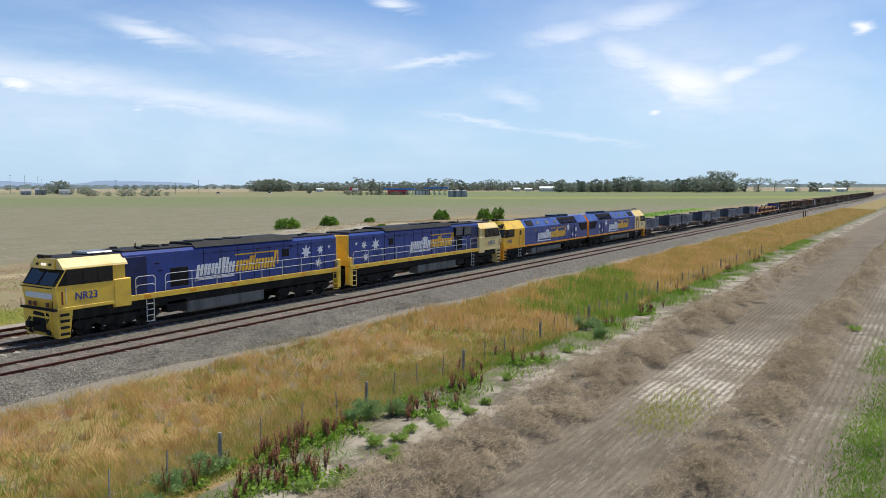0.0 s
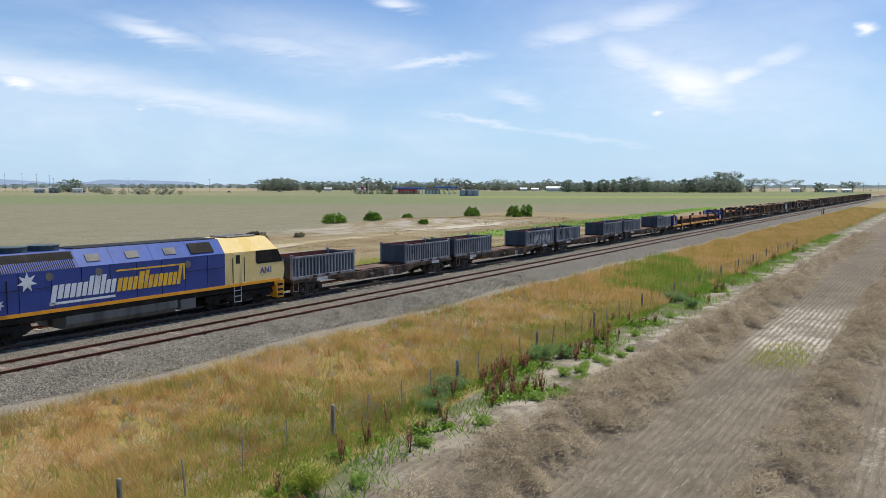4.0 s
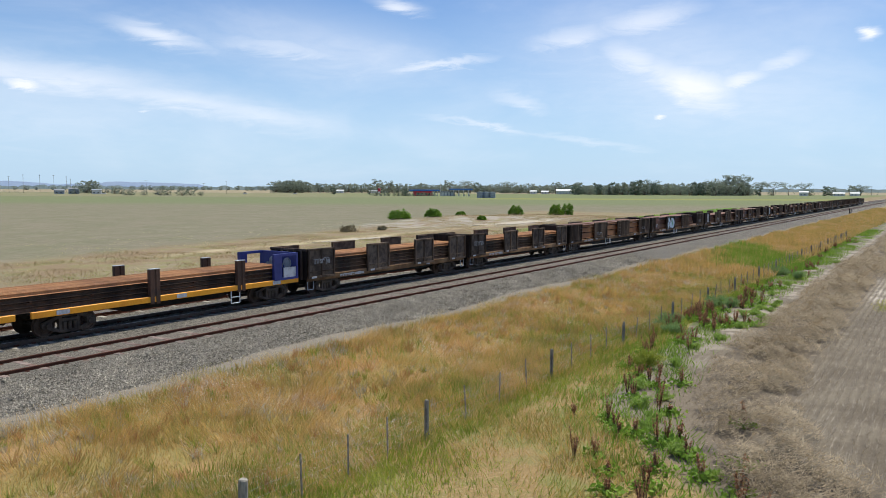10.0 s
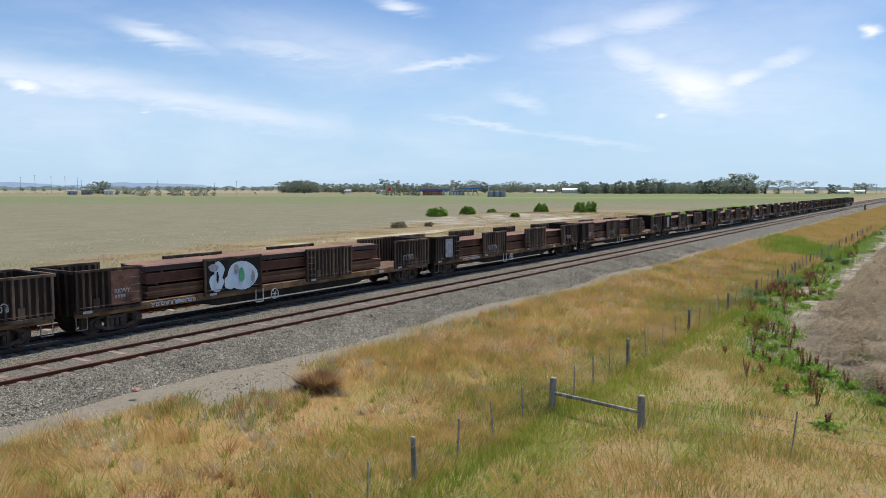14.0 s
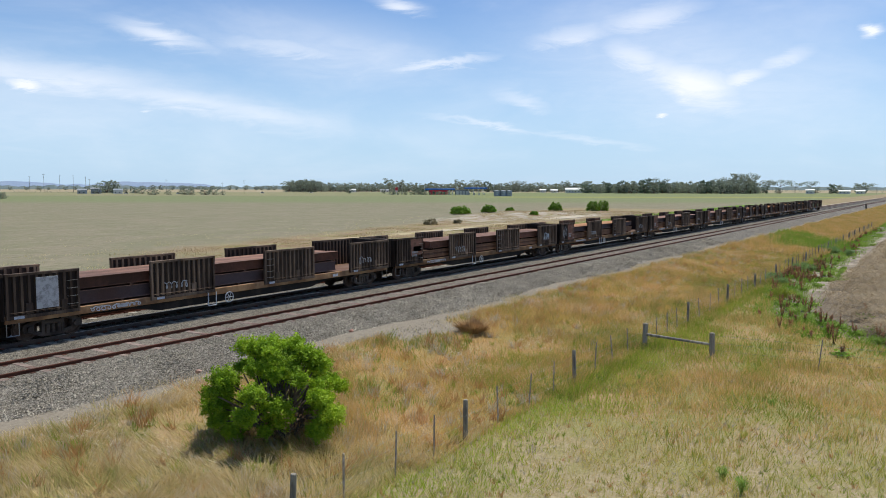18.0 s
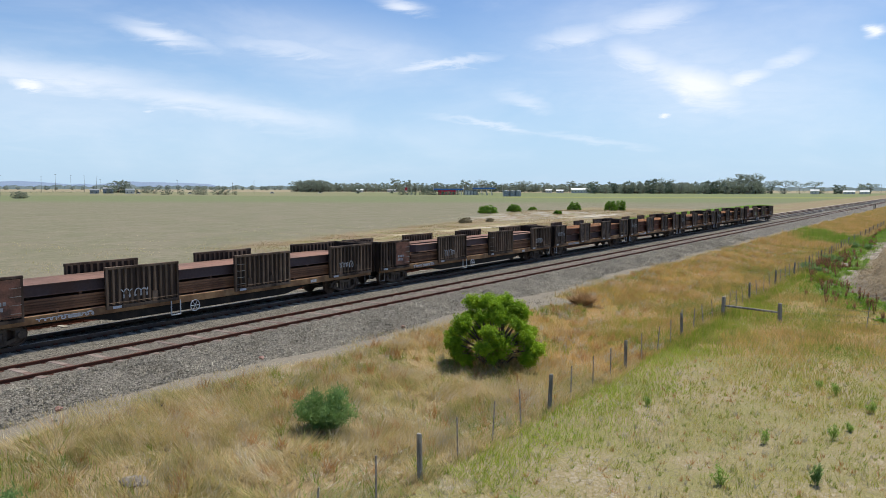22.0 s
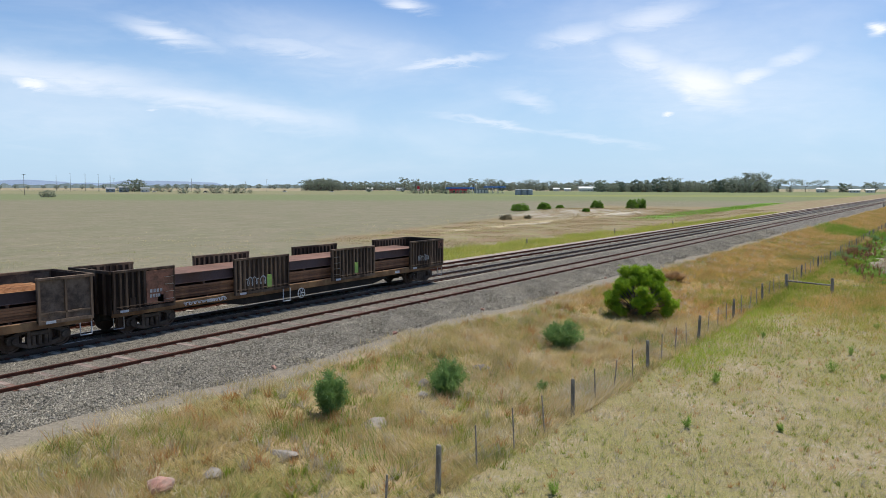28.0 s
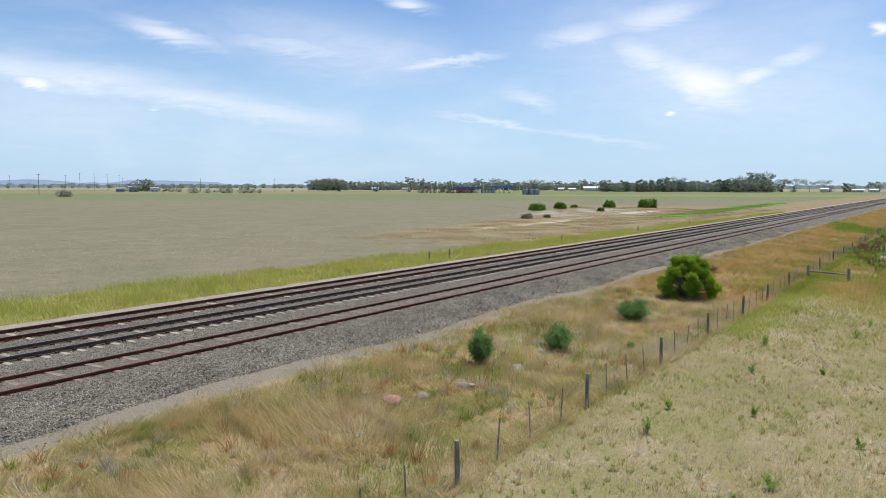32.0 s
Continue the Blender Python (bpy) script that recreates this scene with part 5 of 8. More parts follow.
def flat_wagon(L, k):
    wagon = thing("container_flat_wagon", "grimy brown skeletal flat wagon carrying open containers", "wagon", "container flat wagons")
    part("centre_sill", Geo().prism([(0.7, 0.82), (0.7, 1.02), (L - 0.7, 1.02), (L - 0.7, 0.82), (L - 4.6, 0.8), (L - 6.4, 0.45), (6.4, 0.45), (4.6, 0.8)], "y", -0.35, 0.35), FLATBROWN, wagon)
    for s in (-1, 1):
        a, b = sorted((s * 1.18, s * 1.32))
        part("side_sill", Geo().prism([(0.35, 0.92), (0.35, 1.1), (L - 0.35, 1.1), (L - 0.35, 0.92), (L - 5.0, 0.86), (L - 6.8, 0.52), (6.8, 0.52), (5.0, 0.86)], "y", a, b), FLATBROWN, wagon)
        for x in (2.6, L - 3.2):
            part("data_panel", Geo().box(x, x + 1.0, s * 1.33 - 0.01, s * 1.33 + 0.01, 0.88, 1.08), TAG, wagon, "worn white panel with unreadable code")
        part("handbrake_wheel", Geo().ring((L * 0.55, s * 1.36, 0.72), "y", 0.2, 0.02, 12).path([(L * 0.55 - 0.2, s * 1.36, 0.72), (L * 0.55 + 0.2, s * 1.36, 0.72)], 0.014).path([(L * 0.55, s * 1.36, 0.52), (L * 0.55, s * 1.36, 0.92)], 0.014), TAG, wagon)
        part("step_iron", Geo().path([(0.5, s * 1.3, 0.95), (0.5, s * 1.3, 0.4), (0.95, s * 1.3, 0.4), (0.95, s * 1.3, 0.95)], 0.02).path([(L - 0.95, s * 1.3, 0.95), (L - 0.95, s * 1.3, 0.4), (L - 0.5, s * 1.3, 0.4), (L - 0.5, s * 1.3, 0.95)], 0.02), STEEL, wagon)
    for x in list(np.arange(0.6, L - 0.5, 2.35)):
        part("cross_bearer", Geo().box(x, x + 0.35, -1.25, 1.25, 0.98, 1.09, 0.01), FLATBROWN, wagon)
    part("deck_plate", Geo().box(7.4, L - 7.6, -0.8, 0.8, 1.085, 1.115), DECK, wagon, "pale rusty walkway plate")
    part("air_tank", Geo().rod((L * 0.47, 0.75, 0.62), (L * 0.47 + 1.1, 0.75, 0.62), 0.2, 12).rod((L * 0.6, -1.1, 0.6), (L * 0.6 + 0.5, -1.1, 0.6), 0.17, 12), BOGIEBROWN, wagon)
    part("brake_cylinder", Geo().rod((L * 0.42, -1.28, 0.72), (L * 0.42 + 0.45, -1.28, 0.72), 0.16, 12).rod((L * 0.42 + 0.45, -1.28, 0.72), (L * 0.42 + 1.3, -1.28, 0.74), 0.035, 6).box(L * 0.42 + 0.1, L * 0.42 + 0.3, -1.3, -1.0, 0.72, 0.95), BOGIEBROWN, wagon)
    part("valve_box", Geo().box(L * 0.5, L * 0.5 + 0.3, -1.4, -1.15, 0.6, 0.88, 0.03).path([(L * 0.5 + 0.3, -1.3, 0.7), (L * 0.5 + 0.9, -1.3, 0.8), (L * 0.5 + 1.5, -1.3, 0.66)], 0.025), BOGIEBROWN, wagon)
    for x in (2.2, L - 2.2):
        bogie(wagon, x)
    coupler(wagon, 0.4, -1)
    coupler(wagon, L - 0.4, 1)
    return wagon


for k in range(4, 8):
    L = lead(k)
    ride(flat_wagon(L, k), JOINTS[k])
    for end, x in ((0, 0.45), (1, L - 6.5)):
        spray = (k, end) == (5, 1)
        box = half_container("grey corrugated open container with white spray on its side" if spray else "weathered grey corrugated open container with red-brown rim", spray)
        ride(box, JOINTS[k] + x, z=1.115)


def rail_bundle(L, layers, across, z0, label, width=2.2):
    """Long rails laid side by side in layers, timber packing between."""
    load = thing("rail_load", label, "rails", "bundles of rail carried as load")
    pitch = width / across
    rail = Geo().prism(rail_outline(0.0, 0.17), "x", 0, L).mesh("rail")
    rail.materials.append(RAILRUST)
    dark = Geo().prism(rail_outline(0.0, 0.17), "x", 0, L).mesh("rail")
    dark.materials.append(RAILDARK)
    q = random.Random(int(L * 100))
    for k in range(layers):
        z = z0 + k * 0.215
        for j in range(across):
            if k < layers - 1 and 1 < j < across - 2:
                continue
            y = -width / 2 + pitch * (j + 0.5)
            part("rail", rail if k == layers - 1 else dark, RAILRUST, load, at=pose(q.uniform(-0.06, 0.06), y, z))
        if k:
            for x in np.arange(0.6, L, 2.6):
                part("timber", Geo().box(x, x + 0.1, -width / 2, width / 2, z - 0.044, z - 0.002), STAKE, load)
    return load


def stake_wagon(L, front):
    """Yellow-sided rail flat with stakes; a blue bulkhead at its outer end."""
    wagon = thing("rail_flat_wagon", "yellow-edged flat wagon with brown stakes and a blue bulkhead", "wagon", "yellow rail wagons")
    end = 0.35 if front else L - 0.35
    part("centre_sill", Geo().prism([(0.6, 0.75), (0.6, 1.0), (L - 0.6, 1.0), (L - 0.6, 0.75), (L - 4.0, 0.72), (L - 5.0, 0.5), (5.0, 0.5), (4.0, 0.72)], "y", -0.5, 0.5), BLACK, wagon)
    part("deck", Geo().box(0.35, L - 0.35, -1.25, 1.25, 0.98, 1.1, 0.01), BLACK, wagon)
    for s in (-1, 1):
        a, b = sorted((s * 1.26, s * 1.38))
        part("side_sill", Geo().box(0.3, L - 0.3, a, b, 0.88, 1.14, 0.02), ORANGE, wagon, "bright orange-yellow side sill")
        for x in (1.3, L * 0.46, L - 2.2):
            part("data_panel", Geo().box(x, x + 0.55, s * 1.385 - 0.006, s * 1.385 + 0.006, 0.92, 1.1), TAG, wagon)
        for x in (4.4, 9.4) if front else (L - 9.6, L - 4.6):
            a2, b2 = sorted((s * 1.18, s * 1.40))
            part("stake", Geo().box(x, x + 0.22, a2, b2, 0.8, 2.35, 0.02).box(x + 0.3, x + 0.52, a2, b2, 0.8, 2.35, 0.02).box(x + 0.2, x + 0.32, a2 + 0.03, b2 - 0.03, 0.9, 2.3), STAKE, wagon, "paired brown steel stakes")
            part("stake_cap", Geo().box(x, x + 0.52, a2, b2, 2.35, 2.375), TAG, wagon)
        lx = 5.0 if front else L - 5.0
        part("side_ladder", Geo().path([(lx, s * 1.36, 0.9), (lx, s * 1.36, 0.28), (lx + 0.55, s * 1.36, 0.28), (lx + 0.55, s * 1.36, 0.9)], 0.025).path([(lx, s * 1.36, 0.58), (lx + 0.55, s * 1.36, 0.58)], 0.025), WHITE, wagon, "white side step")
        x0, x1 = (end, end + 1.75) if front else (end - 1.75, end)
        a3, b3 = sorted((s * 1.24, s * 1.40))
        part("bulkhead_frame", Geo().box(x0 if front else x1 - 0.12, x0 + 0.12 if front else x1, a3, b3, 1.22, 2.36).box(x1 - 0.55 if front else x0, x1 if front else x0 + 0.55, a3, b3, 1.22, 2.36).box(x0, x1, a3, b3, 2.36, 2.5).box(x0, x1, a3, b3, 1.1, 1.22), BULKBLUE, wagon, "blue side frame of the bulkhead")
        part("data_board", Geo().box((x0 + 0.15) if front else (x1 - 1.05), (x0 + 1.05) if front else (x1 - 0.15), s * 1.36 - 0.01, s * 1.36 + 0.01, 1.2, 1.75), TAG, wagon, "white board with unreadable data")
        if front and s < 0:
            lettering("RKAF", 0.26, BLACK, wagon, pose(x0 + 0.18, -1.372, 1.5), "wagon_code", 0.006)
            for row_z in (1.26, 1.33, 1.4):
                part("code_bar", Geo().box(x0 + 0.2, x0 + 0.75, -1.376, -1.366, row_z, row_z + 0.03), TANKGREY, wagon)
    part("bulkhead", Geo().box(min(end, end + (0.1 if front else -0.1)), max(end, end + (0.1 if front else -0.1)), -1.35, 1.35, 1.1, 2.5, 0.01), BULKBLUE, wagon, "dark blue end bulkhead")
    if not front:
        g = Geo()
        for y, z, rad in ((-0.7, 1.9, 0.3), (-0.15, 1.75, 0.22), (0.4, 1.95, 0.28), (0.8, 1.7, 0.2)):
            g.prism([(y + rad * math.cos(i), z + rad * math.sin(i)) for i in np.arange(0, 6.2, 0.6)], "x", end - 0.125, end - 0.105)
        part("spray_paint", g, GRAFWHITE, wagon)
    for x in (2.0, L - 2.0):
        bogie(wagon, x)
    coupler(wagon, 0.4, -1)
    coupler(wagon, L - 0.4, 1)
    return wagon


ride(stake_wagon(lead(8), True), JOINTS[8])
ride(stake_wagon(lead(9), False), JOINTS[9])
long = JOINTS[10] - JOINTS[8] - 3.0
ride(rail_bundle(long, 4, 15, 1.1, "long rust-brown rails spanning two yellow wagons"), JOINTS[8] + 1.5)


def open_wagon(L, spans, ribbed, label, z1=2.62):
    """Bogie open wagon with side gates on the given spans of its length and end walls."""
    wagon = thing("open_wagon", label, "wagon", "ribbed open wagons" if ribbed else "plate-sided open wagons")
    part("floor", Geo().box(0.4, L - 0.4, -1.25, 1.25, 0.98, 1.08), DECK, wagon)
    part("centre_sill", Geo().box(0.5, L - 0.5, -0.35, 0.35, 0.55, 0.98), BLACK, wagon)
    for s in (-1, 1):
        a, b = sorted((s * 1.27, s * 1.36))
        low = 0.45 if ribbed else 0.66
        part("side_sill", Geo().box(0.4, L - 0.4, a, b, 0.8, 1.1, 0.015), SILLBROWN, wagon, "rusty orange-brown side sill")
        a2, b2 = sorted((s * 1.0, s * 1.2))
        part("fish_belly", Geo().prism([(L * 0.2, 0.98), (L * 0.8, 0.98), (L * 0.78, 0.8), (L * 0.7, low), (L * 0.3, low), (L * 0.22, 0.8)], "y", a2, b2), BLACK, wagon, "grimy black deep underframe girder")
        for j, (x0, x1) in enumerate(spans):
            y = s * 1.38
            panel = Geo().box(x0, x1, min(y, y - s * 0.04), max(y, y - s * 0.04), 1.0, z1 - 0.06)
            # ribbed gates get the darker plate, so the gaps are painted as shaded
            p = part("side_gate", panel, RIBSHADE if ribbed else PLATE, wagon)
            frame = Geo()
            a2, b2 = sorted((y - s * 0.05, y + s * 0.09))
            frame.box(x0 - 0.02, x1 + 0.02, a2, b2, z1 - 0.1, z1, 0.01).box(x0, x0 + 0.09, a2, b2, 1.08, z1 - 0.1).box(x1 - 0.09, x1, a2, b2, 1.08, z1 - 0.1)
            frame.box(x0, x1, a2, b2, 0.96, 1.08)
            if ribbed and s > 0:
                for x in np.arange(x0 + 0.25, x1 - 0.15, 0.29):
                    frame.box(x - 0.05, x + 0.05, y - 0.1, y - 0.04, 1.1, z1 - 0.1)
            part("gate_frame", frame, RIBBROWN, p)
            if ribbed:
                n = max(3, round((x1 - x0) / 0.29))
                gap = (x1 - x0 - 0.1) / n
                for i in range(1, n):
                    x = x0 + 0.05 + i * gap
                    short = i % 5 == 3
                    a3, b3 = sorted((y, y + s * 0.075))
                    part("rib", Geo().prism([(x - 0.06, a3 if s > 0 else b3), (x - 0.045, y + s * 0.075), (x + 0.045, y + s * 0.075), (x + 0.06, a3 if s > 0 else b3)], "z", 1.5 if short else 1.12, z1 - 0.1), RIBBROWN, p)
                    if short:
                        part("door_pad", Geo().box(x - 0.13, x + 0.13, min(y, y + s * 0.05), max(y, y + s * 0.05), 1.1, 1.5, 0.01), RIBBROWN, p)
                part("lock_bar", Geo().rod((x0 + 0.1, y + s * 0.1, 1.2), (x1 - 0.1, y + s * 0.1, 1.2), 0.016, 5), RIBBROWN, p)
                if j in (0, 2):
                    xl = x0 + 0.12 if j == 2 else x1 - 0.5
                    g = Geo()
                    for z in (1.3, 1.6, 1.9, 2.2):
                        g.path([(xl, y + s * 0.08, z), (xl, y + s * 0.16, z), (xl + 0.38, y + s * 0.16, z), (xl + 0.38, y + s * 0.08, z)], 0.013, 4)
                    part("rung", g, STEEL, p, "pale steel climbing rungs")
            else:
                m = (x0 + x1) / 2
                a3, b3 = sorted((y, y + s * 0.07))
                part("rib", Geo().box(m - 0.04, m + 0.04, a3, b3, 1.0, z1 - 0.08), RIBBROWN, p)
                part("rib", Geo().box(x0 + 0.08, x1 - 0.08, a3, (a3 + b3) / 2, 1.3, 1.36), RIBBROWN, p)
            part("data_panel", Geo().box(x0 + 0.25, x0 + 0.62, y + s * 0.094 - 0.004, y + s * 0.094 + 0.004, 0.97, 1.07), TAG, p, "small pale reflective plate")
        for x in (4.9, L - 5.3):
            part("data_panel", Geo().box(x, x + 0.42, s * 1.364 - 0.005, s * 1.364 + 0.005, 0.86, 1.0), TAG, wagon)
        part("end_step", Geo().path([(0.45, s * 1.34, 1.0), (0.45, s * 1.34, 0.35), (0.9, s * 1.34, 0.35), (0.9, s * 1.34, 1.0)], 0.02).path([(L - 0.9, s * 1.34, 1.0), (L - 0.9, s * 1.34, 0.35), (L - 0.45, s * 1.34, 0.35), (L - 0.45, s * 1.34, 1.0)], 0.022), STEEL if ribbed else TAG, wagon)
        if ribbed:
            part("handbrake_wheel", Geo().ring((10.6, s * 1.42, 0.62), "y", 0.24, 0.022, 14).path([(10.36, s * 1.42, 0.62), (10.84, s * 1.42, 0.62)], 0.016).path([(10.48, s * 1.42, 0.42), (10.72, s * 1.42, 0.82)], 0.016).path([(10.48, s * 1.42, 0.82), (10.72, s * 1.42, 0.42)], 0.016), TAG, wagon, "pale spoked handbrake wheel")
            part("brake_step", Geo().path([(9.4, s * 1.4, 0.95), (9.4, s * 1.4, 0.35), (9.85, s * 1.4, 0.35), (9.85, s * 1.4, 0.95)], 0.028), TAG, wagon)
    for x in (0.4, L - 0.4):
        g = Geo().box(x - 0.04, x + 0.04, -1.34, 1.34, 0.9, z1 - 0.06)
        part("end_wall", g, RIBSHADE, wagon, "dark end wall")
        out = -0.06 if x < 1 else 0.06
        g = Geo()
        for y in (-1.0, -0.5, 0.0, 0.5, 1.0):
            g.box(min(x, x + 2 * out), max(x, x + 2 * out), y - 0.05, y + 0.05, 0.9, z1 - 0.1)
        g.box(min(x, x + 2 * out), max(x, x + 2 * out), -1.38, 1.38, z1 - 0.12, z1)
        part("end_rib", g, RIBBROWN, wagon)
    for x in (2.3, L - 2.3):
        bogie(wagon, x)
    coupler(wagon, 0.35, -1)
    coupler(wagon, L - 0.35, 1)
    return wagon


def painted(wagon, x0, x1, z0, z1, material, name, label, side=-1):
    part(name, Geo().box(x0, x1, side * 1.475 - 0.008, side * 1.475 + 0.008, z0, z1, 0.004), material, wagon, label)


def scrawl(wagon, x0, x1, z0, z1, seed, material=GRAFWHITE):
    """Loose looped strokes of spray paint, no letters."""
    q = random.Random(seed)
    g, mid = Geo(), (z0 + z1) / 2
    turns = max(3, int((x1 - x0) / 0.22))
    tall = [q.uniform(0.35, 1.0) * (z1 - z0) / 2 for _ in range(turns + 2)]
    fat = [q.uniform(0.05, 0.16) for _ in range(turns + 2)]
    pts = []
    for i in range(turns * 9):
        u, k = i / 9, i // 9
        a = 2 * math.pi * (u - k)
        f = u - k
        h, r = tall[k] * (1 - f) + tall[k + 1] * f, fat[k] * (1 - f) + fat[k + 1] * f
        pts.append((x0 + (x1 - x0) * u / turns + r * math.sin(a), -1.478, mid + h * math.cos(a)))
    cut = q.randrange(len(pts) // 3, 2 * len(pts) // 3)
    for stroke, half in ((pts[:cut], 0.02), (pts[cut + 2:], 0.025)):
        verts = []
        for k, (x, y, z) in enumerate(stroke):
            dx, dz = stroke[min(k + 1, len(stroke) - 1)][0] - stroke[max(k - 1, 0)][0], stroke[min(k + 1, len(stroke) - 1)][2] - stroke[max(k - 1, 0)][2]
            n = math.hypot(dx, dz) or 1.0
            verts += [(x - dz / n * half, y, z + dx / n * half), (x + dz / n * half, y, z - dx / n * half)]
        ribbon = Geo().add(verts, [(2 * k, 2 * k + 1, 2 * k + 3, 2 * k + 2) for k in range(len(stroke) - 1)])
        part("spray_paint", ribbon, material, wagon, "loose sprayed scrawl")


def beam_load(x0, x1, tiers, seed, label="rusty steel sections stacked in two tiers on packing"):
    """Broad rolled sections with lipped flanges, each a beam of its own, on bundles of flats; timber packing between the tiers."""
    q = random.Random(seed)
    load = thing("steel_load", label, "steel beams", "stacks of steel carried as load")
    z = 1.08
    for k in range(tiers):
        top = k == tiers - 1
        h, n = (0.5, 4) if k == 0 else (0.42 if k == 1 else 0.2, 4)
        a, b = x0 + q.uniform(0, 1.3), x1 - q.uniform(0, 1.3)
        w = 2.24 / n
        e, t, z0 = w * 0.485, 0.028, 0.085
        flats = k == 0 and q.random() < 0.6
        hue = RAILRUST if seed == 36 else BEAMBROWN if flats else BEAMDARK if q.random() < 0.6 else BEAMRED
        if flats:
            layers, thick = 5, h / 5
            mesh = Geo().box(0, b - a, -e, e, 0, thick - 0.012).mesh("flat_bar")
            mesh.materials.append(hue)
            for j in range(n):
                for i in range(layers):
                    if 0 < j < n - 1 and i < layers - 1:
                        continue
                    part("flat_bar", mesh, hue, load, at=pose(a + q.uniform(-0.12, 0.12), -1.12 + w * (j + 0.5) + q.uniform(-0.012, 0.012), z + z0 + i * thick))
        else:
            lip = 0.045
            mesh = Geo().prism([(-e, z0), (e, z0), (e, z0 + t), (e - lip, z0 + t), (e - lip, z0 + h - t), (e, z0 + h - t), (e, z0 + h), (-e, z0 + h), (-e, z0 + h - t), (-e + lip, z0 + h - t), (-e + lip, z0 + t), (-e, z0 + t)], "x", 0, b - a).mesh("beam")
            mesh.materials.append(hue)
            # thin plate gives each beam a lighter rusted top, sunlight in its colour
            plate = Geo().box(0.02, b - a - 0.02, -e - 0.004, e + 0.004, z0 + h, z0 + h + 0.014).mesh("flange")
            plate.materials.append(RAILRUST if q.random() < 0.2 else FLANGE)
            for j in range(n):
                if top and tiers > 1 and j == 1 and q.random() < 0.4:
                    continue
                beam = part("beam", mesh, hue, load, at=pose(a + q.uniform(-0.3, 0.3), -1.12 + w * (j + 0.5), z))
                part("flange", plate, FLANGE, beam, "rusted upper flange, lighter with sunlight painted in")
        for x in np.arange(a + 0.5, b - 0.3, 3.1):
            part("timber", Geo().box(x, x + 0.12, -1.1, 1.1, z, z + z0 - 0.002), STAKE, load)
        z += h + z0 + 0.014
    return load


RIB_SPANS = lambda L: [(0.42, 3.2), (6.4, 9.75), (12.85, 16.35), (L - 3.9, L - 0.42)]
PLATE_SPANS = lambda L: [(0.42, 2.6), (5.6, 7.75), (10.6, 12.75), (L - 2.5, L - 0.42)]
for k in list(range(10, 12)) + list(range(21, 25)):
    L = lead(k)
    w = ride(open_wagon(L, PLATE_SPANS(L), False, "dark brown plate-sided open wagon loaded with rails" if k < 12 else "dark brown plate-sided open wagon loaded with long steel"), JOINTS[k])
    scrawl(w, 0.8, 2.2, 1.7, 2.1, k)
    scrawl(w, 3.0, 5.2, 0.86, 1.04, k + 40, TAG)
    if k < 12:
        ride(rail_bundle(L - 1.2, 5, 15, 1.1, "layered rust-brown rails filling an open wagon"), JOINTS[k] + 0.6)
    else:
        ride(beam_load(0.7, L - 0.7, 2, k * 7 + 1, "long brown steel lengths in two tiers"), JOINTS[k])
        ride(rail_bundle(L - 3.0, 1, 10, 2.06, "a single layer of orange-rusted rails on top"), JOINTS[k] + 1.2)
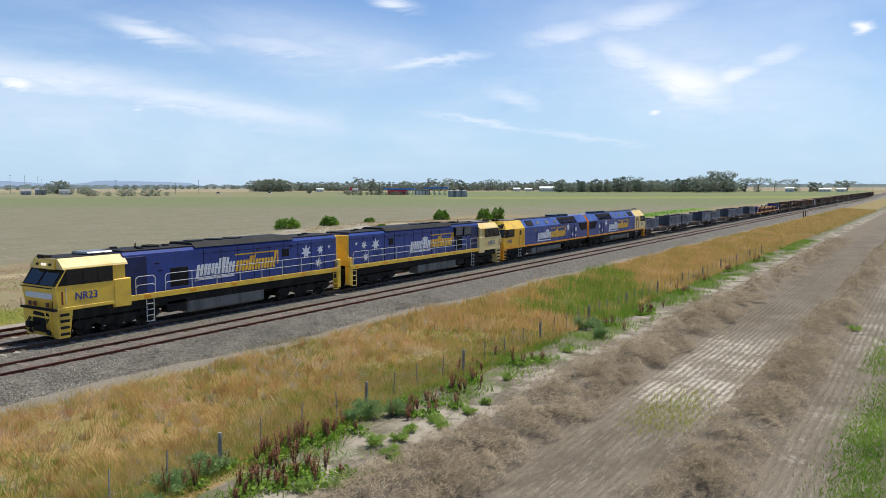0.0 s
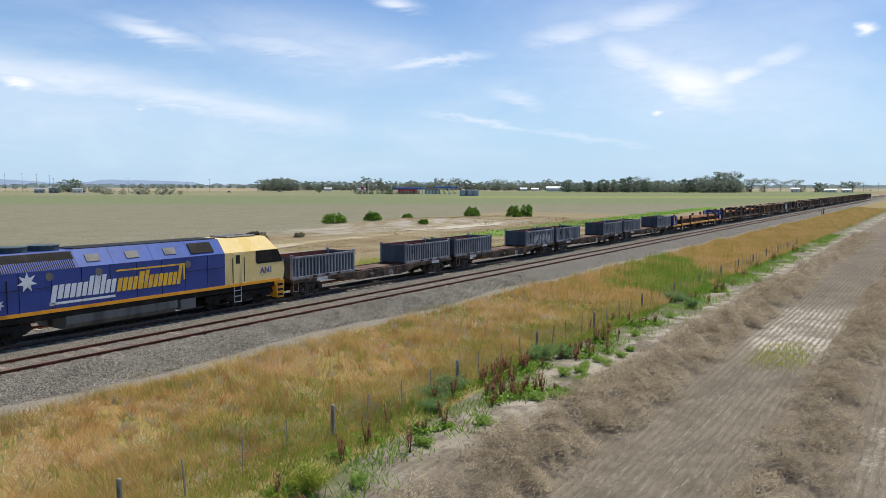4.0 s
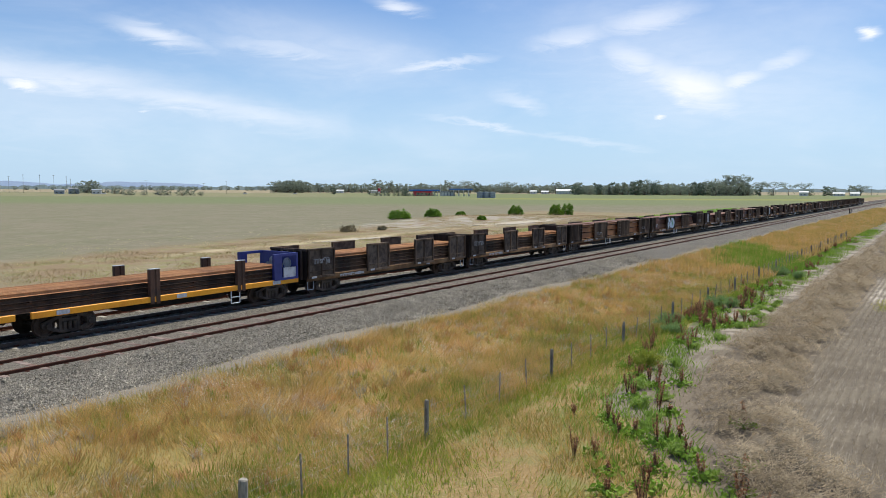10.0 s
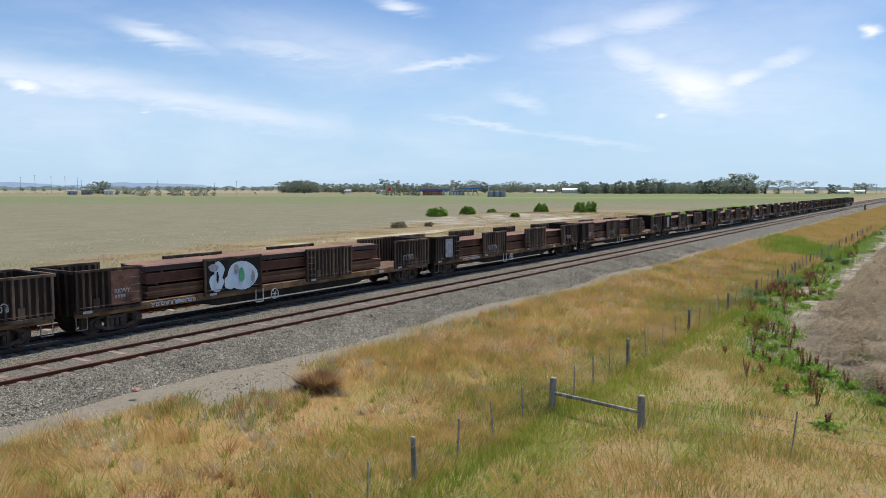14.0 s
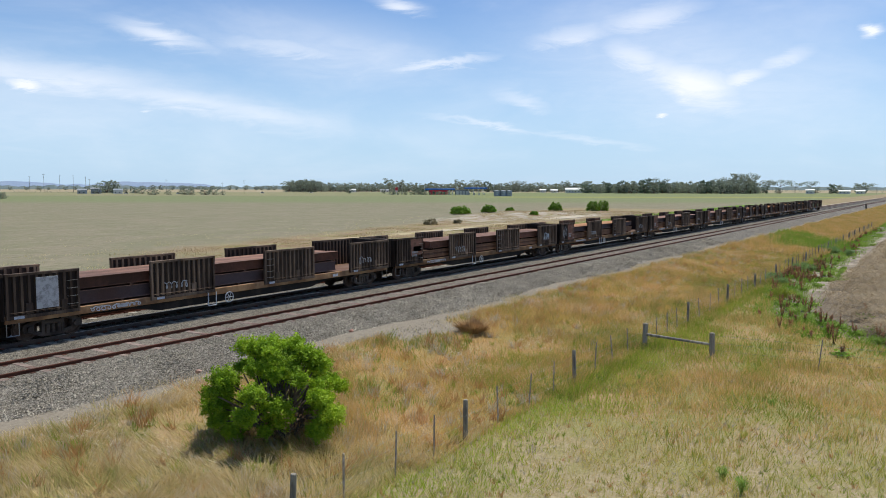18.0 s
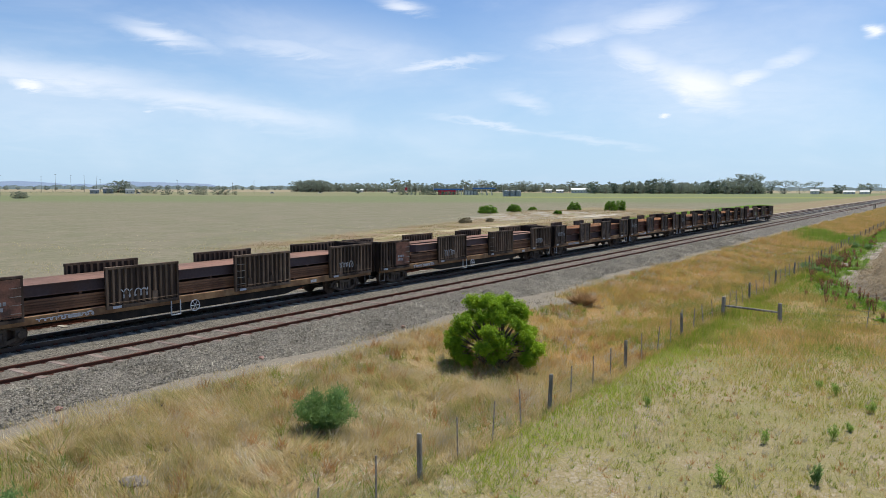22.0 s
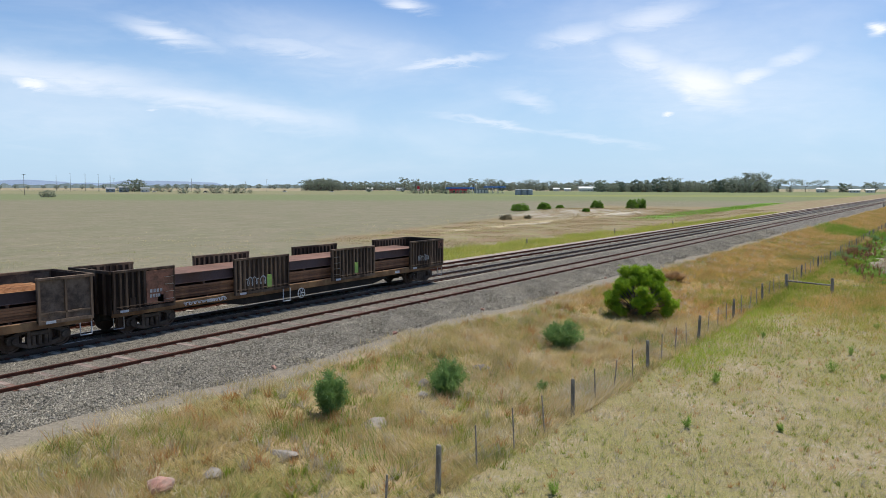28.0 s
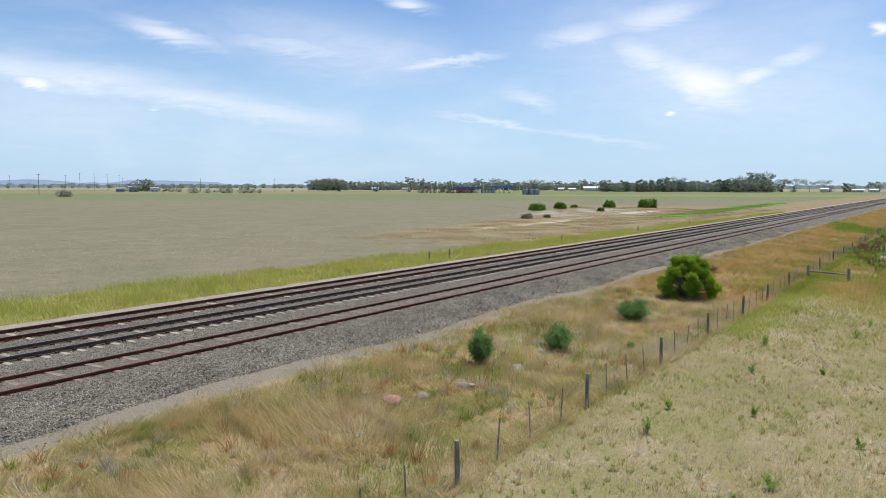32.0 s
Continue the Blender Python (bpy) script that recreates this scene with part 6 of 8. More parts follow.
for k in list(range(12, 21)) + [25]:
    L = lead(k)
    w = ride(open_wagon(L, RIB_SPANS(L), True, "dark brown ribbed open wagon loaded with rusty steel"), JOINTS[k])
    scrawl(w, 7.0, 8.3, 1.3, 1.75, k)
    scrawl(w, 3.6, 5.9, 0.86, 1.04, k + 20, TAG)
    scrawl(w, L - 3.2, L - 2.0, 1.35, 1.8, k + 60)
    ride(beam_load(3.4 if k in (13, 17, 20) else 0.9, L - (4.4 if k in (13, 15, 16, 18) else 0.9), 3 if k in (12, 13, 15) else 2, k * 3), JOINTS[k])
    if k == 13:
        painted(w, 6.5, 9.65, 1.12, 2.5, BLACK, "panel", "dark painted gate under the spray paint")
        def blob(cx, cz, rx, rz, wob, paint, lift):
            """A rounded sprayed shape, a little uneven."""
            ring = [(cx + rx * (1 + wob * math.sin(3 * a + cx)) * math.cos(a), cz + rz * (1 + wob * math.cos(2 * a + cz)) * math.sin(a)) for a in np.arange(0, 6.28, 0.26)]
            part("spray_paint", Geo().prism(ring, "y", -1.486 - 0.004 * lift, -1.482 - 0.004 * lift), paint, w, "big rounded pale blue, white and green sprayed shape")

        for j, (cx, cz, rx, rz, wob, paint) in enumerate((
                (7.0, 1.5, 0.4, 0.4, 0.1, GRAFBLUE), (7.15, 2.05, 0.3, 0.4, 0.12, GRAFBLUE), (6.85, 2.2, 0.28, 0.16, 0.1, GRAFWHITE), (8.5, 1.72, 0.92, 0.66, 0.05, GRAFBLUE), (7.75, 1.45, 0.34, 0.3, 0.12, GRAFBLUE),
                (8.15, 2.05, 0.16, 0.2, 0.1, GRAFWHITE), (8.45, 1.75, 0.17, 0.34, 0.04, GRAFGREEN), (9.15, 1.6, 0.1, 0.3, 0.1, GRAFWHITE), (7.05, 1.75, 0.06, 0.25, 0.1, BLACK))):
            blob(cx, cz, rx, rz, wob, paint, j)
    if k in (13, 15, 17, 18, 19, 20, 25):
        painted(w, 1.85, 3.1, 1.15 if k != 17 else 1.5, 2.5, RUSTPANEL, "patch_panel", "faded rust-red plate on the end gate")
        for row_z, wide in ((1.62, 0.62), (1.42, 0.5)) if k != 13 else ((1.42, 0.5),):
            for i in range(4):
                part("code_bar", Geo().box(2.0 + i * wide / 4, 2.0 + i * wide / 4 + wide * 0.17, -1.492, -1.484, row_z, row_z + 0.13), GRAFWHITE, w)
    if k == 13:
        lettering("RKWY", 0.24, GRAFWHITE, w, pose(1.98, -1.487, 1.62), "wagon_code", 0.004)
    if k == 18:
        scrawl(w, 0.8, 1.75, 1.2, 2.4, 218)
    if k == 17:
        painted(w, 2.1, 3.0, 1.72, 2.05, GRAFWHITE, "paint_patch", "white smear over the red plate")
        scrawl(w, L - 2.9, L - 1.9, 1.35, 2.1, 317, GRAFBLUE)
    if k == 25:
        for x, z0, z1 in ((2.35, 1.2, 1.5), (8.3, 1.15, 1.75), (14.6, 1.25, 1.8)):
            painted(w, x, x + 0.28, z0, z1, GRAFLIME, "paint_patch", "lime green sprayed patch")
    if k in (14, 16):
        painted(w, 1.5, 2.35, 1.25, 2.42, GRAFWHITE, "sign_panel", "faded white code board, unreadable")
    if k == 25:
        painted(w, L - 1.0, L - 0.5, 2.05, 2.5, RUSTPANEL, "end_marker", "rust-red marker board with a dark cross")
        part("marker_cross", Geo().path([(L - 0.9, -1.49, 2.12), (L - 0.6, -1.49, 2.42)], 0.02).path([(L - 0.9, -1.49, 2.42), (L - 0.6, -1.49, 2.12)], 0.02), BLACK, w)


# ---- grass, straw, weeds ----
def lattice(seed):
    """Smooth noise on a plane, about 0 to 1."""
    table = np.random.default_rng(seed).random((256, 256))

    def at(x, y, size):
        u, v = np.asarray(x) / size, np.asarray(y) / size
        i, j = np.floor(u).astype(int), np.floor(v).astype(int)
        f, g = u - i, v - j
        f, g = f * f * (3 - 2 * f), g * g * (3 - 2 * g)
        a, b, c, d = (table[(i + p) % 256, (j + q) % 256] for p, q in ((0, 0), (1, 0), (0, 1), (1, 1)))
        return (a * (1 - f) + b * f) * (1 - g) + (c * (1 - f) + d * f) * g

    return at


clumpy = lattice(11)


def scatter(n, x0, x1, y0, y1, keep, seed):
    g = np.random.default_rng(seed)
    x, y = g.uniform(x0, x1, n), g.uniform(y0, y1, n)
    ok = g.random(n) < keep(x, y)
    return x[ok], y[ok], g


def blades(name, x, y, h, w, lean, material, g, z=None, label="", wind=(-0.15, -0.1), swirl=0.0):
    """One thin leaf for each point, as a single piece of many."""
    n = len(x)
    z = ground_z(x, y) - 0.02 if z is None else z
    turn, bend = g.uniform(0, 2 * np.pi, n), g.uniform(0, 2 * np.pi, n)
    px, py = np.cos(turn) * w / 2, np.sin(turn) * w / 2
    bend = np.where(g.random(n) < swirl, 12.6 * clumpy(x, y, 1.7) + g.normal(0, 0.5, n), bend)
    out = (0.25 + 0.75 * g.random(n)) * lean * (0.4 + 1.2 * clumpy(x + 70, y + 20, 1.1))
    tx, ty = x + (np.cos(bend) * out + wind[0]) * h, y + (np.sin(bend) * out + wind[1]) * h
    verts = np.empty((n, 3, 3))
    verts[:, 0] = np.stack([x - px, y - py, z], 1)
    verts[:, 1] = np.stack([x + px, y + py, z], 1)
    verts[:, 2] = np.stack([tx, ty, z + h], 1)
    ob = from_arrays(name, verts.reshape(-1, 3), np.arange(3 * n).reshape(-1, 3), material)
    return tagged(ob, label, "grass", kind="stuff")


DRY = leafy("dry_grass", [(0.26, 0.28, 0.065), (0.42, 0.36, 0.115), (0.61, 0.405, 0.135), (0.66, 0.455, 0.2), (0.72, 0.585, 0.42)], 0.75, 0.4)
PALE = leafy("pale_grass", [(0.23, 0.28, 0.07), (0.42, 0.38, 0.14), (0.60, 0.46, 0.22), (0.64, 0.54, 0.34), (0.72, 0.65, 0.52)], 0.75, 0.4)
ROUGH = leafy("rough_grass", [(0.20, 0.2, 0.08), (0.32, 0.25, 0.12), (0.42, 0.31, 0.17), (0.52, 0.43, 0.28)], 0.75, 0.4)
LUSH = leafy("green_grass", [(0.12, 0.23, 0.03), (0.22, 0.36, 0.045), (0.34, 0.45, 0.08)], 0.7, 0.4)
LANE = leafy("lane_grass", [(0.30, 0.38, 0.07), (0.46, 0.46, 0.10), (0.58, 0.48, 0.2)], 0.75, 0.4)
LAWN = leafy("paddock_grass", [(0.25, 0.34, 0.045), (0.39, 0.41, 0.075), (0.55, 0.45, 0.14), (0.60, 0.40, 0.2)], 0.75, 0.4)
THIN = leafy("thin_pasture", [(0.34, 0.40, 0.10), (0.54, 0.50, 0.21), (0.68, 0.56, 0.33), (0.74, 0.62, 0.46)], 0.75, 0.4)
LIME = leafy("lime_grass", [(0.26, 0.38, 0.04), (0.38, 0.47, 0.06), (0.48, 0.5, 0.1)], 0.75, 0.4)
OLIVE = leafy("olive_grass", [(0.16, 0.24, 0.03), (0.28, 0.34, 0.05), (0.43, 0.42, 0.09)], 0.75, 0.4)
STRAW = leafy("straw", [(0.22, 0.172, 0.11), (0.36, 0.287, 0.185), (0.55, 0.455, 0.315)], 0.8, 0.3)
STALK = leafy("stubble_stalks", [(0.26, 0.21, 0.15), (0.37, 0.305, 0.22), (0.5, 0.425, 0.32)], 0.85, 0.45)


def clear(x, y):
    """1 on the bare gravel track and apron."""
    edge = -9.7 + 0.9 * (clumpy(x, y, 3.0) - 0.5)
    apron = (np.abs(x + 18.7) < 2.9 + 1.8 * (clumpy(x, y, 2.0) - 0.5)) & (y > -11.2 + 1.4 * (clumpy(x + 50, y, 2.5) - 0.5))
    return ((y > edge) | apron).astype(float)


def windrow_y(x):
    return -24.7 - 0.0125 * np.maximum(0, 10 - np.asarray(x)) ** 2


def verge_keep(side):
    def keep(x, y):
        c = 0.35 + 0.65 * sstep(clumpy(x, y, 1.3), 0.25, 0.6)
        west = sstep(x + 8 * (clumpy(x, y, 6.0) - 0.5), -24, -34)
        return (1 - clear(x, y)) * c * (west if side else 1 - west)
    return keep


x, y, g = scatter(270000, -40, 36, -18.9, -9.0, verge_keep(0), 21)
tall = 0.55 + 0.9 * clumpy(x, y, 2.2)
blades("dry_grass", x, y, g.uniform(0.15, 0.5, len(x)) * tall, g.uniform(0.012, 0.026, len(x)), 1.1, DRY, g, label="tall rust-orange and straw seeding grass on the railway verge", swirl=0.7)
x, y, g = scatter(30000, 145, 290, -19.6, -8.8, verge_keep(0), 49)
blades("dry_grass", x, y, g.uniform(0.3, 0.7, len(x)), g.uniform(0.1, 0.22, len(x)), 0.6, DRY, g, label="orange-brown grass dwindling along the line")
x, y, g = scatter(130000, 36, 150, -19.2, -8.6, verge_keep(0), 22)
tall = 0.7 + 0.7 * clumpy(x, y, 2.2)
blades("dry_grass", x, y, g.uniform(0.25, 0.65, len(x)) * tall, g.uniform(0.03, 0.07, len(x)), 0.8, DRY, g, label="orange-brown grass along the line farther off", swirl=0.4)
x, y, g = scatter(330000, -82, -22, -18.9, -9.0, verge_keep(1), 23)
tall = 0.4 + 1.0 * clumpy(x, y, 2.4)
blades("pale_grass", x, y, g.uniform(0.14, 0.5, len(x)) * tall, g.uniform(0.012, 0.028, len(x)), 1.3, PALE, g, label="matted straw-coloured grass with green through it", swirl=0.8)
x, y, g = scatter(60000, -80, 40, -18.9, -10.2, lambda x, y: (1 - clear(x, y)) * sstep(clumpy(x + 31, y + 7, 3.5), 0.55, 0.8) * 0.9, 24)
blades("green_grass", x, y, g.uniform(0.15, 0.4, len(x)), g.uniform(0.015, 0.03, len(x)), 0.6, LUSH, g, label="green grass growing through the dry verge")
x, y, g = scatter(26000, 34, 76, -20.5, -8.6, lambda x, y: 0.95 * sstep(1 - np.hypot((x - 54.5) / 13, (y + 15.6 + (x - 54.5) * -0.2) / 4.2) + 1.5 * (clumpy(x, y, 2.6) - 0.5), 0.05, 0.55), 25)
blades("reeds", x, y, g.uniform(0.5, 1.1, len(x)), g.uniform(0.03, 0.06, len(x)), 0.25, LUSH, g, label="tall bright green reeds in the drain")


def field_edge(x):
    """Where the grass ends and the bare stubble begins, as y for each x."""
    return np.interp(x, [-40, -26, -15, -10.4, -7.3, -1.3, 8, 20, 130], [-60, -45, -33, -27.9, -25, -21.3, -20.4, -19.6, -19.4])


in_lawn = lambda x, y: (y > field_edge(x) + 1.2 * (clumpy(x, y, 1.5) - 0.5)).astype(float)
corner = lambda x, y: in_lawn(x, y) * sstep(x + 5 * (clumpy(x, y, 3.0) - 0.5) + 0.6 * (y + 20), -31, -22)
x, y, g = scatter(185000, -32, 22, -34, -18.6, lambda x, y: corner(x, y) * (0.3 + 0.7 * sstep(clumpy(x, y, 1.2), 0.2, 0.6)), 36)
green = g.random(len(x)) < 0.12 + 0.1 * sstep(x, -16, -2) + 0.5 * sstep(clumpy(x + 13, y, 2.8), 0.4, 0.7)
high = g.uniform(0.12, 0.42, len(x)) * (0.5 + clumpy(x, y, 1.8))
blades("corner_grass", x[~green], y[~green], high[~green], 0.022, 0.95, DRY, g, label="orange seeding grass in the fence corner", swirl=0.5)
blades("corner_grass", x[green], y[green], high[green], 0.022, 0.8, OLIVE, g, label="yellow-green grass in the fence corner", swirl=0.4)
x, y, g = scatter(350000, -84, -8, -40, -18.75, lambda x, y: in_lawn(x, y) * (1 - 0.9 * corner(x, y)) * (0.25 + 0.75 * sstep(0.6 * clumpy(x, y, 0.55) + 0.4 * clumpy(x, y, 1.9), 0.3, 0.68)), 27)
high = g.uniform(0.06, 0.24, len(x)) * (0.5 + 1.1 * clumpy(x, y, 1.1)) * (1 + 0.5 * sstep(x, -34, -18))
wide = g.uniform(0.012, 0.026, len(x))
thin = sstep(x + 14 * (clumpy(x, y, 3.0) - 0.5), -32, -46) > g.random(len(x))
blades("paddock_grass", x[~thin], y[~thin], high[~thin], wide[~thin], 0.9, LAWN, g, label="short yellow-green pasture grass")
blades("thin_pasture", x[thin], y[thin], high[thin], wide[thin], 0.9, THIN, g, label="thin drying pasture, tan with a little green")
x, y, g = scatter(160000, -16, 130, -31, -16.2, lambda x, y: sstep(field_edge(x) - y, -2.4 - 1.0 * sstep(x, 0, 10), -0.2) * sstep(field_edge(x) - y, 2.8, 1.2) * sstep(clumpy(x, y, 1.4) + 0.22 * sstep(x, 16, 4), 0.32, 0.62), 26)
blades("green_weeds", x, y, g.uniform(0.1, 0.4, len(x)), g.uniform(0.025, 0.055, len(x)), 0.9, LUSH, g, label="low green weeds along the edge of the stubble")
x, y, g = scatter(75000, -24, 40, -19.6, -14.2, lambda x, y: sstep(y + 3 * (clumpy(x, y, 2.5) - 0.5), -14.6, -17.0) * 0.9, 37)
blades("green_grass", x, y, g.uniform(0.15, 0.4, len(x)), g.uniform(0.015, 0.03, len(x)), 0.8, OLIVE, g, label="olive grass along the fence", swirl=0.5)
x, y, g = scatter(210000, -86, 130, 7.9, 22, lambda x, y: sstep(y + 0.05 * x + 5 * (clumpy(x, y, 4) - 0.5), 17.5, 13.5) * (0.3 + 0.7 * clumpy(x, y, 1.5)), 28)
blades("lane_grass", x, y, g.uniform(0.2, 0.6, len(x)) * (0.5 + clumpy(x, y, 2.0)), g.uniform(0.025, 0.045, len(x)), 0.9, LANE, g, label="yellow-green grass beyond the tracks", swirl=0.4)
x, y, g = scatter(150000, -6, 170, 16, 72, lambda x, y: sstep(y - 0.2 * x, 43, 36) * sstep(x + 6 * (clumpy(x, y, 5.0) - 0.5), -6, 6) * sstep(clumpy(x, y, 3.5), 0.3, 0.6), 29)
blades("rough_grass", x, y, g.uniform(0.08, 0.3, len(x)), g.uniform(0.03, 0.07, len(x)), 1.8, ROUGH, g, label="brown rough grass round the dam", swirl=0.4)
x, y, g = scatter(17000, 84, 290, 20, 44, lambda x, y: sstep(1 - np.hypot((x - 180) / 100, (y - 24 - 0.045 * x) / 6) + 0.7 * (clumpy(x, y, 4.0) - 0.5), 0.0, 0.4), 77)
blades("green_grass", x, y, g.uniform(0.2, 0.45, len(x)), g.uniform(0.08, 0.16, len(x)), 0.5, LUSH, g, label="bright green grass in a damp hollow beyond the tracks")
x, y, g = scatter(30000, -42, -8, -22.5, -18.8, lambda x, y: sstep(y + 1.6 * (clumpy(x, y, 2.4) - 0.5), -21.8, -19.6) * (0.35 + 0.65 * clumpy(x, y, 1.3)), 79)
blades("fence_grass", x, y, g.uniform(0.1, 0.32, len(x)), g.uniform(0.014, 0.026, len(x)), 0.8, LIME, g, label="bright yellow-green grass along the paddock side of the fence")
# sparse tufts along the edge of the ballast and over the far paddock
x, y, g = scatter(110000, -84, 60, -11.0, -8.0, lambda x, y: sstep(clumpy(x, y, 0.9), 0.3, 0.75) * sstep(y + 1.6 * (clumpy(x, y, 4.0) - 0.5), -7.9, -9.8) * (1 - 0.9 * (np.abs(x + 18.7) < 3)), 34)
blades("edge_tufts", x, y, g.uniform(0.05, 0.28, len(x)), g.uniform(0.012, 0.025, len(x)), 0.9, PALE, g, label="thin dry tufts at the foot of the ballast")
x, y, g = scatter(70000, -84, 110, 15, 75, lambda x, y: sstep(clumpy(x, y, 2.2), 0.5, 0.8) * sstep(y, 80, 30), 35)
blades("paddock_tufts", x, y, g.uniform(0.06, 0.22, len(x)), g.uniform(0.03, 0.07, len(x)), 1.0, THIN, g, label="low tufts over the far stubble paddock")


x, y, g = scatter(26000, -60, 60, 14, 40, lambda x, y: sstep(clumpy(x + 5, y * 1.6, 6.0), 0.62, 0.85) * sstep(y - 0.12 * x, 32, 22), 78)
blades("green_weeds", x, y, g.uniform(0.06, 0.2, len(x)), g.uniform(0.03, 0.06, len(x)), 1.0, OLIVE, g, label="low green weed patches in the stubble beyond the line")


def tussocks(name, many, x0, x1, y0, y1, keep, h, each, material, seed, label):
    """Separate tufts: blades that spread from a common foot."""
    cx, cy, g = scatter(many, x0, x1, y0, y1, keep, seed)
    n = len(cx) * each
    k = np.repeat(np.arange(len(cx)), each)
    size = (h * g.uniform(0.45, 1.2, len(cx)))[k]
    x, y = cx[k] + g.normal(0, 0.16, n) * size, cy[k] + g.normal(0, 0.16, n) * size
    blades(name, x, y, size * g.uniform(0.5, 1.1, n), 0.012 + 0.03 * size, 0.9, material, g, label=label, wind=(-0.05, -0.05))


RUSTY = leafy("rusty_grass", [(0.34, 0.19, 0.07), (0.5, 0.28, 0.11), (0.62, 0.38, 0.2)], 0.75, 0.4)
GREY = leafy("bleached_grass", [(0.36, 0.32, 0.22), (0.52, 0.46, 0.34), (0.68, 0.62, 0.5)], 0.75, 0.4)
pasture = lambda x, y: in_lawn(x, y) * (1 - 0.85 * corner(x, y)) * (0.3 + 0.7 * clumpy(x, y, 2.0))
tussocks("pasture_tufts", 5200, -82, -12, -37, -18.8, pasture, 0.2, 13, OLIVE, 41, "small olive tufts dotted over the pasture")
tussocks("pasture_tufts", 4200, -82, -12, -37, -18.8, pasture, 0.19, 13, GREY, 42, "bleached tufts dotted over the pasture")
tussocks("pasture_tufts", 2200, -82, -12, -37, -18.8, pasture, 0.2, 13, RUSTY, 43, "reddish seeding tufts dotted over the pasture")
rough = lambda x, y: (1 - clear(x, y)) * (0.3 + 0.7 * clumpy(x + 40, y, 2.5))
tussocks("verge_tussocks", 1500, -82, 40, -18.7, -9.6, rough, 0.5, 26, RUSTY, 44, "rust-red tussocks standing in the verge")
tussocks("verge_tussocks", 1500, -82, 40, -18.7, -9.6, rough, 0.42, 26, GREY, 45, "bleached matted tussocks in the verge")
tussocks("verge_tussocks", 1300, -82, 40, -18.7, -9.6, rough, 0.42, 24, OLIVE, 46, "dark olive tussocks in the verge")
# stubble in drilled rows, a stalk every few centimetres
g = np.random.default_rng(30)
n = 200000
row = np.round(g.uniform(-44, -22.4, n) / 0.3) * 0.3
y, x = row + g.normal(0, 0.04, n), g.uniform(-14, 120, n)
ok = (y < field_edge(x) - 2.2) & (np.abs(y - windrow_y(x)) > 1.3) & (np.abs(y + 31.5) > 0.9) & (g.random(n) < 0.35 + 0.65 * clumpy(x, y, 1.2))
x, y = x[ok], y[ok]
blades("stubble", x, y, g.uniform(0.05, 0.16, len(x)), g.uniform(0.01, 0.024, len(x)), 0.6, STALK, g, label="cut stubble in straight rows")
x, y, g = scatter(36000, 12, 50, -39, -33.6, lambda x, y: sstep(clumpy(x + 3, y, 3.2), 0.3, 0.62) * sstep(y, -33.8, -34.8), 47)
x, y = np.concatenate([x, g.normal(28, 5.0, 9000)]), np.concatenate([y, g.normal(-35.4, 0.5, 9000)])
blades("crop_regrowth", x, y, g.uniform(0.05, 0.16, len(x)), g.uniform(0.03, 0.06, len(x)), 1.0, LUSH, g, label="green regrowth in the stubble rows")
x, y, g = scatter(5000, 24, 34, -30.6, -26.4, lambda x, y: sstep(1 - np.hypot((x - 29) / 4.5, (y + 28.6) / 1.9), 0.0, 0.7), 48)
blades("crop_regrowth", x, y, g.uniform(0.06, 0.2, len(x)), g.uniform(0.03, 0.05, len(x)), 1.0, LANE, g, label="yellow-green volunteer plants in the stubble")
# straw raked into windrows
g = np.random.default_rng(31)
many = 1250
cx = np.concatenate([g.uniform(-13, 60, 900), g.uniform(60, 130, 350)])
first = g.random(many) < 0.62
cy = np.where(first, windrow_y(cx) + g.uniform(-1.5, 1.5, many), -31.55 + g.uniform(-1.0, 1.0, many))
big = g.uniform(0.35, 0.8, many)
n = 220000
k = g.integers(0, many, n)
a, rr = g.uniform(0, 2 * np.pi, n), np.sqrt(g.random(n))
x, y = cx[k] + np.cos(a) * rr * big[k], cy[k] + np.sin(a) * rr * big[k]
z = ground_z(x, y) + np.sqrt(1 - rr ** 2) * big[k] * 0.95
turn, dip, long_ = a + np.pi / 2 + g.normal(0, 0.9, n), g.normal(0, 0.5, n), g.uniform(0.08, 0.28, n)
wide = g.uniform(0.006, 0.013, n)
ex, ey, ez = np.cos(turn) * long_, np.sin(turn) * long_, np.abs(dip) * long_
verts = np.empty((n, 3, 3))
verts[:, 0] = np.stack([x - np.sin(turn) * wide, y + np.cos(turn) * wide, z + wide], 1)
verts[:, 1] = np.stack([x + np.sin(turn) * wide, y - np.cos(turn) * wide, z], 1)
verts[:, 2] = np.stack([x + ex, y + ey, z + ez], 1)
tagged(from_arrays("straw_windrow", verts.reshape(-1, 3), np.arange(3 * n).reshape(-1, 3), STRAW), "grey-brown straw raked into long windrows", "straw", kind="stuff")
# loose straw and dead stems over the verge
g = np.random.default_rng(32)
n = 60000
x, y = g.uniform(-82, 40, n), g.uniform(-18.4, -9.8, n)
ok = (clear(x, y) < 0.5) & (clumpy(x + 9, y + 3, 2.0) > 0.5 + 0.15 * sstep(x, -36, -20))
x, y = x[ok], y[ok]
n = len(x)
turn, long_, wide = g.uniform(0, 2 * np.pi, n), g.uniform(0.15, 0.5, n), g.uniform(0.004, 0.009, n)
z = ground_z(x, y) + g.uniform(0.04, 0.22, n)
verts = np.empty((n, 3, 3))
verts[:, 0] = np.stack([x - np.sin(turn) * wide, y + np.cos(turn) * wide, z], 1)
verts[:, 1] = np.stack([x + np.sin(turn) * wide, y - np.cos(turn) * wide, z], 1)
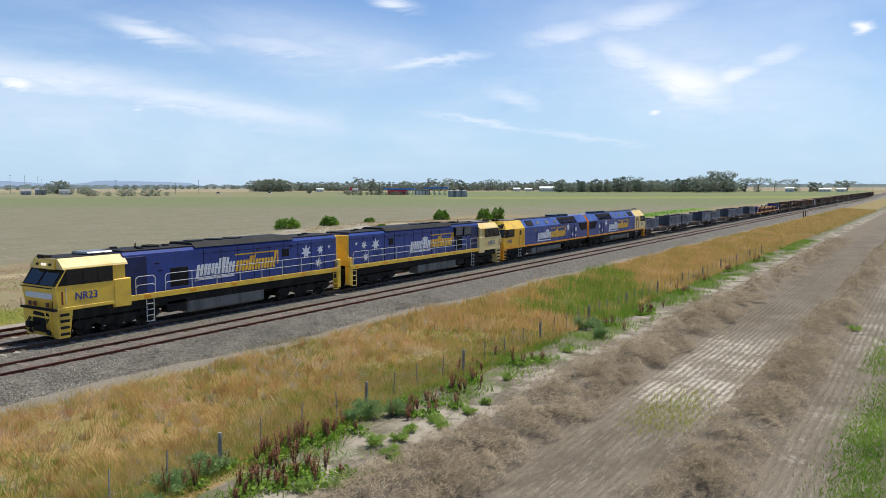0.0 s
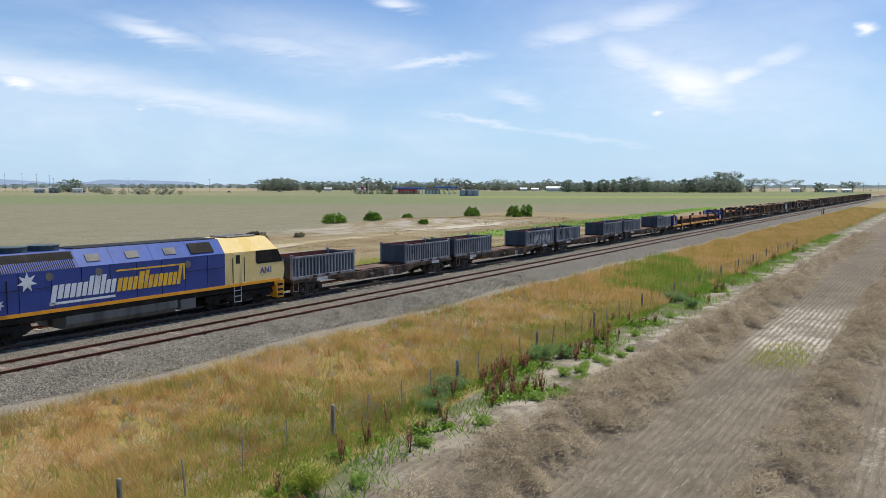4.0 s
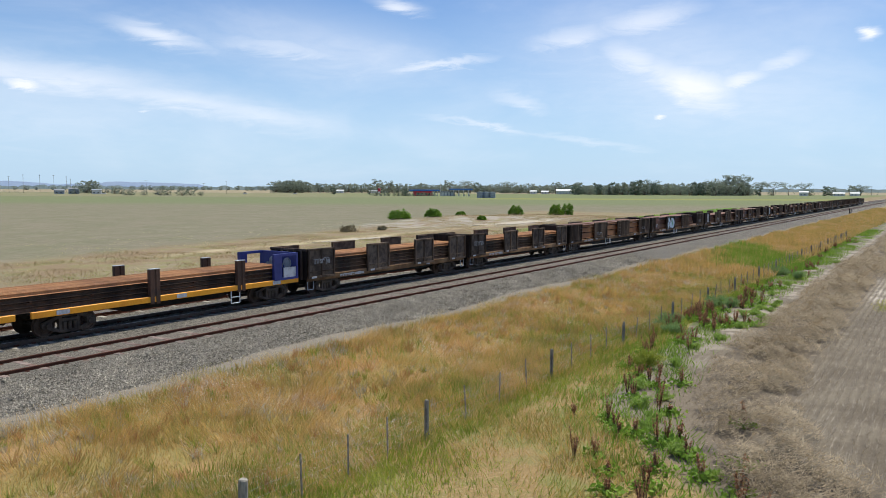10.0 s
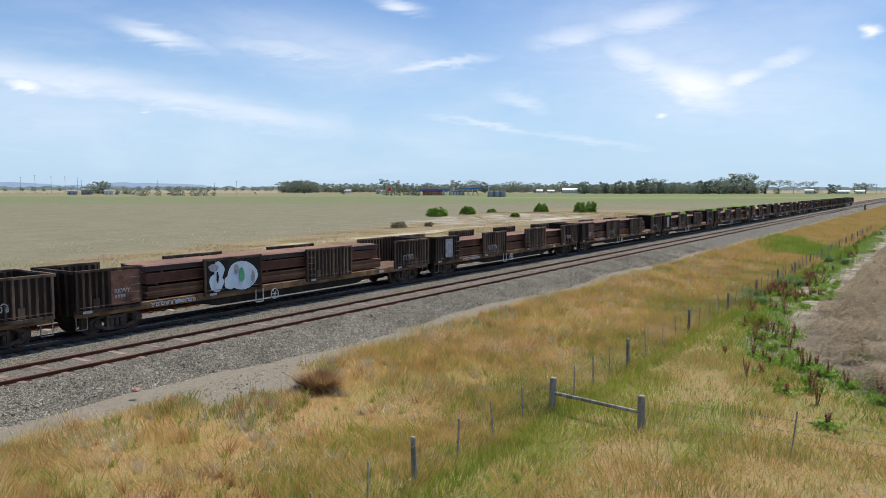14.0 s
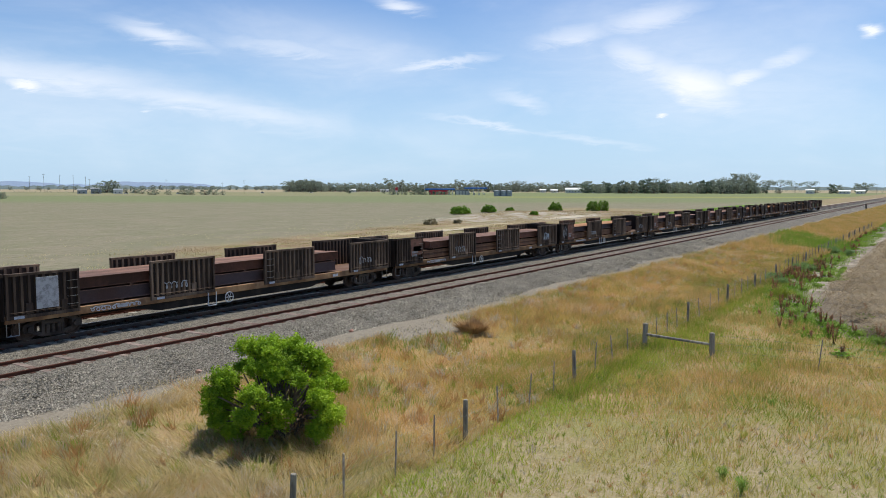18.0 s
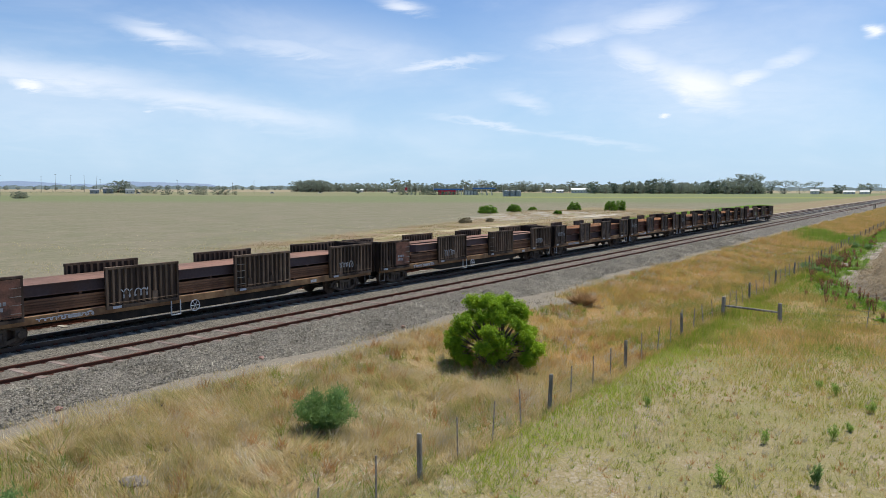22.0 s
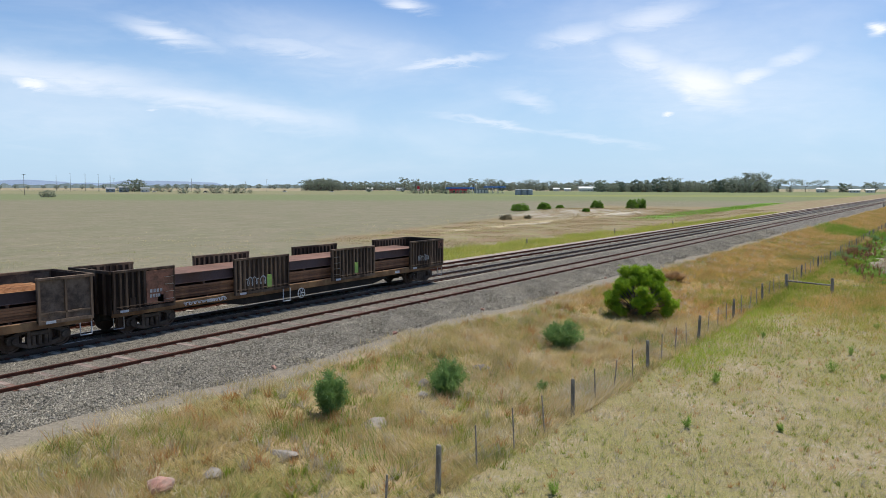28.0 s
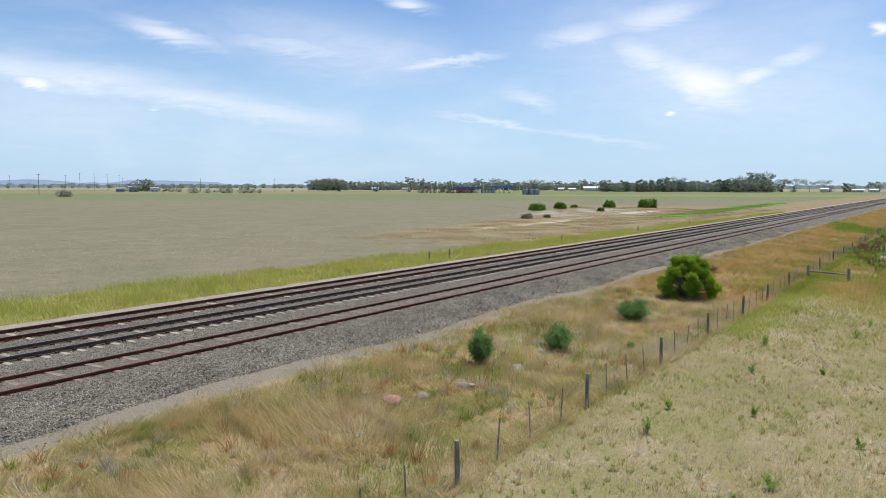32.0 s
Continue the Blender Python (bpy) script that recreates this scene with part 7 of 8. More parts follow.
verts[:, 2] = np.stack([x + np.cos(turn) * long_, y + np.sin(turn) * long_, z + g.uniform(-0.1, 0.15, n)], 1)
tagged(from_arrays("fallen_straw", verts.reshape(-1, 3), np.arange(3 * n).reshape(-1, 3), GREY), "pale fallen stems lying over the grass", "straw", kind="stuff")
# ballast stones on the near shoulders
g = np.random.default_rng(33)
n = 130000
x, y = g.uniform(-86, 45, n), np.where(g.random(n) < 0.6, g.uniform(-9.0, -5.7, n), g.uniform(-10.2, 5.2, n))
ok = g.random(n) < np.where(y < -6.0, 1.0, 0.5) * (0.4 + 0.6 * sstep(y, -9.4, -8.4))
x[:700], y[:700] = g.uniform(-24, -14, 700), g.uniform(-11.5, -8.8, 700)
ok[:700] = clear(x[:700], y[:700]) > 0.5
ok &= ~((np.abs(y + 4.5) < 0.75) & (g.random(n) < 0.7))
for yr in (-5.34, -3.65, -0.77, 0.77, 2.855, 4.466):
    ok &= np.abs(y - yr) > 0.11
x, y = x[ok], y[ok]
n = len(x)
size = g.uniform(0.02, 0.04, n)
corner = g.normal(0, 1, (n, 4, 3))
corner /= np.linalg.norm(corner, axis=2, keepdims=True)
corner -= corner.mean(1, keepdims=True)
corner = np.take_along_axis(corner, np.argsort(-corner[:, :, 2:3], axis=1), axis=1)
verts = corner * size[:, None, None] * 1.3 + np.stack([x, y, np.where(y < -9.0, ground_z(x, y), bed_z(x, y)) + size * 0.35], 1)[:, None]
tri = (np.array([[0, 1, 2], [0, 2, 3], [0, 3, 1]])[None] + 4 * np.arange(n)[:, None, None]).reshape(-1, 3)
stones_mat = leafy("stone_chips", [(0.09, 0.082, 0.066), (0.19, 0.173, 0.14), (0.31, 0.285, 0.232), (0.45, 0.418, 0.345)], 0.9, 0.0)
tagged(from_arrays("ballast_stones", verts.reshape(-1, 3), tri, stones_mat), "loose grey crushed stones", "stones", kind="stuff")


# ---- shrubs, weeds and rocks that stand alone ----
def leaf_cloud(centres, n, spread, size, g, up=0.3, pick=True):
    """Small leaves round given twig ends."""
    c = (centres[g.integers(0, len(centres), n)] if pick else centres) + g.normal(0, spread, (n, 3))
    a = g.normal(0, 1, (n, 3))
    a[:, 2] = np.abs(a[:, 2]) * up + a[:, 2] * (1 - up)
    a /= np.linalg.norm(a, axis=1, keepdims=True)
    b = np.cross(a, g.normal(0, 1, (n, 3)))
    b /= np.linalg.norm(b, axis=1, keepdims=True) + 1e-6
    s = g.uniform(0.6, 1.4, n)[:, None] * size
    verts = np.stack([c - b * s * 0.35, c + a * s * 0.5, c + b * s * 0.35, c - a * s * 0.5], 1)
    q = 4 * np.arange(n)[:, None]
    return verts.reshape(-1, 3), np.concatenate([q + [0, 1, 2], q + [0, 2, 3]])


BUSHLEAF = leafy("bush_leaves", [(0.10, 0.18, 0.012), (0.21, 0.35, 0.02), (0.34, 0.49, 0.028), (0.47, 0.58, 0.06)], 0.6, 0.35)
FERNLEAF = leafy("feathery_leaves", [(0.12, 0.215, 0.07), (0.21, 0.33, 0.1), (0.33, 0.44, 0.17)], 0.7, 0.5)
# gum green made greyer and bluer: a kilometre of haze in the leaf colour
GUMLEAF = leafy("hazed_gum_leaves", [(0.15, 0.185, 0.135), (0.225, 0.26, 0.195), (0.31, 0.34, 0.26)], 0.7, 0.45)
DOCK = leafy("dock_seed", [(0.28, 0.125, 0.065), (0.42, 0.21, 0.11), (0.52, 0.32, 0.18)], 0.8, 0.35)
DEADSTEM = leafy("dead_stems", [(0.26, 0.16, 0.08), (0.42, 0.27, 0.13), (0.56, 0.4, 0.22)])
BUSHWEED = leafy("bushy_weed", [(0.15, 0.25, 0.08), (0.25, 0.37, 0.13), (0.37, 0.46, 0.2)], 0.7, 0.4)


def bush(name, at, rx, rz, leaves, label, material, seed, group="", spikes=0.0, size=0.085):
    """A domed shrub: stems from the base, lobes of leaves with gaps between."""
    g = np.random.default_rng(seed)
    ob = thing(name, label, "shrub", group, at=at)
    ends, stems = [], Geo()
    for k in range(int(34 + 16 * rx)):
        a, u = g.uniform(0, 2 * np.pi), g.random() ** 1.35
        d = np.array([math.cos(a) * rx * math.sqrt(1 - u * u * 0.82), math.sin(a) * rx * 0.9 * math.sqrt(1 - u * u * 0.82), rz * (0.14 + 0.81 * u)])
        d *= g.uniform(0.72, 1.05)
        ends.append(d)
        if k % 3 == 0:
            stems.rod((0.12 * d[0], 0.12 * d[1], -0.05), tuple(d * 0.85), 0.035 * rx / 1.6, 5, 0.01)
    for k in range(14):
        a = 2.4 * k
        ends.append(np.array([math.cos(a) * rx * 0.45, math.sin(a) * rx * 0.45, rz * (0.3 + 0.55 * k / 14)]))
    part("branch", stems, BARK, ob)
    # leaves lie thickest on the outside of each lobe
    lobe = g.integers(0, len(ends), leaves)
    out = g.normal(0, 1, (leaves, 3))
    out /= np.linalg.norm(out, axis=1, keepdims=True)
    big = rx * g.uniform(0.14, 0.26, len(ends))[lobe]
    v, f = leaf_cloud(np.array(ends)[lobe] * (0.93, 0.93, 0.9) + out * (big * g.random(leaves) ** 0.4)[:, None], leaves, (0.03, 0.03, 0.03), size, g, pick=False)
    v[:, 2] = np.maximum(v[:, 2], 0.02)
    crown = from_arrays("crown", v, f, material)
    crown.parent = ob
    if spikes:
        v, f = leaf_cloud(np.array([e * (1.06 + 0.1 * g.random()) for e in ends if e[2] > rz * 0.35]), leaves // 14, (0.06, 0.06, 0.1), size, g)
        tips = tagged(from_arrays("top_growth", v, f, material), kind="stuff")
        tips.parent = ob
    return ob


def spray(name, at, n, rad, h, label, material, seed, group="", w=0.02, category="shrub"):
    """A clump of upright fine stems."""
    g = np.random.default_rng(seed)
    ob = thing(name, label, category, group, at=at)
    a, rr = g.uniform(0, 2 * np.pi, n), np.sqrt(g.random(n)) * rad
    base = np.stack([np.cos(a) * rr * 0.35, np.sin(a) * rr * 0.35, np.zeros(n)], 1)
    hh = h * g.uniform(0.5, 1.05, n) * (1.05 - 0.35 * rr / rad)
    lump = 0.75 + 0.5 * clumpy(7 * a, seed + 9 * rr, 1.0)
    tip = np.stack([np.cos(a) * rr * 1.15 * lump, np.sin(a) * rr * 1.15 * lump, hh * lump], 1) + g.normal(0, 0.07 * h, (n, 3))
    start = base + (tip - base) * g.uniform(0, 0.6, n)[:, None]
    side = np.stack([-np.sin(a), np.cos(a), g.normal(0, 0.4, n)], 1) * w / 2
    verts = np.stack([start - side, start + side, tip], 1).reshape(-1, 3)
    fronds = from_arrays("fronds", verts, np.arange(3 * n).reshape(-1, 3), material)
    fronds.parent = ob
    return ob


def feathery(name, at, n, rad, h, label, material, seed, group="", fine=0.14, category="shrub"):
    """A loose dome of hair-fine leaves on a few stems."""
    g = np.random.default_rng(seed)
    ob = thing(name, label, category, group, at=at)
    tips, stems = [], Geo()
    for k in range(max(4, int(26 * rad))):
        a, u = g.uniform(0, 6.28), math.sqrt(g.random())
        tip = np.array([math.cos(a) * u * rad, math.sin(a) * u * rad, h * g.uniform(0.65, 1.05) * (1.0 - 0.45 * u * u)])
        stems.rod((tip[0] * 0.15, tip[1] * 0.15, -0.02), tuple(tip * 0.92), 0.008 + 0.006 * h, 3, 0.004)
        tips.append(tip)
    tagged(part("stalk", stems, material, ob), kind="stuff")
    tips = np.array(tips)
    c = tips[g.integers(0, len(tips), n)] * g.uniform(0.25, 1.0, n)[:, None] + g.normal(0, 1, (n, 3)) * (rad * 0.13, rad * 0.13, h * 0.06)
    c[:, 2] = np.maximum(c[:, 2], 0.02)
    d = g.normal(0, 1, (n, 3)) + (0, 0, 0.8)
    d *= (fine * g.uniform(0.5, 1.2, n) / np.linalg.norm(d, axis=1))[:, None]
    side = g.normal(0, 1, (n, 3)) * fine * 0.055
    leaves = from_arrays("foliage", np.stack([c - side, c + side, c + d], 1).reshape(-1, 3), np.arange(3 * n).reshape(-1, 3), material)
    leaves.parent = ob
    return ob


def on_ground(x, y, dz=0.0, turn=0.0):
    return pose(x, y, float(ground_z(x, y)) + dz, 0, 0, turn)


def lobed_shrub(at, label):
    """A broad shrub on several stems: leafy boughs that overhang a dark, open foot."""
    q = np.random.default_rng(41)
    ob = thing("round_shrub", label, "shrub", at=at)
    boughs = []
    for k in range(66):
        a, u = 2.4 * k + q.uniform(-0.35, 0.35), (k + 0.5) / 66
        r = 1.9 * math.sqrt(max(0.05, 1 - (2 * u - 0.6) ** 2 * 0.6)) * q.uniform(0.6, 1.08)
        if abs(math.sin(a - 0.9)) < 0.3:
            r *= 0.62
        boughs.append((np.array([math.cos(a) * r, math.sin(a) * r * 0.9, 0.34 + 2.35 * u * q.uniform(0.84, 1.1)]), q.uniform(0.24, 0.46)))
    for k in range(9):
        foot = np.array([q.normal(0, 0.22), q.normal(0, 0.2), -0.05])
        for e, _ in boughs[k::9]:
            knee = foot * 0.5 + e * 0.45 + (0, 0, 0.25)
            part("branch", Geo().rod(tuple(foot), tuple(knee), 0.05, 6, 0.032).rod(tuple(knee), tuple(e), 0.032, 5, 0.012), BARK, ob)
    for k, (e, r) in enumerate(boughs):
        n = int(2300 * (r / 0.4) ** 2)
        out = q.normal(0, 1, (n, 3))
        out /= np.linalg.norm(out, axis=1, keepdims=True)
        lump = 0.72 + 0.5 * np.sin(out[:, 0] * 5 + k) * np.sin(out[:, 1] * 5 + 2 * k) * np.cos(out[:, 2] * 4)
        spots = e + out * (r * lump * q.random(n) ** 0.3)[:, None] * (1.05, 1.05, 0.85)
        v, f = leaf_cloud(spots, n, (0.02, 0.02, 0.02), 0.056, q, pick=False)
        bough = from_arrays("bough", v, f, BUSHLEAF)
        bough.parent = ob
    n = 700
    a, h = q.uniform(0, 6.28, n), q.random(n)
    spots = np.stack([np.cos(a) * 1.3 * (0.6 + 0.4 * h), np.sin(a) * 1.2 * (0.6 + 0.4 * h), 0.1 + 0.9 * h], 1)
    v, f = leaf_cloud(spots, n, (0.12, 0.12, 0.08), 0.08, q, pick=False)
    skirt = tagged(from_arrays("dead_skirt", v, f, DEADSTEM), "dead brown leaves about the foot", kind="stuff")
    skirt.parent = ob
    return ob


lobed_shrub(on_ground(-31.9, -14.6), "bright green dense leafy shrub beside the gravel track")
for k, (x, y, rad, h, label) in enumerate((
        (-41.2, -14.5, 0.85, 1.35, "feathery grey-green fennel clump in the grass"), (-50.05, -14.4, 0.75, 1.15, "feathery green clump among grey rocks"),
        (-54.4, -13.2, 0.6, 1.3, "thin green clump with tall dry stems"), (-47.6, -16.6, 0.3, 0.5, "small green tuft in the dry grass"),
        (-37.6, -26.4, 0.2, 0.5, "leafy thistle in the short pasture"))):
    feathery("fennel_clump", on_ground(x, y), 9000 if k < 3 else 900, rad, h, label, FERNLEAF, 50 + k, "fennel clumps on the verge", 0.16 if k < 3 else 0.1)
spray("dead_tussock", on_ground(-17.6, -12.0), 1700, 0.85, 0.75, "dark brown dead tussock beside the gravel", DEADSTEM, 71, "", 0.03, "grass")
WEEDLEAF = leafy("weed_leaves", [(0.2, 0.31, 0.06), (0.33, 0.46, 0.1), (0.45, 0.54, 0.16)], 0.7, 0.5)
weeds = random.Random(9)
for k in range(42):
    x = weeds.uniform(-66, -20)
    y = weeds.uniform(-31, -20.5)
    if k == 0:
        x, y = -28.1, -25.2
    if k == 1:
        x, y = -38.7, -24.5
    s = weeds.uniform(0.1, 0.26) * (1.4 if k < 2 else 1)
    feathery("pasture_weed", on_ground(x, y), 320, s, s * 2.3, "low leafy green weed in the short pasture", WEEDLEAF, 80 + k, "weeds in the pasture", 0.11, "weed")


def dock(at, seed, h, label, green):
    g = np.random.default_rng(seed)
    ob = thing("dock_weed", label, "weed", "dock weeds along the fence", at=at)
    ends, stems = [], Geo()
    for k in range(g.integers(4, 8)):
        a, l = g.uniform(0, 6.28), h * g.uniform(0.6, 1.05)
        tip = np.array([math.cos(a) * l * 0.2, math.sin(a) * l * 0.2, l])
        stems.rod((tip[0] * 0.15, tip[1] * 0.15, 0), tuple(tip), 0.014, 3, 0.006)
        ends += [tip * t for t in np.linspace(0.42, 1.0, 9)]
    tagged(part("stalk", stems, STAKE, ob), kind="stuff")
    v, f = leaf_cloud(np.array(ends), 260, (0.018, 0.018, 0.05), 0.045, g)
    seeds = tagged(from_arrays("seed_spray", v, f, DOCK), kind="stuff")
    seeds.parent = ob
    if green:
        v, f = leaf_cloud(np.array([[0.2 * math.cos(a), 0.2 * math.sin(a), 0.12] for a in np.arange(0, 6.2, 0.8)]), 110, (0.14, 0.14, 0.06), 0.13, g)
        leaves = from_arrays("leaves", v, f, LUSH)
        leaves.parent = ob


patches = [(17.6, -19.5, 20), (19.3, -19.8, 10), (15.6, -20.9, 12), (16.6, -21.6, 7), (14.1, -19.2, 6), (26.2, -20.4, 9), (27.4, -20.1, 6), (22.8, -20.5, 7), (50.9, -20.6, 12), (33.5, -20.2, 5), (44.0, -20.6, 4), (70.0, -19.4, 7), (62, -20.0, 6), (80, -19.6, 7), (92, -19.8, 6), (2.6, -21.4, 10), (-3.0, -23.2, 11), (-6.0, -25.0, 10), (9.5, -20.9, 9), (-9.0, -27.2, 8), (31, -18.9, 5)]
for px_, py_, many in patches:
    for k in range(many):
        x, y = weeds.gauss(px_, 0.9 if px_ > 12 else 2.2), weeds.gauss(py_, 0.42 if px_ > 12 else 0.8)
        green = weeds.random() < 0.5
        dock(on_ground(x, y), weeds.randrange(10 ** 6), weeds.uniform(0.35, 0.85), "red-brown seeding dock weed" + (" with green base leaves" if green else ", dead and dry"), green)
for x, y, rad in ((-3.4, -23.6, 0.35), (-5.2, -25.0, 0.4), (-8.2, -27.2, 0.4), (-1.0, -22.6, 0.45), (1.0, -21.8, 0.45), (-2.3, -23.4, 0.4), (-6.4, -26.2, 0.3), (-9.9, -28.5, 0.35), (19.8, -21.4, 0.5), (19.3, -22.5, 0.45), (17.1, -23.0, 0.45), (16.2, -22.8, 0.4), (18.8, -23.1, 0.35), (15.5, -22.2, 0.4), (20.6, -21.9, 0.35), (21.4, -21.6, 0.4), (23.0, -21.7, 0.35), (24.6, -22.2, 0.3), (22.5, -22.3, 0.35), (26.0, -22.2, 0.3), (57.9, -22.0, 0.4), (50.7, -33.0, 0.45), (29.8, -21.2, 0.4), (36.5, -21.0, 0.4), (12.0, -22.0, 0.4), (5.5, -21.8, 0.4), (0.2, -22.9, 0.4), (9.0, -21.6, 0.4)):
    feathery("leafy_weed", on_ground(x, y), 700, rad, rad * 0.8, "bright green leafy weed on bare soil", WEEDLEAF, int(x * 10 + 500), "leafy weeds by the fence", 0.17, "weed")
for x, y, rad, h in ((22.0, -19.4, 0.75, 0.9), (22.9, -20.0, 0.6, 0.65), (21.2, -19.3, 0.5, 0.6), (40.9, -21.1, 0.6, 0.7), (42.7, -19.3, 0.8, 0.9), (44.0, -19.6, 0.6, 0.7), (15.2, -18.7, 0.8, 0.7), (13.6, -18.9, 0.7, 0.6), (12.2, -19.6, 0.6, 0.5)):
    feathery("blue_green_weed", on_ground(x, y), 2600, rad, h, "bushy blue-green weed growing through the fence", BUSHWEED, int(x * 10 + 900), "bushy weeds by the fence", 0.15, "weed")
feathery("yellow_weed", on_ground(4.4, -20.9), 2600, 0.85, 0.8, "yellow-flowering green weed clump by the fence", leafy("yellow_green", [(0.2, 0.27, 0.03), (0.34, 0.38, 0.05), (0.45, 0.42, 0.06)]), 77, "", 0.14, "weed")


def rock(at, size, seed, material, label):
    g = np.random.default_rng(seed)
    bm = bmesh.new()
    bmesh.ops.create_icosphere(bm, subdivisions=3, radius=1.0)
    flat = [Vector(g.normal(0, 1, 3)).normalized() for _ in range(9)]
    for v in bm.verts:
        for f in flat:
            d = v.co.dot(f) - 0.62
            if d > 0:
                v.co -= f * d * 0.9
        v.co *= 1 + 0.12 * noise.noise(v.co * 2.3 + Vector((seed, 0, 0)))
        v.co = Vector((v.co.x * size[0], v.co.y * size[1], v.co.z * size[2]))
    me = bpy.data.meshes.new("rock")
    bm.to_mesh(me)
    bm.free()
    me.materials.append(material)
    ob = new("rock", me)
    ob.matrix_basis = at
    return tagged(ob, label, "rock", "rocks in the verge")


for k, (x, y, a, b, c) in enumerate(((-49.9, -13.4, 0.6, 0.4, 0.5), (-48.7, -14.0, 0.5, 0.4, 0.45), (-57.4, -14.4, 0.75, 0.4, 0.3), (-59.3, -13.9, 0.4, 0.5, 0.28), (-54.0, -14.6, 0.9, 0.6, 0.35), (-52.2, -15.0, 0.4, 0.3, 0.25), (-46.5, -13.6, 0.6, 0.5, 0.3), (-51.0, -14.1, 0.35, 0.3, 0.3), (-63.3, -14.6, 0.4, 0.3, 0.2))):
    rock(on_ground(x, y, 0.0, k * 47), (a * 0.66, b * 0.66, c * 0.6), 60 + k, ROCK, "pale grey-brown weathered boulder in dry grass")
rock(on_ground(-60.5, -13.6, 0.1, 30), (0.42, 0.32, 0.26), 91, PINKROCK, "salmon-pink broken stone in the grass")
for k, (x, y) in enumerate(((-30.0, -8.9), (-38.0, -8.6), (-45.5, -8.8), (-22.0, -8.7), (-52.5, -8.9))):
    rock(on_ground(x, y, 0.3, k * 60), (0.14, 0.1, 0.08), 95 + k, PINKROCK, "small pinkish stone on the gravel track")


# ---- sleepers ----
def sleepers(track, y0, y1, z, x_first, many, every, mesh, joined_to, seed):
    g = random.Random(seed)
    x = x_first
    for k in range(many):
        part("sleeper", mesh, CONCRETE, track, at=pose(x + g.uniform(-0.03, 0.03), (y0 + y1) / 2, z + g.uniform(-0.012, 0.012), 0, 0, g.uniform(-1, 1)))
        x += every
    rest = Geo()
    while x < joined_to:
        rest.box(x - 0.12, x + 0.12, y0, y1, z - 0.1, z, 0.0)
        x += every
    tagged(part("sleepers", rest, mesh.materials[0], track, "sleepers running on into the distance"), kind="stuff")


for name, ys, every, many, material, z, over in (("main_track", (-0.77, 0.77), 0.685, 290, CONCRETE, -0.182, 0.52), ("siding_track", (-5.34, -3.65), 1.37, 110, SLEEPERRUST, -0.108, 0.34), ("far_track", (2.855, 4.466), 2.05, 80, CONCRETE, -0.152, 0.5)):
    mesh = Geo().box(-0.125, 0.125, -(ys[1] - ys[0]) / 2 - over, (ys[1] - ys[0]) / 2 + over, -0.12, 0.0, 0.02).mesh("sleeper")
    mesh.materials.append(material)
    sleepers(bpy.data.objects[name], ys[0] - over, ys[1] + over, z, -88.0, many, every, mesh, 420, 5)


# ---- the far side: dam bushes, trees, buildings, poles; bearings from the end of the camera's line ----
HUB = (-75.3, -28.2)


def at_bearing(azimuth, far):
    a = radians(azimuth)
    return HUB[0] + far * math.sin(a), HUB[1] + far * math.cos(a)


DAMLEAF = leafy("dam_shrub_leaves", [(0.07, 0.14, 0.015), (0.13, 0.25, 0.025), (0.22, 0.36, 0.035)], 0.6, 0.35)
for k, (x, y, r_, h) in enumerate(((104.2, 65.0, 2.4, 2.0), (113.3, 62.7, 2.0, 1.9), (130.0, 66.0, 1.2, 1.0), (160.7, 67.5, 2.3, 2.7), (164.1, 57.0, 2.1, 3.3), (168.6, 55.8, 1.9, 3.5), (116.0, 52.0, 1.0, 0.9))):
    bush("dam_shrub", on_ground(x, y), r_, h, 2200, "rounded bright green shrub on the dam bank", DAMLEAF, 110 + k, "shrubs round the dam", size=0.3)
for k, (x, y, r_) in enumerate(((70.5, 50.5, 1.5), (77.5, 49.0, 0.9))):
    bush("saltbush", on_ground(x, y), r_, 0.9 * r_, 700, "grey-brown scrubby bush in rough grass", leafy("saltbush_leaves", [(0.15, 0.125, 0.075), (0.22, 0.19, 0.11), (0.3, 0.25, 0.15)]), 120 + k, "shrubs round the dam", size=0.25)
water = surface("dry_clay", (0.5, 0.44, 0.34), 0.95, 0, (0.38, 0.335, 0.26), 0.5, 0.4, 3, 0.25, 0.2)
for name, cx, cy, rx_, ry_ in (("ground_clay_pan", 118, 44, 16, 3.4), ("ground_clay_patch", 57, 37.5, 8, 1.1)):
    outline = [(cx + rx_ * (1 + 0.16 * math.sin(3 * i)) * math.cos(i), cy + ry_ * (1 + 0.16 * math.sin(5 * i)) * math.sin(i)) for i in np.arange(0, 6.28, 0.2)]
    z = float(ground_z(cx, cy)) + 0.07
    tagged(part(name, Geo().prism(outline, "z", z - 0.25, z), water), "pale dry clay pan in the rough grass", "ground", kind="structure")


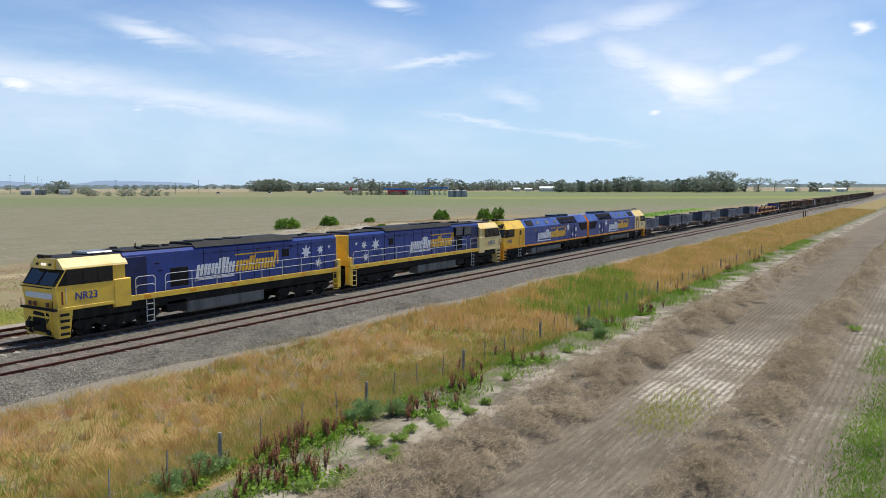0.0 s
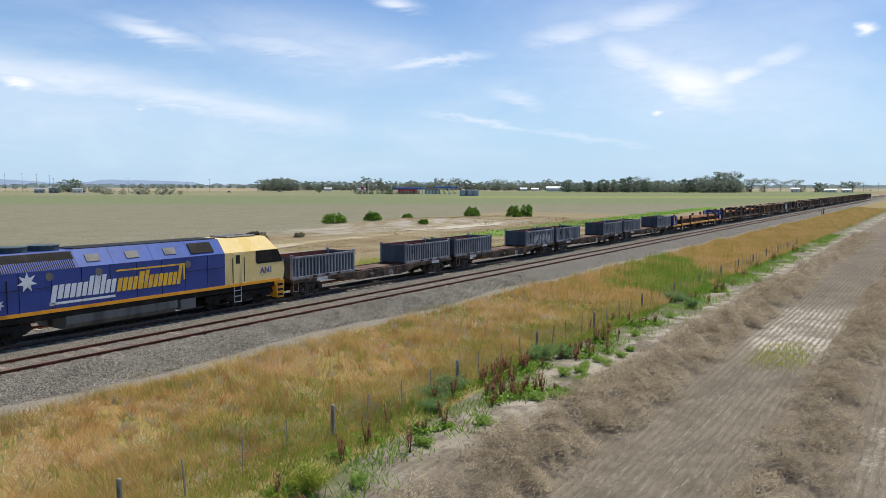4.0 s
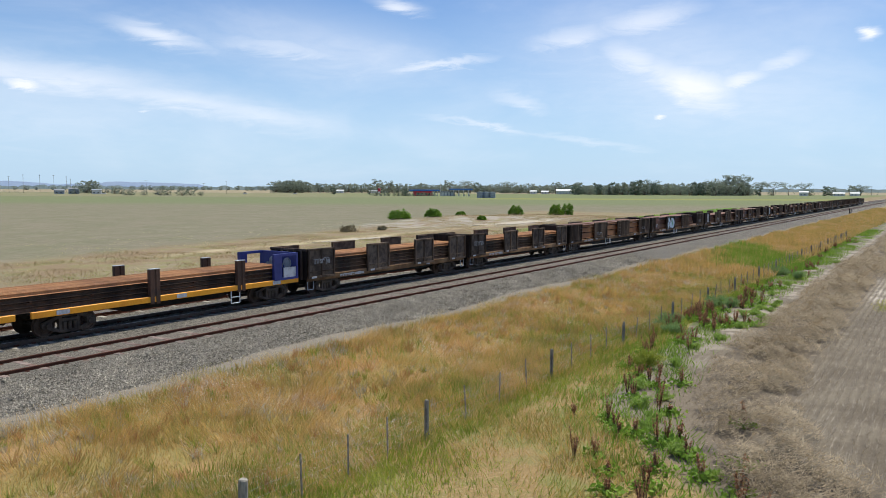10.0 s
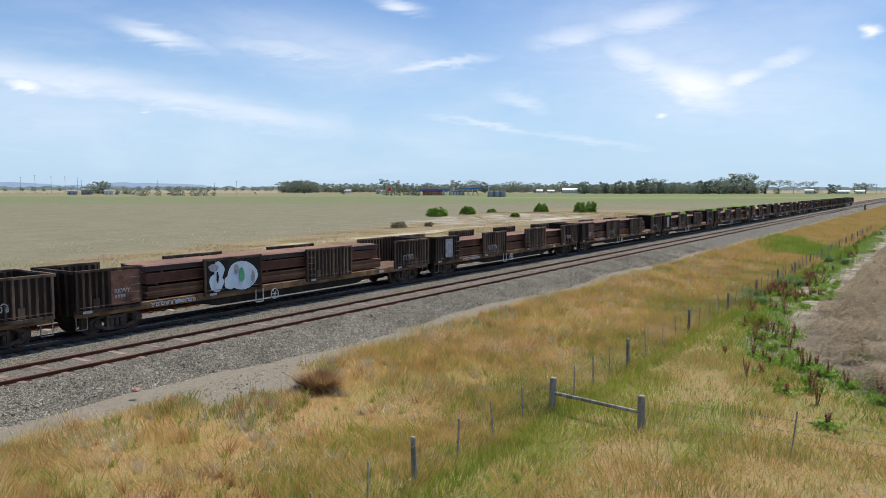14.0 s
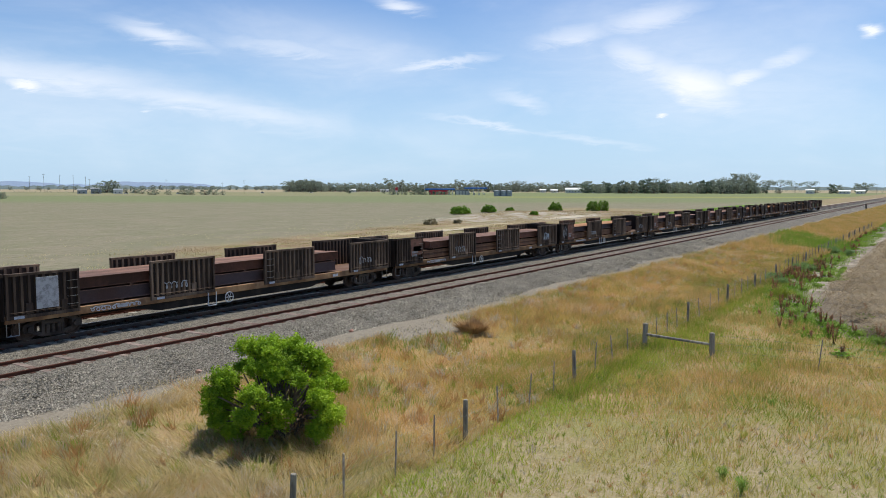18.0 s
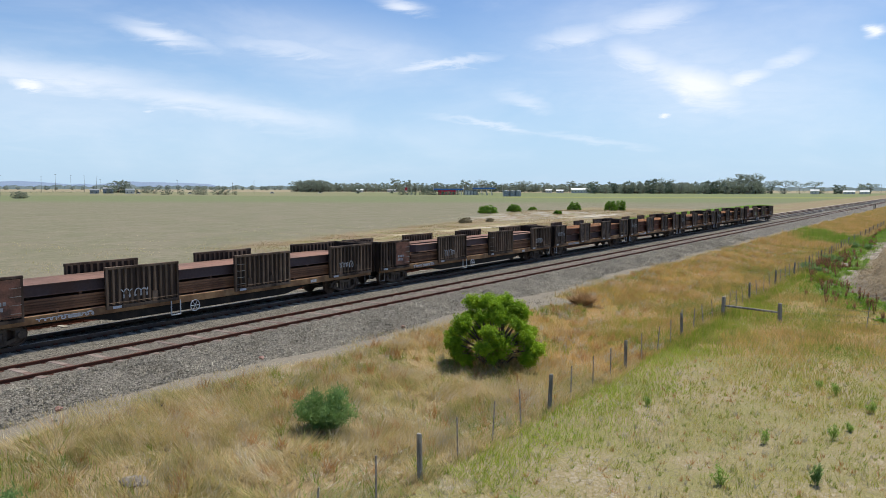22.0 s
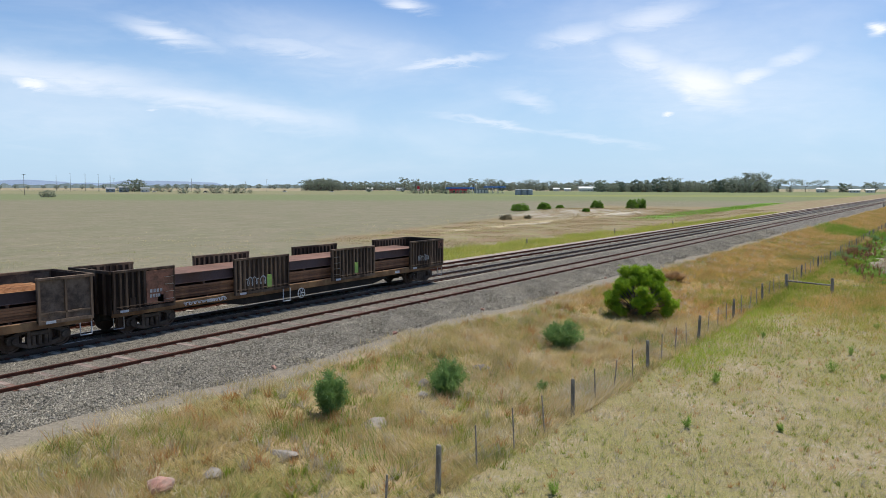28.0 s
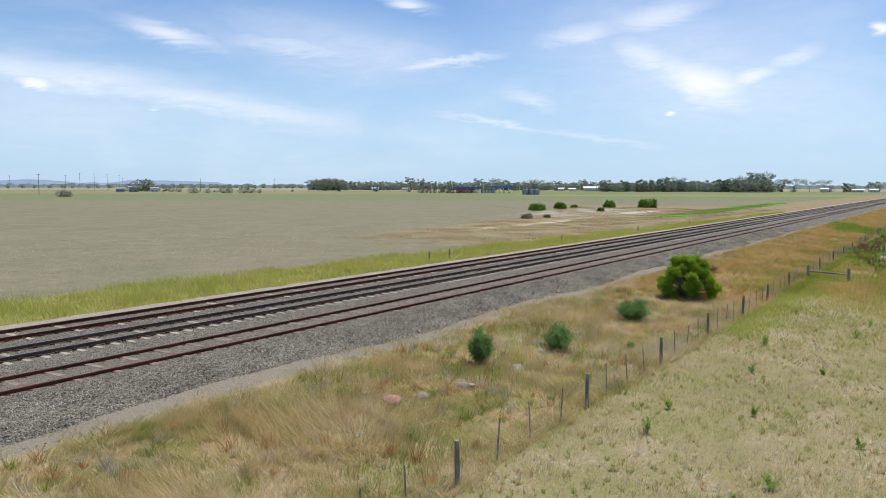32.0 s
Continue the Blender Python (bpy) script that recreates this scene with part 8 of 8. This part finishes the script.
def tree_shape(name, h, crown_w, base, lobes, leaves, seed, label, material=GUMLEAF, leaf=0.085):
    """A gum: forked trunk, open lobed crown."""
    g = np.random.default_rng(seed)
    ob = thing(name, label, "tree", "trees along the road")
    wood, ends = Geo(), []
    fork = h * max(0.05, base * 0.8)
    wood.rod((0, 0, -0.2), (0.2, 0.1, fork), 0.024 * h, 7, 0.016 * h)
    for k in range(lobes):
        a = 2.4 * k + g.uniform(-0.4, 0.4)
        u = (k + 0.5) / lobes
        rr = crown_w * (0.3 + 0.7 * math.sin(math.pi * (0.2 + 0.65 * u))) * g.uniform(0.45, 0.85)
        e = np.array([math.cos(a) * rr, math.sin(a) * rr, h * (base + (0.88 - base) * u) + h * 0.05])
        wood.rod((0.2, 0.1, fork), tuple(e), 0.01 * h, 5, 0.003 * h)
        ends.append(e)
    part("trunk", wood, BARK, ob)
    # each lobe is a flattened tuft, thickest on its outside
    lobe = g.integers(0, lobes, leaves)
    out = g.normal(0, 1, (leaves, 3))
    out /= np.linalg.norm(out, axis=1, keepdims=True)
    big = crown_w * g.uniform(0.24, 0.42, lobes)[lobe] * g.random(leaves) ** 0.45
    v, f = leaf_cloud(np.array(ends)[lobe] + out * big[:, None] * (1, 1, 0.62), leaves, (0.1, 0.1, 0.1), leaf * h, g, pick=False)
    crown = from_arrays("crown", v, f, material)
    crown.parent = ob
    return ob


DARKLEAF = leafy("pine_leaves", [(0.085, 0.125, 0.09), (0.125, 0.17, 0.12), (0.175, 0.215, 0.15)], 0.7, 0.35)
kinds = [
    tree_shape("gum_tree", 12, 5.6, 0.0, 16, 580, 1, "grey-green gum tree with an open crown"),
    tree_shape("gum_tree", 12, 7.4, 0.0, 18, 680, 2, "broad low gum tree"),
    tree_shape("gum_tree", 12, 4.6, 0.5, 8, 380, 3, "tall gum tree with bare lower trunk", leaf=0.065),
    tree_shape("dark_tree", 12, 5.0, 0.0, 14, 560, 4, "dense dark cypress tree", DARKLEAF),
    tree_shape("round_tree", 12, 8.0, 0.0, 20, 1100, 5, "squat bushy roadside tree", leaf=0.06),
    tree_shape("umbrella_gum", 12, 8.0, 0.62, 9, 380, 6, "spreading flat-topped gum on a bare trunk", leaf=0.065),
]
g = random.Random(12)


def plant(kind, azimuth, far, height):
    x, y = at_bearing(azimuth, far)
    s = height / 12
    ob = copy_thing(kinds[kind], pose(x, y, float(ground_z(x, y)), 0, 0, g.uniform(0, 360)))
    ob.scale = (s * g.uniform(1.0, 1.4), s * g.uniform(1.0, 1.4), s)


for lo, hi, step, d0, d1, h0, h1, some in (
        (46.4, 48.8, 0.2, 1130, 1220, 15, 20, (0, 1, 1)), (49.0, 57.6, 0.27, 1200, 1350, 11, 16, (0, 1, 1)), (57.6, 67.4, 0.27, 1200, 1350, 11, 16, (0, 1, 1, 2)),
        (67.6, 76.0, 0.21, 980, 1100, 11, 16, (0, 3, 1, 1)), (76.0, 79.2, 0.2, 980, 1060, 13, 18, (0, 3, 1, 1)), (33.8, 36.4, 0.45, 1000, 1080, 6, 10, (1, 4)),
        (36.0, 46.0, 0.6, 1900, 2200, 9, 13, (1,)), (24.0, 33.0, 0.8, 1900, 2200, 7, 10, (1,)), (54.2, 58.4, 0.26, 720, 760, 2.5, 5, (3, 3, 4))):
    a = lo
    while a < hi:
        plant(g.choice(some), a + g.uniform(-0.1, 0.1), g.uniform(d0, d1), g.uniform(h0, h1))
        a += step * g.uniform(0.7, 1.3)
for kind, a, d, h in (
        (2, 53.5, 1180, 21), (2, 54.3, 1200, 19), (2, 58.6, 1220, 20), (5, 59.9, 1200, 19), (3, 60.7, 1200, 17), (5, 62.9, 1230, 18), (2, 66.2, 1200, 18), (2, 67.7, 1150, 17),
        (3, 70.3, 1000, 16), (3, 71.9, 990, 18), (5, 72.7, 1010, 19), (3, 76.3, 1000, 15), (5, 77.3, 1030, 20), (2, 78.0, 1030, 25), (5, 78.5, 1030, 25), (2, 78.8, 1030, 22), (3, 79.7, 1060, 12), (5, 79.8, 1070, 17), (5, 80.6, 1080, 17), (4, 80.5, 1080, 8),
        (5, 82.4, 1120, 16), (4, 82.7, 1120, 9), (3, 83.7, 1110, 12), (1, 83.9, 1130, 12), (1, 85.3, 1120, 14), (5, 85.6, 1120, 13),
        (4, 39.9, 720, 8.0), (4, 40.3, 730, 7.0), (4, 41.3, 720, 7.5), (4, 41.8, 725, 7.5), (4, 42.4, 740, 3.8), (4, 37.7, 740, 5.0), (4, 38.0, 745, 5.5), (4, 38.8, 740, 4.5),
        (4, 29.2, 520, 4.2), (4, 29.5, 522, 4.4), (4, 29.7, 520, 3.8), (1, 34.5, 980, 15), (1, 34.9, 980, 14), (4, 34.1, 900, 8), (4, 36.4, 900, 6), (3, 50.9, 900, 8), (3, 53.4, 900, 5), (3, 55.9, 900, 7)):
    plant(kind, a, d, h)
for k, base in enumerate(kinds):
    x, y = at_bearing((50.2, 61.5, 64.4, 73.1, 36.9, 81.5)[k], (1260, 1300, 1300, 1000, 860, 1120)[k])
    base.matrix_basis = pose(x, y, float(ground_z(x, y)))
    base.scale = (0.6,) * 3 if k == 4 else (1.15,) * 3


def far_wood(name, stretches, seed, label):
    """A continuous wood far off: low crowns shoulder to shoulder."""
    q = np.random.default_rng(seed)
    verts, tris, start = [], [], 0
    for lo, hi, step, d0, d1, h0, h1, leaves in stretches:
        for a in np.arange(lo, hi, step):
            x, y = at_bearing(a + q.uniform(-step, step), q.uniform(d0, d1))
            h = q.uniform(h0, h1) * (0.7 + 0.6 * clumpy(a * 9, seed, 2.0))
            out = q.normal(0, 1, (leaves, 3))
            out /= np.linalg.norm(out, axis=1, keepdims=True)
            out *= q.random((leaves, 1)) ** 0.35
            spots = np.array((x, y, float(ground_z(x, y)) + 0.48 * h)) + out * (0.62 * h, 0.62 * h, 0.5 * h)
            v, f = leaf_cloud(spots, leaves, (0.2, 0.2, 0.2), 0.12 * h, q, pick=False)
            verts.append(v)
            tris.append(f + start)
            start += len(v)
    tagged(from_arrays(name, np.concatenate(verts), np.concatenate(tris), GUMLEAF), label, "trees", kind="stuff")


far_wood("roadside_wood", ((46.2, 49.0, 0.1, 1200, 1300, 9, 14, 130), (49.0, 67.6, 0.13, 1300, 1500, 8, 13, 120), (67.4, 79.4, 0.1, 1050, 1180, 9, 13, 130), (79.4, 86.5, 0.5, 1300, 1500, 5, 8, 60)), 5, "grey-green wood along the far road, greyed by painted haze")
far_wood("paddock_hedge", ((27.5, 33.6, 0.11, 960, 1000, 2.0, 3.6, 26), (54.0, 60.5, 0.16, 705, 730, 1.6, 3.2, 26)), 6, "row of young shrubs along a far boundary")
# low belts of trees and hills on the horizon, blue haze painted into both
# belt greens turned paler and bluer, distance haze painted in
belt_mat = surface("hazed_far_belt", (0.10, 0.135, 0.135), 0.95, 0, (0.14, 0.17, 0.16), 0.5, 0.02, 0.3, 0.3, 0)
# the hills' blue is distance haze put into the base colour
hill_mat = surface("hazed_far_hills", (0.20, 0.265, 0.37), 0.95, 0, (0.23, 0.29, 0.38), 0.5, 0.004, 0.05, 0.1, 0)


def ridge(name, lo, hi, far, h, rough, material, label, seed, wave=1.0):
    pts, step = [], (hi - lo) / 160
    for k in range(161):
        a = lo + k * step
        x, y = at_bearing(a, far)
        top = h * (0.55 + rough * (clumpy(a * 40 + seed, seed, 9.0 * wave) - 0.3) + 0.4 * rough * (clumpy(a * 40, seed + 5, 2.2 * wave) - 0.5)) * min(1, k / 8, (160 - k) / 8)
        pts.append((x, y, max(0.0, top)))
    g_ = Geo()
    n = len(pts)
    crest = [at_bearing(lo + k * step, far * 1.03) for k in range(n)]
    back = [at_bearing(lo + k * step, far * 1.06) for k in range(n)]
    g_.add([(x, y, -2.0) for x, y, z in pts] + [(cx_, cy_, z - 1.0) for (cx_, cy_), (x, y, z) in zip(crest, pts)] + [(bx, by, -2.0) for bx, by in back], [(k, k + 1, n + k + 1, n + k) for k in range(n - 1)] + [(n + k, n + k + 1, 2 * n + k + 1, 2 * n + k) for k in range(n - 1)])
    tagged(part(name, g_, material), label, "distance", kind="structure")


ridge("backdrop_hills", 16, 41, 4000, 40, 0.6, hill_mat, "low hills far off, blue with painted haze", 3, 14.0)
ridge("backdrop_belt", 22, 50, 2600, 16, 0.5, belt_mat, "dark tree belt on the horizon, haze tinted in", 8)
ridge("backdrop_belt_east", 60, 98, 2700, 17, 0.5, belt_mat, "dark tree belt on the horizon beyond the line, haze tinted in", 15)

# ---- roadside buildings ----
RED = surface("red_wall", (0.72, 0.05, 0.075), 0.5)
CANOPY = surface("canopy_blue", (0.05, 0.2, 0.62), 0.5)
TIN = surface("tank_tin", (0.36, 0.40, 0.43), 0.5, 0.3)
WALL = surface("pale_wall", (0.72, 0.70, 0.65), 0.8, 0, (0.64, 0.62, 0.57))
ROOFGREY = surface("roof_iron", (0.3, 0.32, 0.34), 0.6, 0.2)
ROOFLIGHT = surface("light_roof_iron", (0.74, 0.74, 0.72), 0.55, 0, (0.66, 0.66, 0.63))


def facing(azimuth, far):
    x, y = at_bearing(azimuth, far)
    return pose(x, y, float(ground_z(x, y)), 0, 0, -azimuth)


servo = thing("service_station", "red shop building with bright blue fascia", "building", at=facing(57.55, 770))
part("wall", Geo().box(-9, 9, 0, 12, 0, 4.6, 0.05), RED, servo, "bright red shop wall")
part("fascia", Geo().box(-13, 16, -1.5, 13, 4.6, 6.0, 0.05), CANOPY, servo, "blue fascia band")
part("side_wing", Geo().box(16, 30, 1, 11, 0, 4.6, 0.05), ROOFGREY, servo)
for x in (-5, -1.5, 2, 5.2):
    part("window", Geo().box(x, x + 1.6, -0.06, 0.04, 0.8, 2.6, 0.02), GLASS, servo)
for x in (10.5, 13.5):
    part("pier", Geo().box(x, x + 0.8, 0, 0.8, 0, 4.6, 0.03), WALL, servo)
for x in (17.5, 20.5, 23.5, 26.5):
    part("garage_door", Geo().box(x, x + 2.2, 0.94, 1.06, 0.1, 3.4, 0.02), WALL, servo, "pale roller door")
canopy = thing("fuel_canopy", "blue flat canopy on white posts over fuel pumps", "canopy", at=facing(60.25, 770))
part("canopy_roof", Geo().box(-11, 11, -6, 6, 5.6, 7.0, 0.05), CANOPY, canopy, "blue canopy roof")
part("soffit", Geo().box(-10.6, 10.6, -5.6, 5.6, 5.45, 5.62, 0.02), WALL, canopy)
for x in (-7, -2.3, 2.3, 7):
    for y in (-4.0, 4.0):
        part("post", Geo().box(x - 0.25, x + 0.25, y - 0.25, y + 0.25, 0, 5.5), WALL, canopy)
    part("pump", Geo().box(x + 0.8, x + 1.5, -0.4, 0.4, 0, 1.7, 0.05), WALL, canopy)
for k, (a, wide) in enumerate(((62.0, 2.6), (62.45, 2.6), (62.85, 2.4))):
    tank = thing("water_tank", "pale blue-grey corrugated water tank", "tank", "tanks by the service station", at=facing(a, 640))
    part("tank_wall", Geo().rod((0, 0, 0), (0, 0, 4.4), wide, 20), TIN, tank)
    part("tank_roof", Geo().rod((0, 0, 4.4), (0, 0, 4.8), wide + 0.05, 20, 0.2), TIN, tank)
    for z in (1.1, 2.2, 3.3):
        part("hoop", Geo().ring((0, 0, z), "z", wide + 0.02, 0.04, 20), ROOFGREY, tank)
for a, h in ((55.0, 9), (56.6, 11), (58.9, 12), (61.6, 11)):
    mast = thing("light_pole", "slim grey light pole at the service station", "light pole", "light poles at the service station", at=facing(a, 735))
    part("pole", Geo().rod((0, 0, 0), (0, 0, h), 0.16, 6, 0.1), WALL, mast)
    part("lamp_head", Geo().box(-0.9, 0.9, -0.15, 0.15, h - 0.1, h + 0.12, 0.03), WALL, mast)
sign = thing("price_sign", "tall red and white roadside sign board, blank", "sign", at=facing(54.6, 730))
part("post", Geo().box(-0.15, 0.15, -0.1, 0.1, 0, 3.0), WALL, sign)
part("board", Geo().box(-1.2, 1.2, -0.15, 0.15, 2.6, 7.0, 0.03), RED, sign, "red upper board")
part("lower_board", Geo().box(-1.0, 1.0, -0.17, 0.17, 2.9, 4.2, 0.03), WALL, sign, "white lower panel")


def shed(azimuth, far, w, d, h, label, roof=ROOFGREY, wall=WALL):
    ob = thing("farm_building", label, "building", "farm buildings in the distance", at=facing(azimuth, far))
    part("wall", Geo().box(-w / 2, w / 2, 0, d, 0, h), wall, ob)
    part("roof", Geo().prism([(-0.4, h), (d / 2, h + d * 0.18), (d + 0.4, h)], "x", -w / 2 - 0.4, w / 2 + 0.4), roof, ob)
    for x in np.arange(-w / 2 + 1.5, w / 2 - 1, 4.0):
        part("window", Geo().box(x, x + 1.2, -0.05, 0.05, 1.0, 2.0), GLASS, ob)


shed(67.35, 1120, 40, 14, 4.4, "long pale farm shed with a light iron roof", ROOFLIGHT)
shed(64.7, 1150, 9, 9, 3.4, "small pale house with iron roof", ROOFLIGHT)
shed(65.5, 1150, 10, 9, 3.0, "low cream shed beside the house", ROOFLIGHT)
shed(33.1, 900, 9, 8, 3.6, "pale green shed by the poles", ROOFGREY, TIN)
shed(33.95, 900, 10, 8, 5.0, "blue-grey house among trees", ROOFGREY, TIN)
shed(35.3, 900, 9, 6, 4.2, "long pale grey shed under trees", TIN, WALL)
shed(50.9, 1130, 10, 7, 3.6, "low house in front of gum trees", ROOFLIGHT)
shed(82.4, 1090, 10, 8, 4.2, "white-walled house under trees", ROOFLIGHT)
shed(84.4, 1100, 13, 8, 3.0, "white farm shed near the line", ROOFLIGHT)
shed(85.3, 1100, 10, 8, 3.2, "second white farm shed near the line", ROOFLIGHT)
shed(53.2, 1160, 12, 8, 3.2, "grey-roofed house in the trees")


def vehicle(azimuth, far, material, label, h=1.6):
    ob = thing("parked_car", label, "car", "vehicles on the far road", at=facing(azimuth, far))
    part("body", Geo().box(-2.3, 2.3, -0.9, 0.9, 0.4, 1.0, 0.12), material, ob)
    part("cabin", Geo().prism([(-1.5, 1.0), (-1.0, h), (0.9, h), (1.6, 1.0)], "y", -0.8, 0.8), GLASS, ob)
    for x in (-1.5, 1.5):
        for s in (-1, 1):
            part("wheel", Geo().rod((x, s * 0.75, 0.35), (x, s * 0.95, 0.35), 0.35, 12), BLACK, ob)


for a, d in ((35.9, 850), (39.3, 820), (44.8, 900), (48.2, 900)):
    vehicle(a, d, WHITE, "white car parked by the far road", 2.0)


# ---- power poles and trackside posts ----
def power_pole(azimuth, far, h):
    ob = thing("power_pole", "timber power pole with a crossarm", "power pole", "power poles across the paddocks", at=facing(azimuth, far))
    part("pole", Geo().rod((0, 0, 0), (0, 0, h), 0.2, 6, 0.14), POSTWOOD, ob)
    part("crossarm", Geo().box(-1.2, 1.2, -0.08, 0.08, h - 0.7, h - 0.5), POSTWOOD, ob)
    for x in (-1.0, 0.0, 1.0):
        part("insulator", Geo().rod((x, 0, h - 0.5), (x, 0, h - 0.25), 0.06, 6), WHITE, ob)


for a, d, h in ((26.5, 1080, 19), (28.03, 640, 15.5), (29.77, 1080, 20), (30.62, 1060, 22.5), (31.52, 1080, 22), (32.33, 1080, 21.5), (33.07, 1080, 20), (33.3, 1080, 17), (38.37, 900, 15), (42.07, 900, 12), (43.55, 900, 14.5), (49.7, 1000, 13), (51.5, 1000, 13), (86.2, 1100, 12), (87.0, 1100, 12), (24.5, 700, 15)):
    power_pole(a, d, h)
for x, y, h in ((203, -9.4, 1.7), (204.6, -9.6, 1.7)):
    ob = thing("trackside_post", "short dark trackside marker post", "post", "trackside posts", at=on_ground(x, y))
    part("post", Geo().box(-0.09, 0.09, -0.09, 0.09, 0, h, 0.02), BLACK, ob)
    part("plate", Geo().box(-0.22, 0.22, -0.12, -0.09, h - 0.5, h - 0.1, 0.01), POSTWOOD, ob)
for x in (-23.5, -20.2, 4, 30, 56, 82):
    ob = thing("fence_stump", "short weathered post in the grass", "post", "stumps of the far fence", at=on_ground(x, 10.8))
    part("post", post_geo(0.75, 0.07), POSTWOOD, ob)
    part("cap", Geo().box(-0.06, 0.06, -0.06, 0.06, 0.74, 0.77), POSTSTEEL, ob)


def motions():
    """Everything on the train runs with it."""
    for ob, s, turned, z in RIDERS:
        walk(ob, [(t, pose(s + x, 0, z, 0, 0, 180 if turned else 0)) for t, x in TRAIN])


motions()
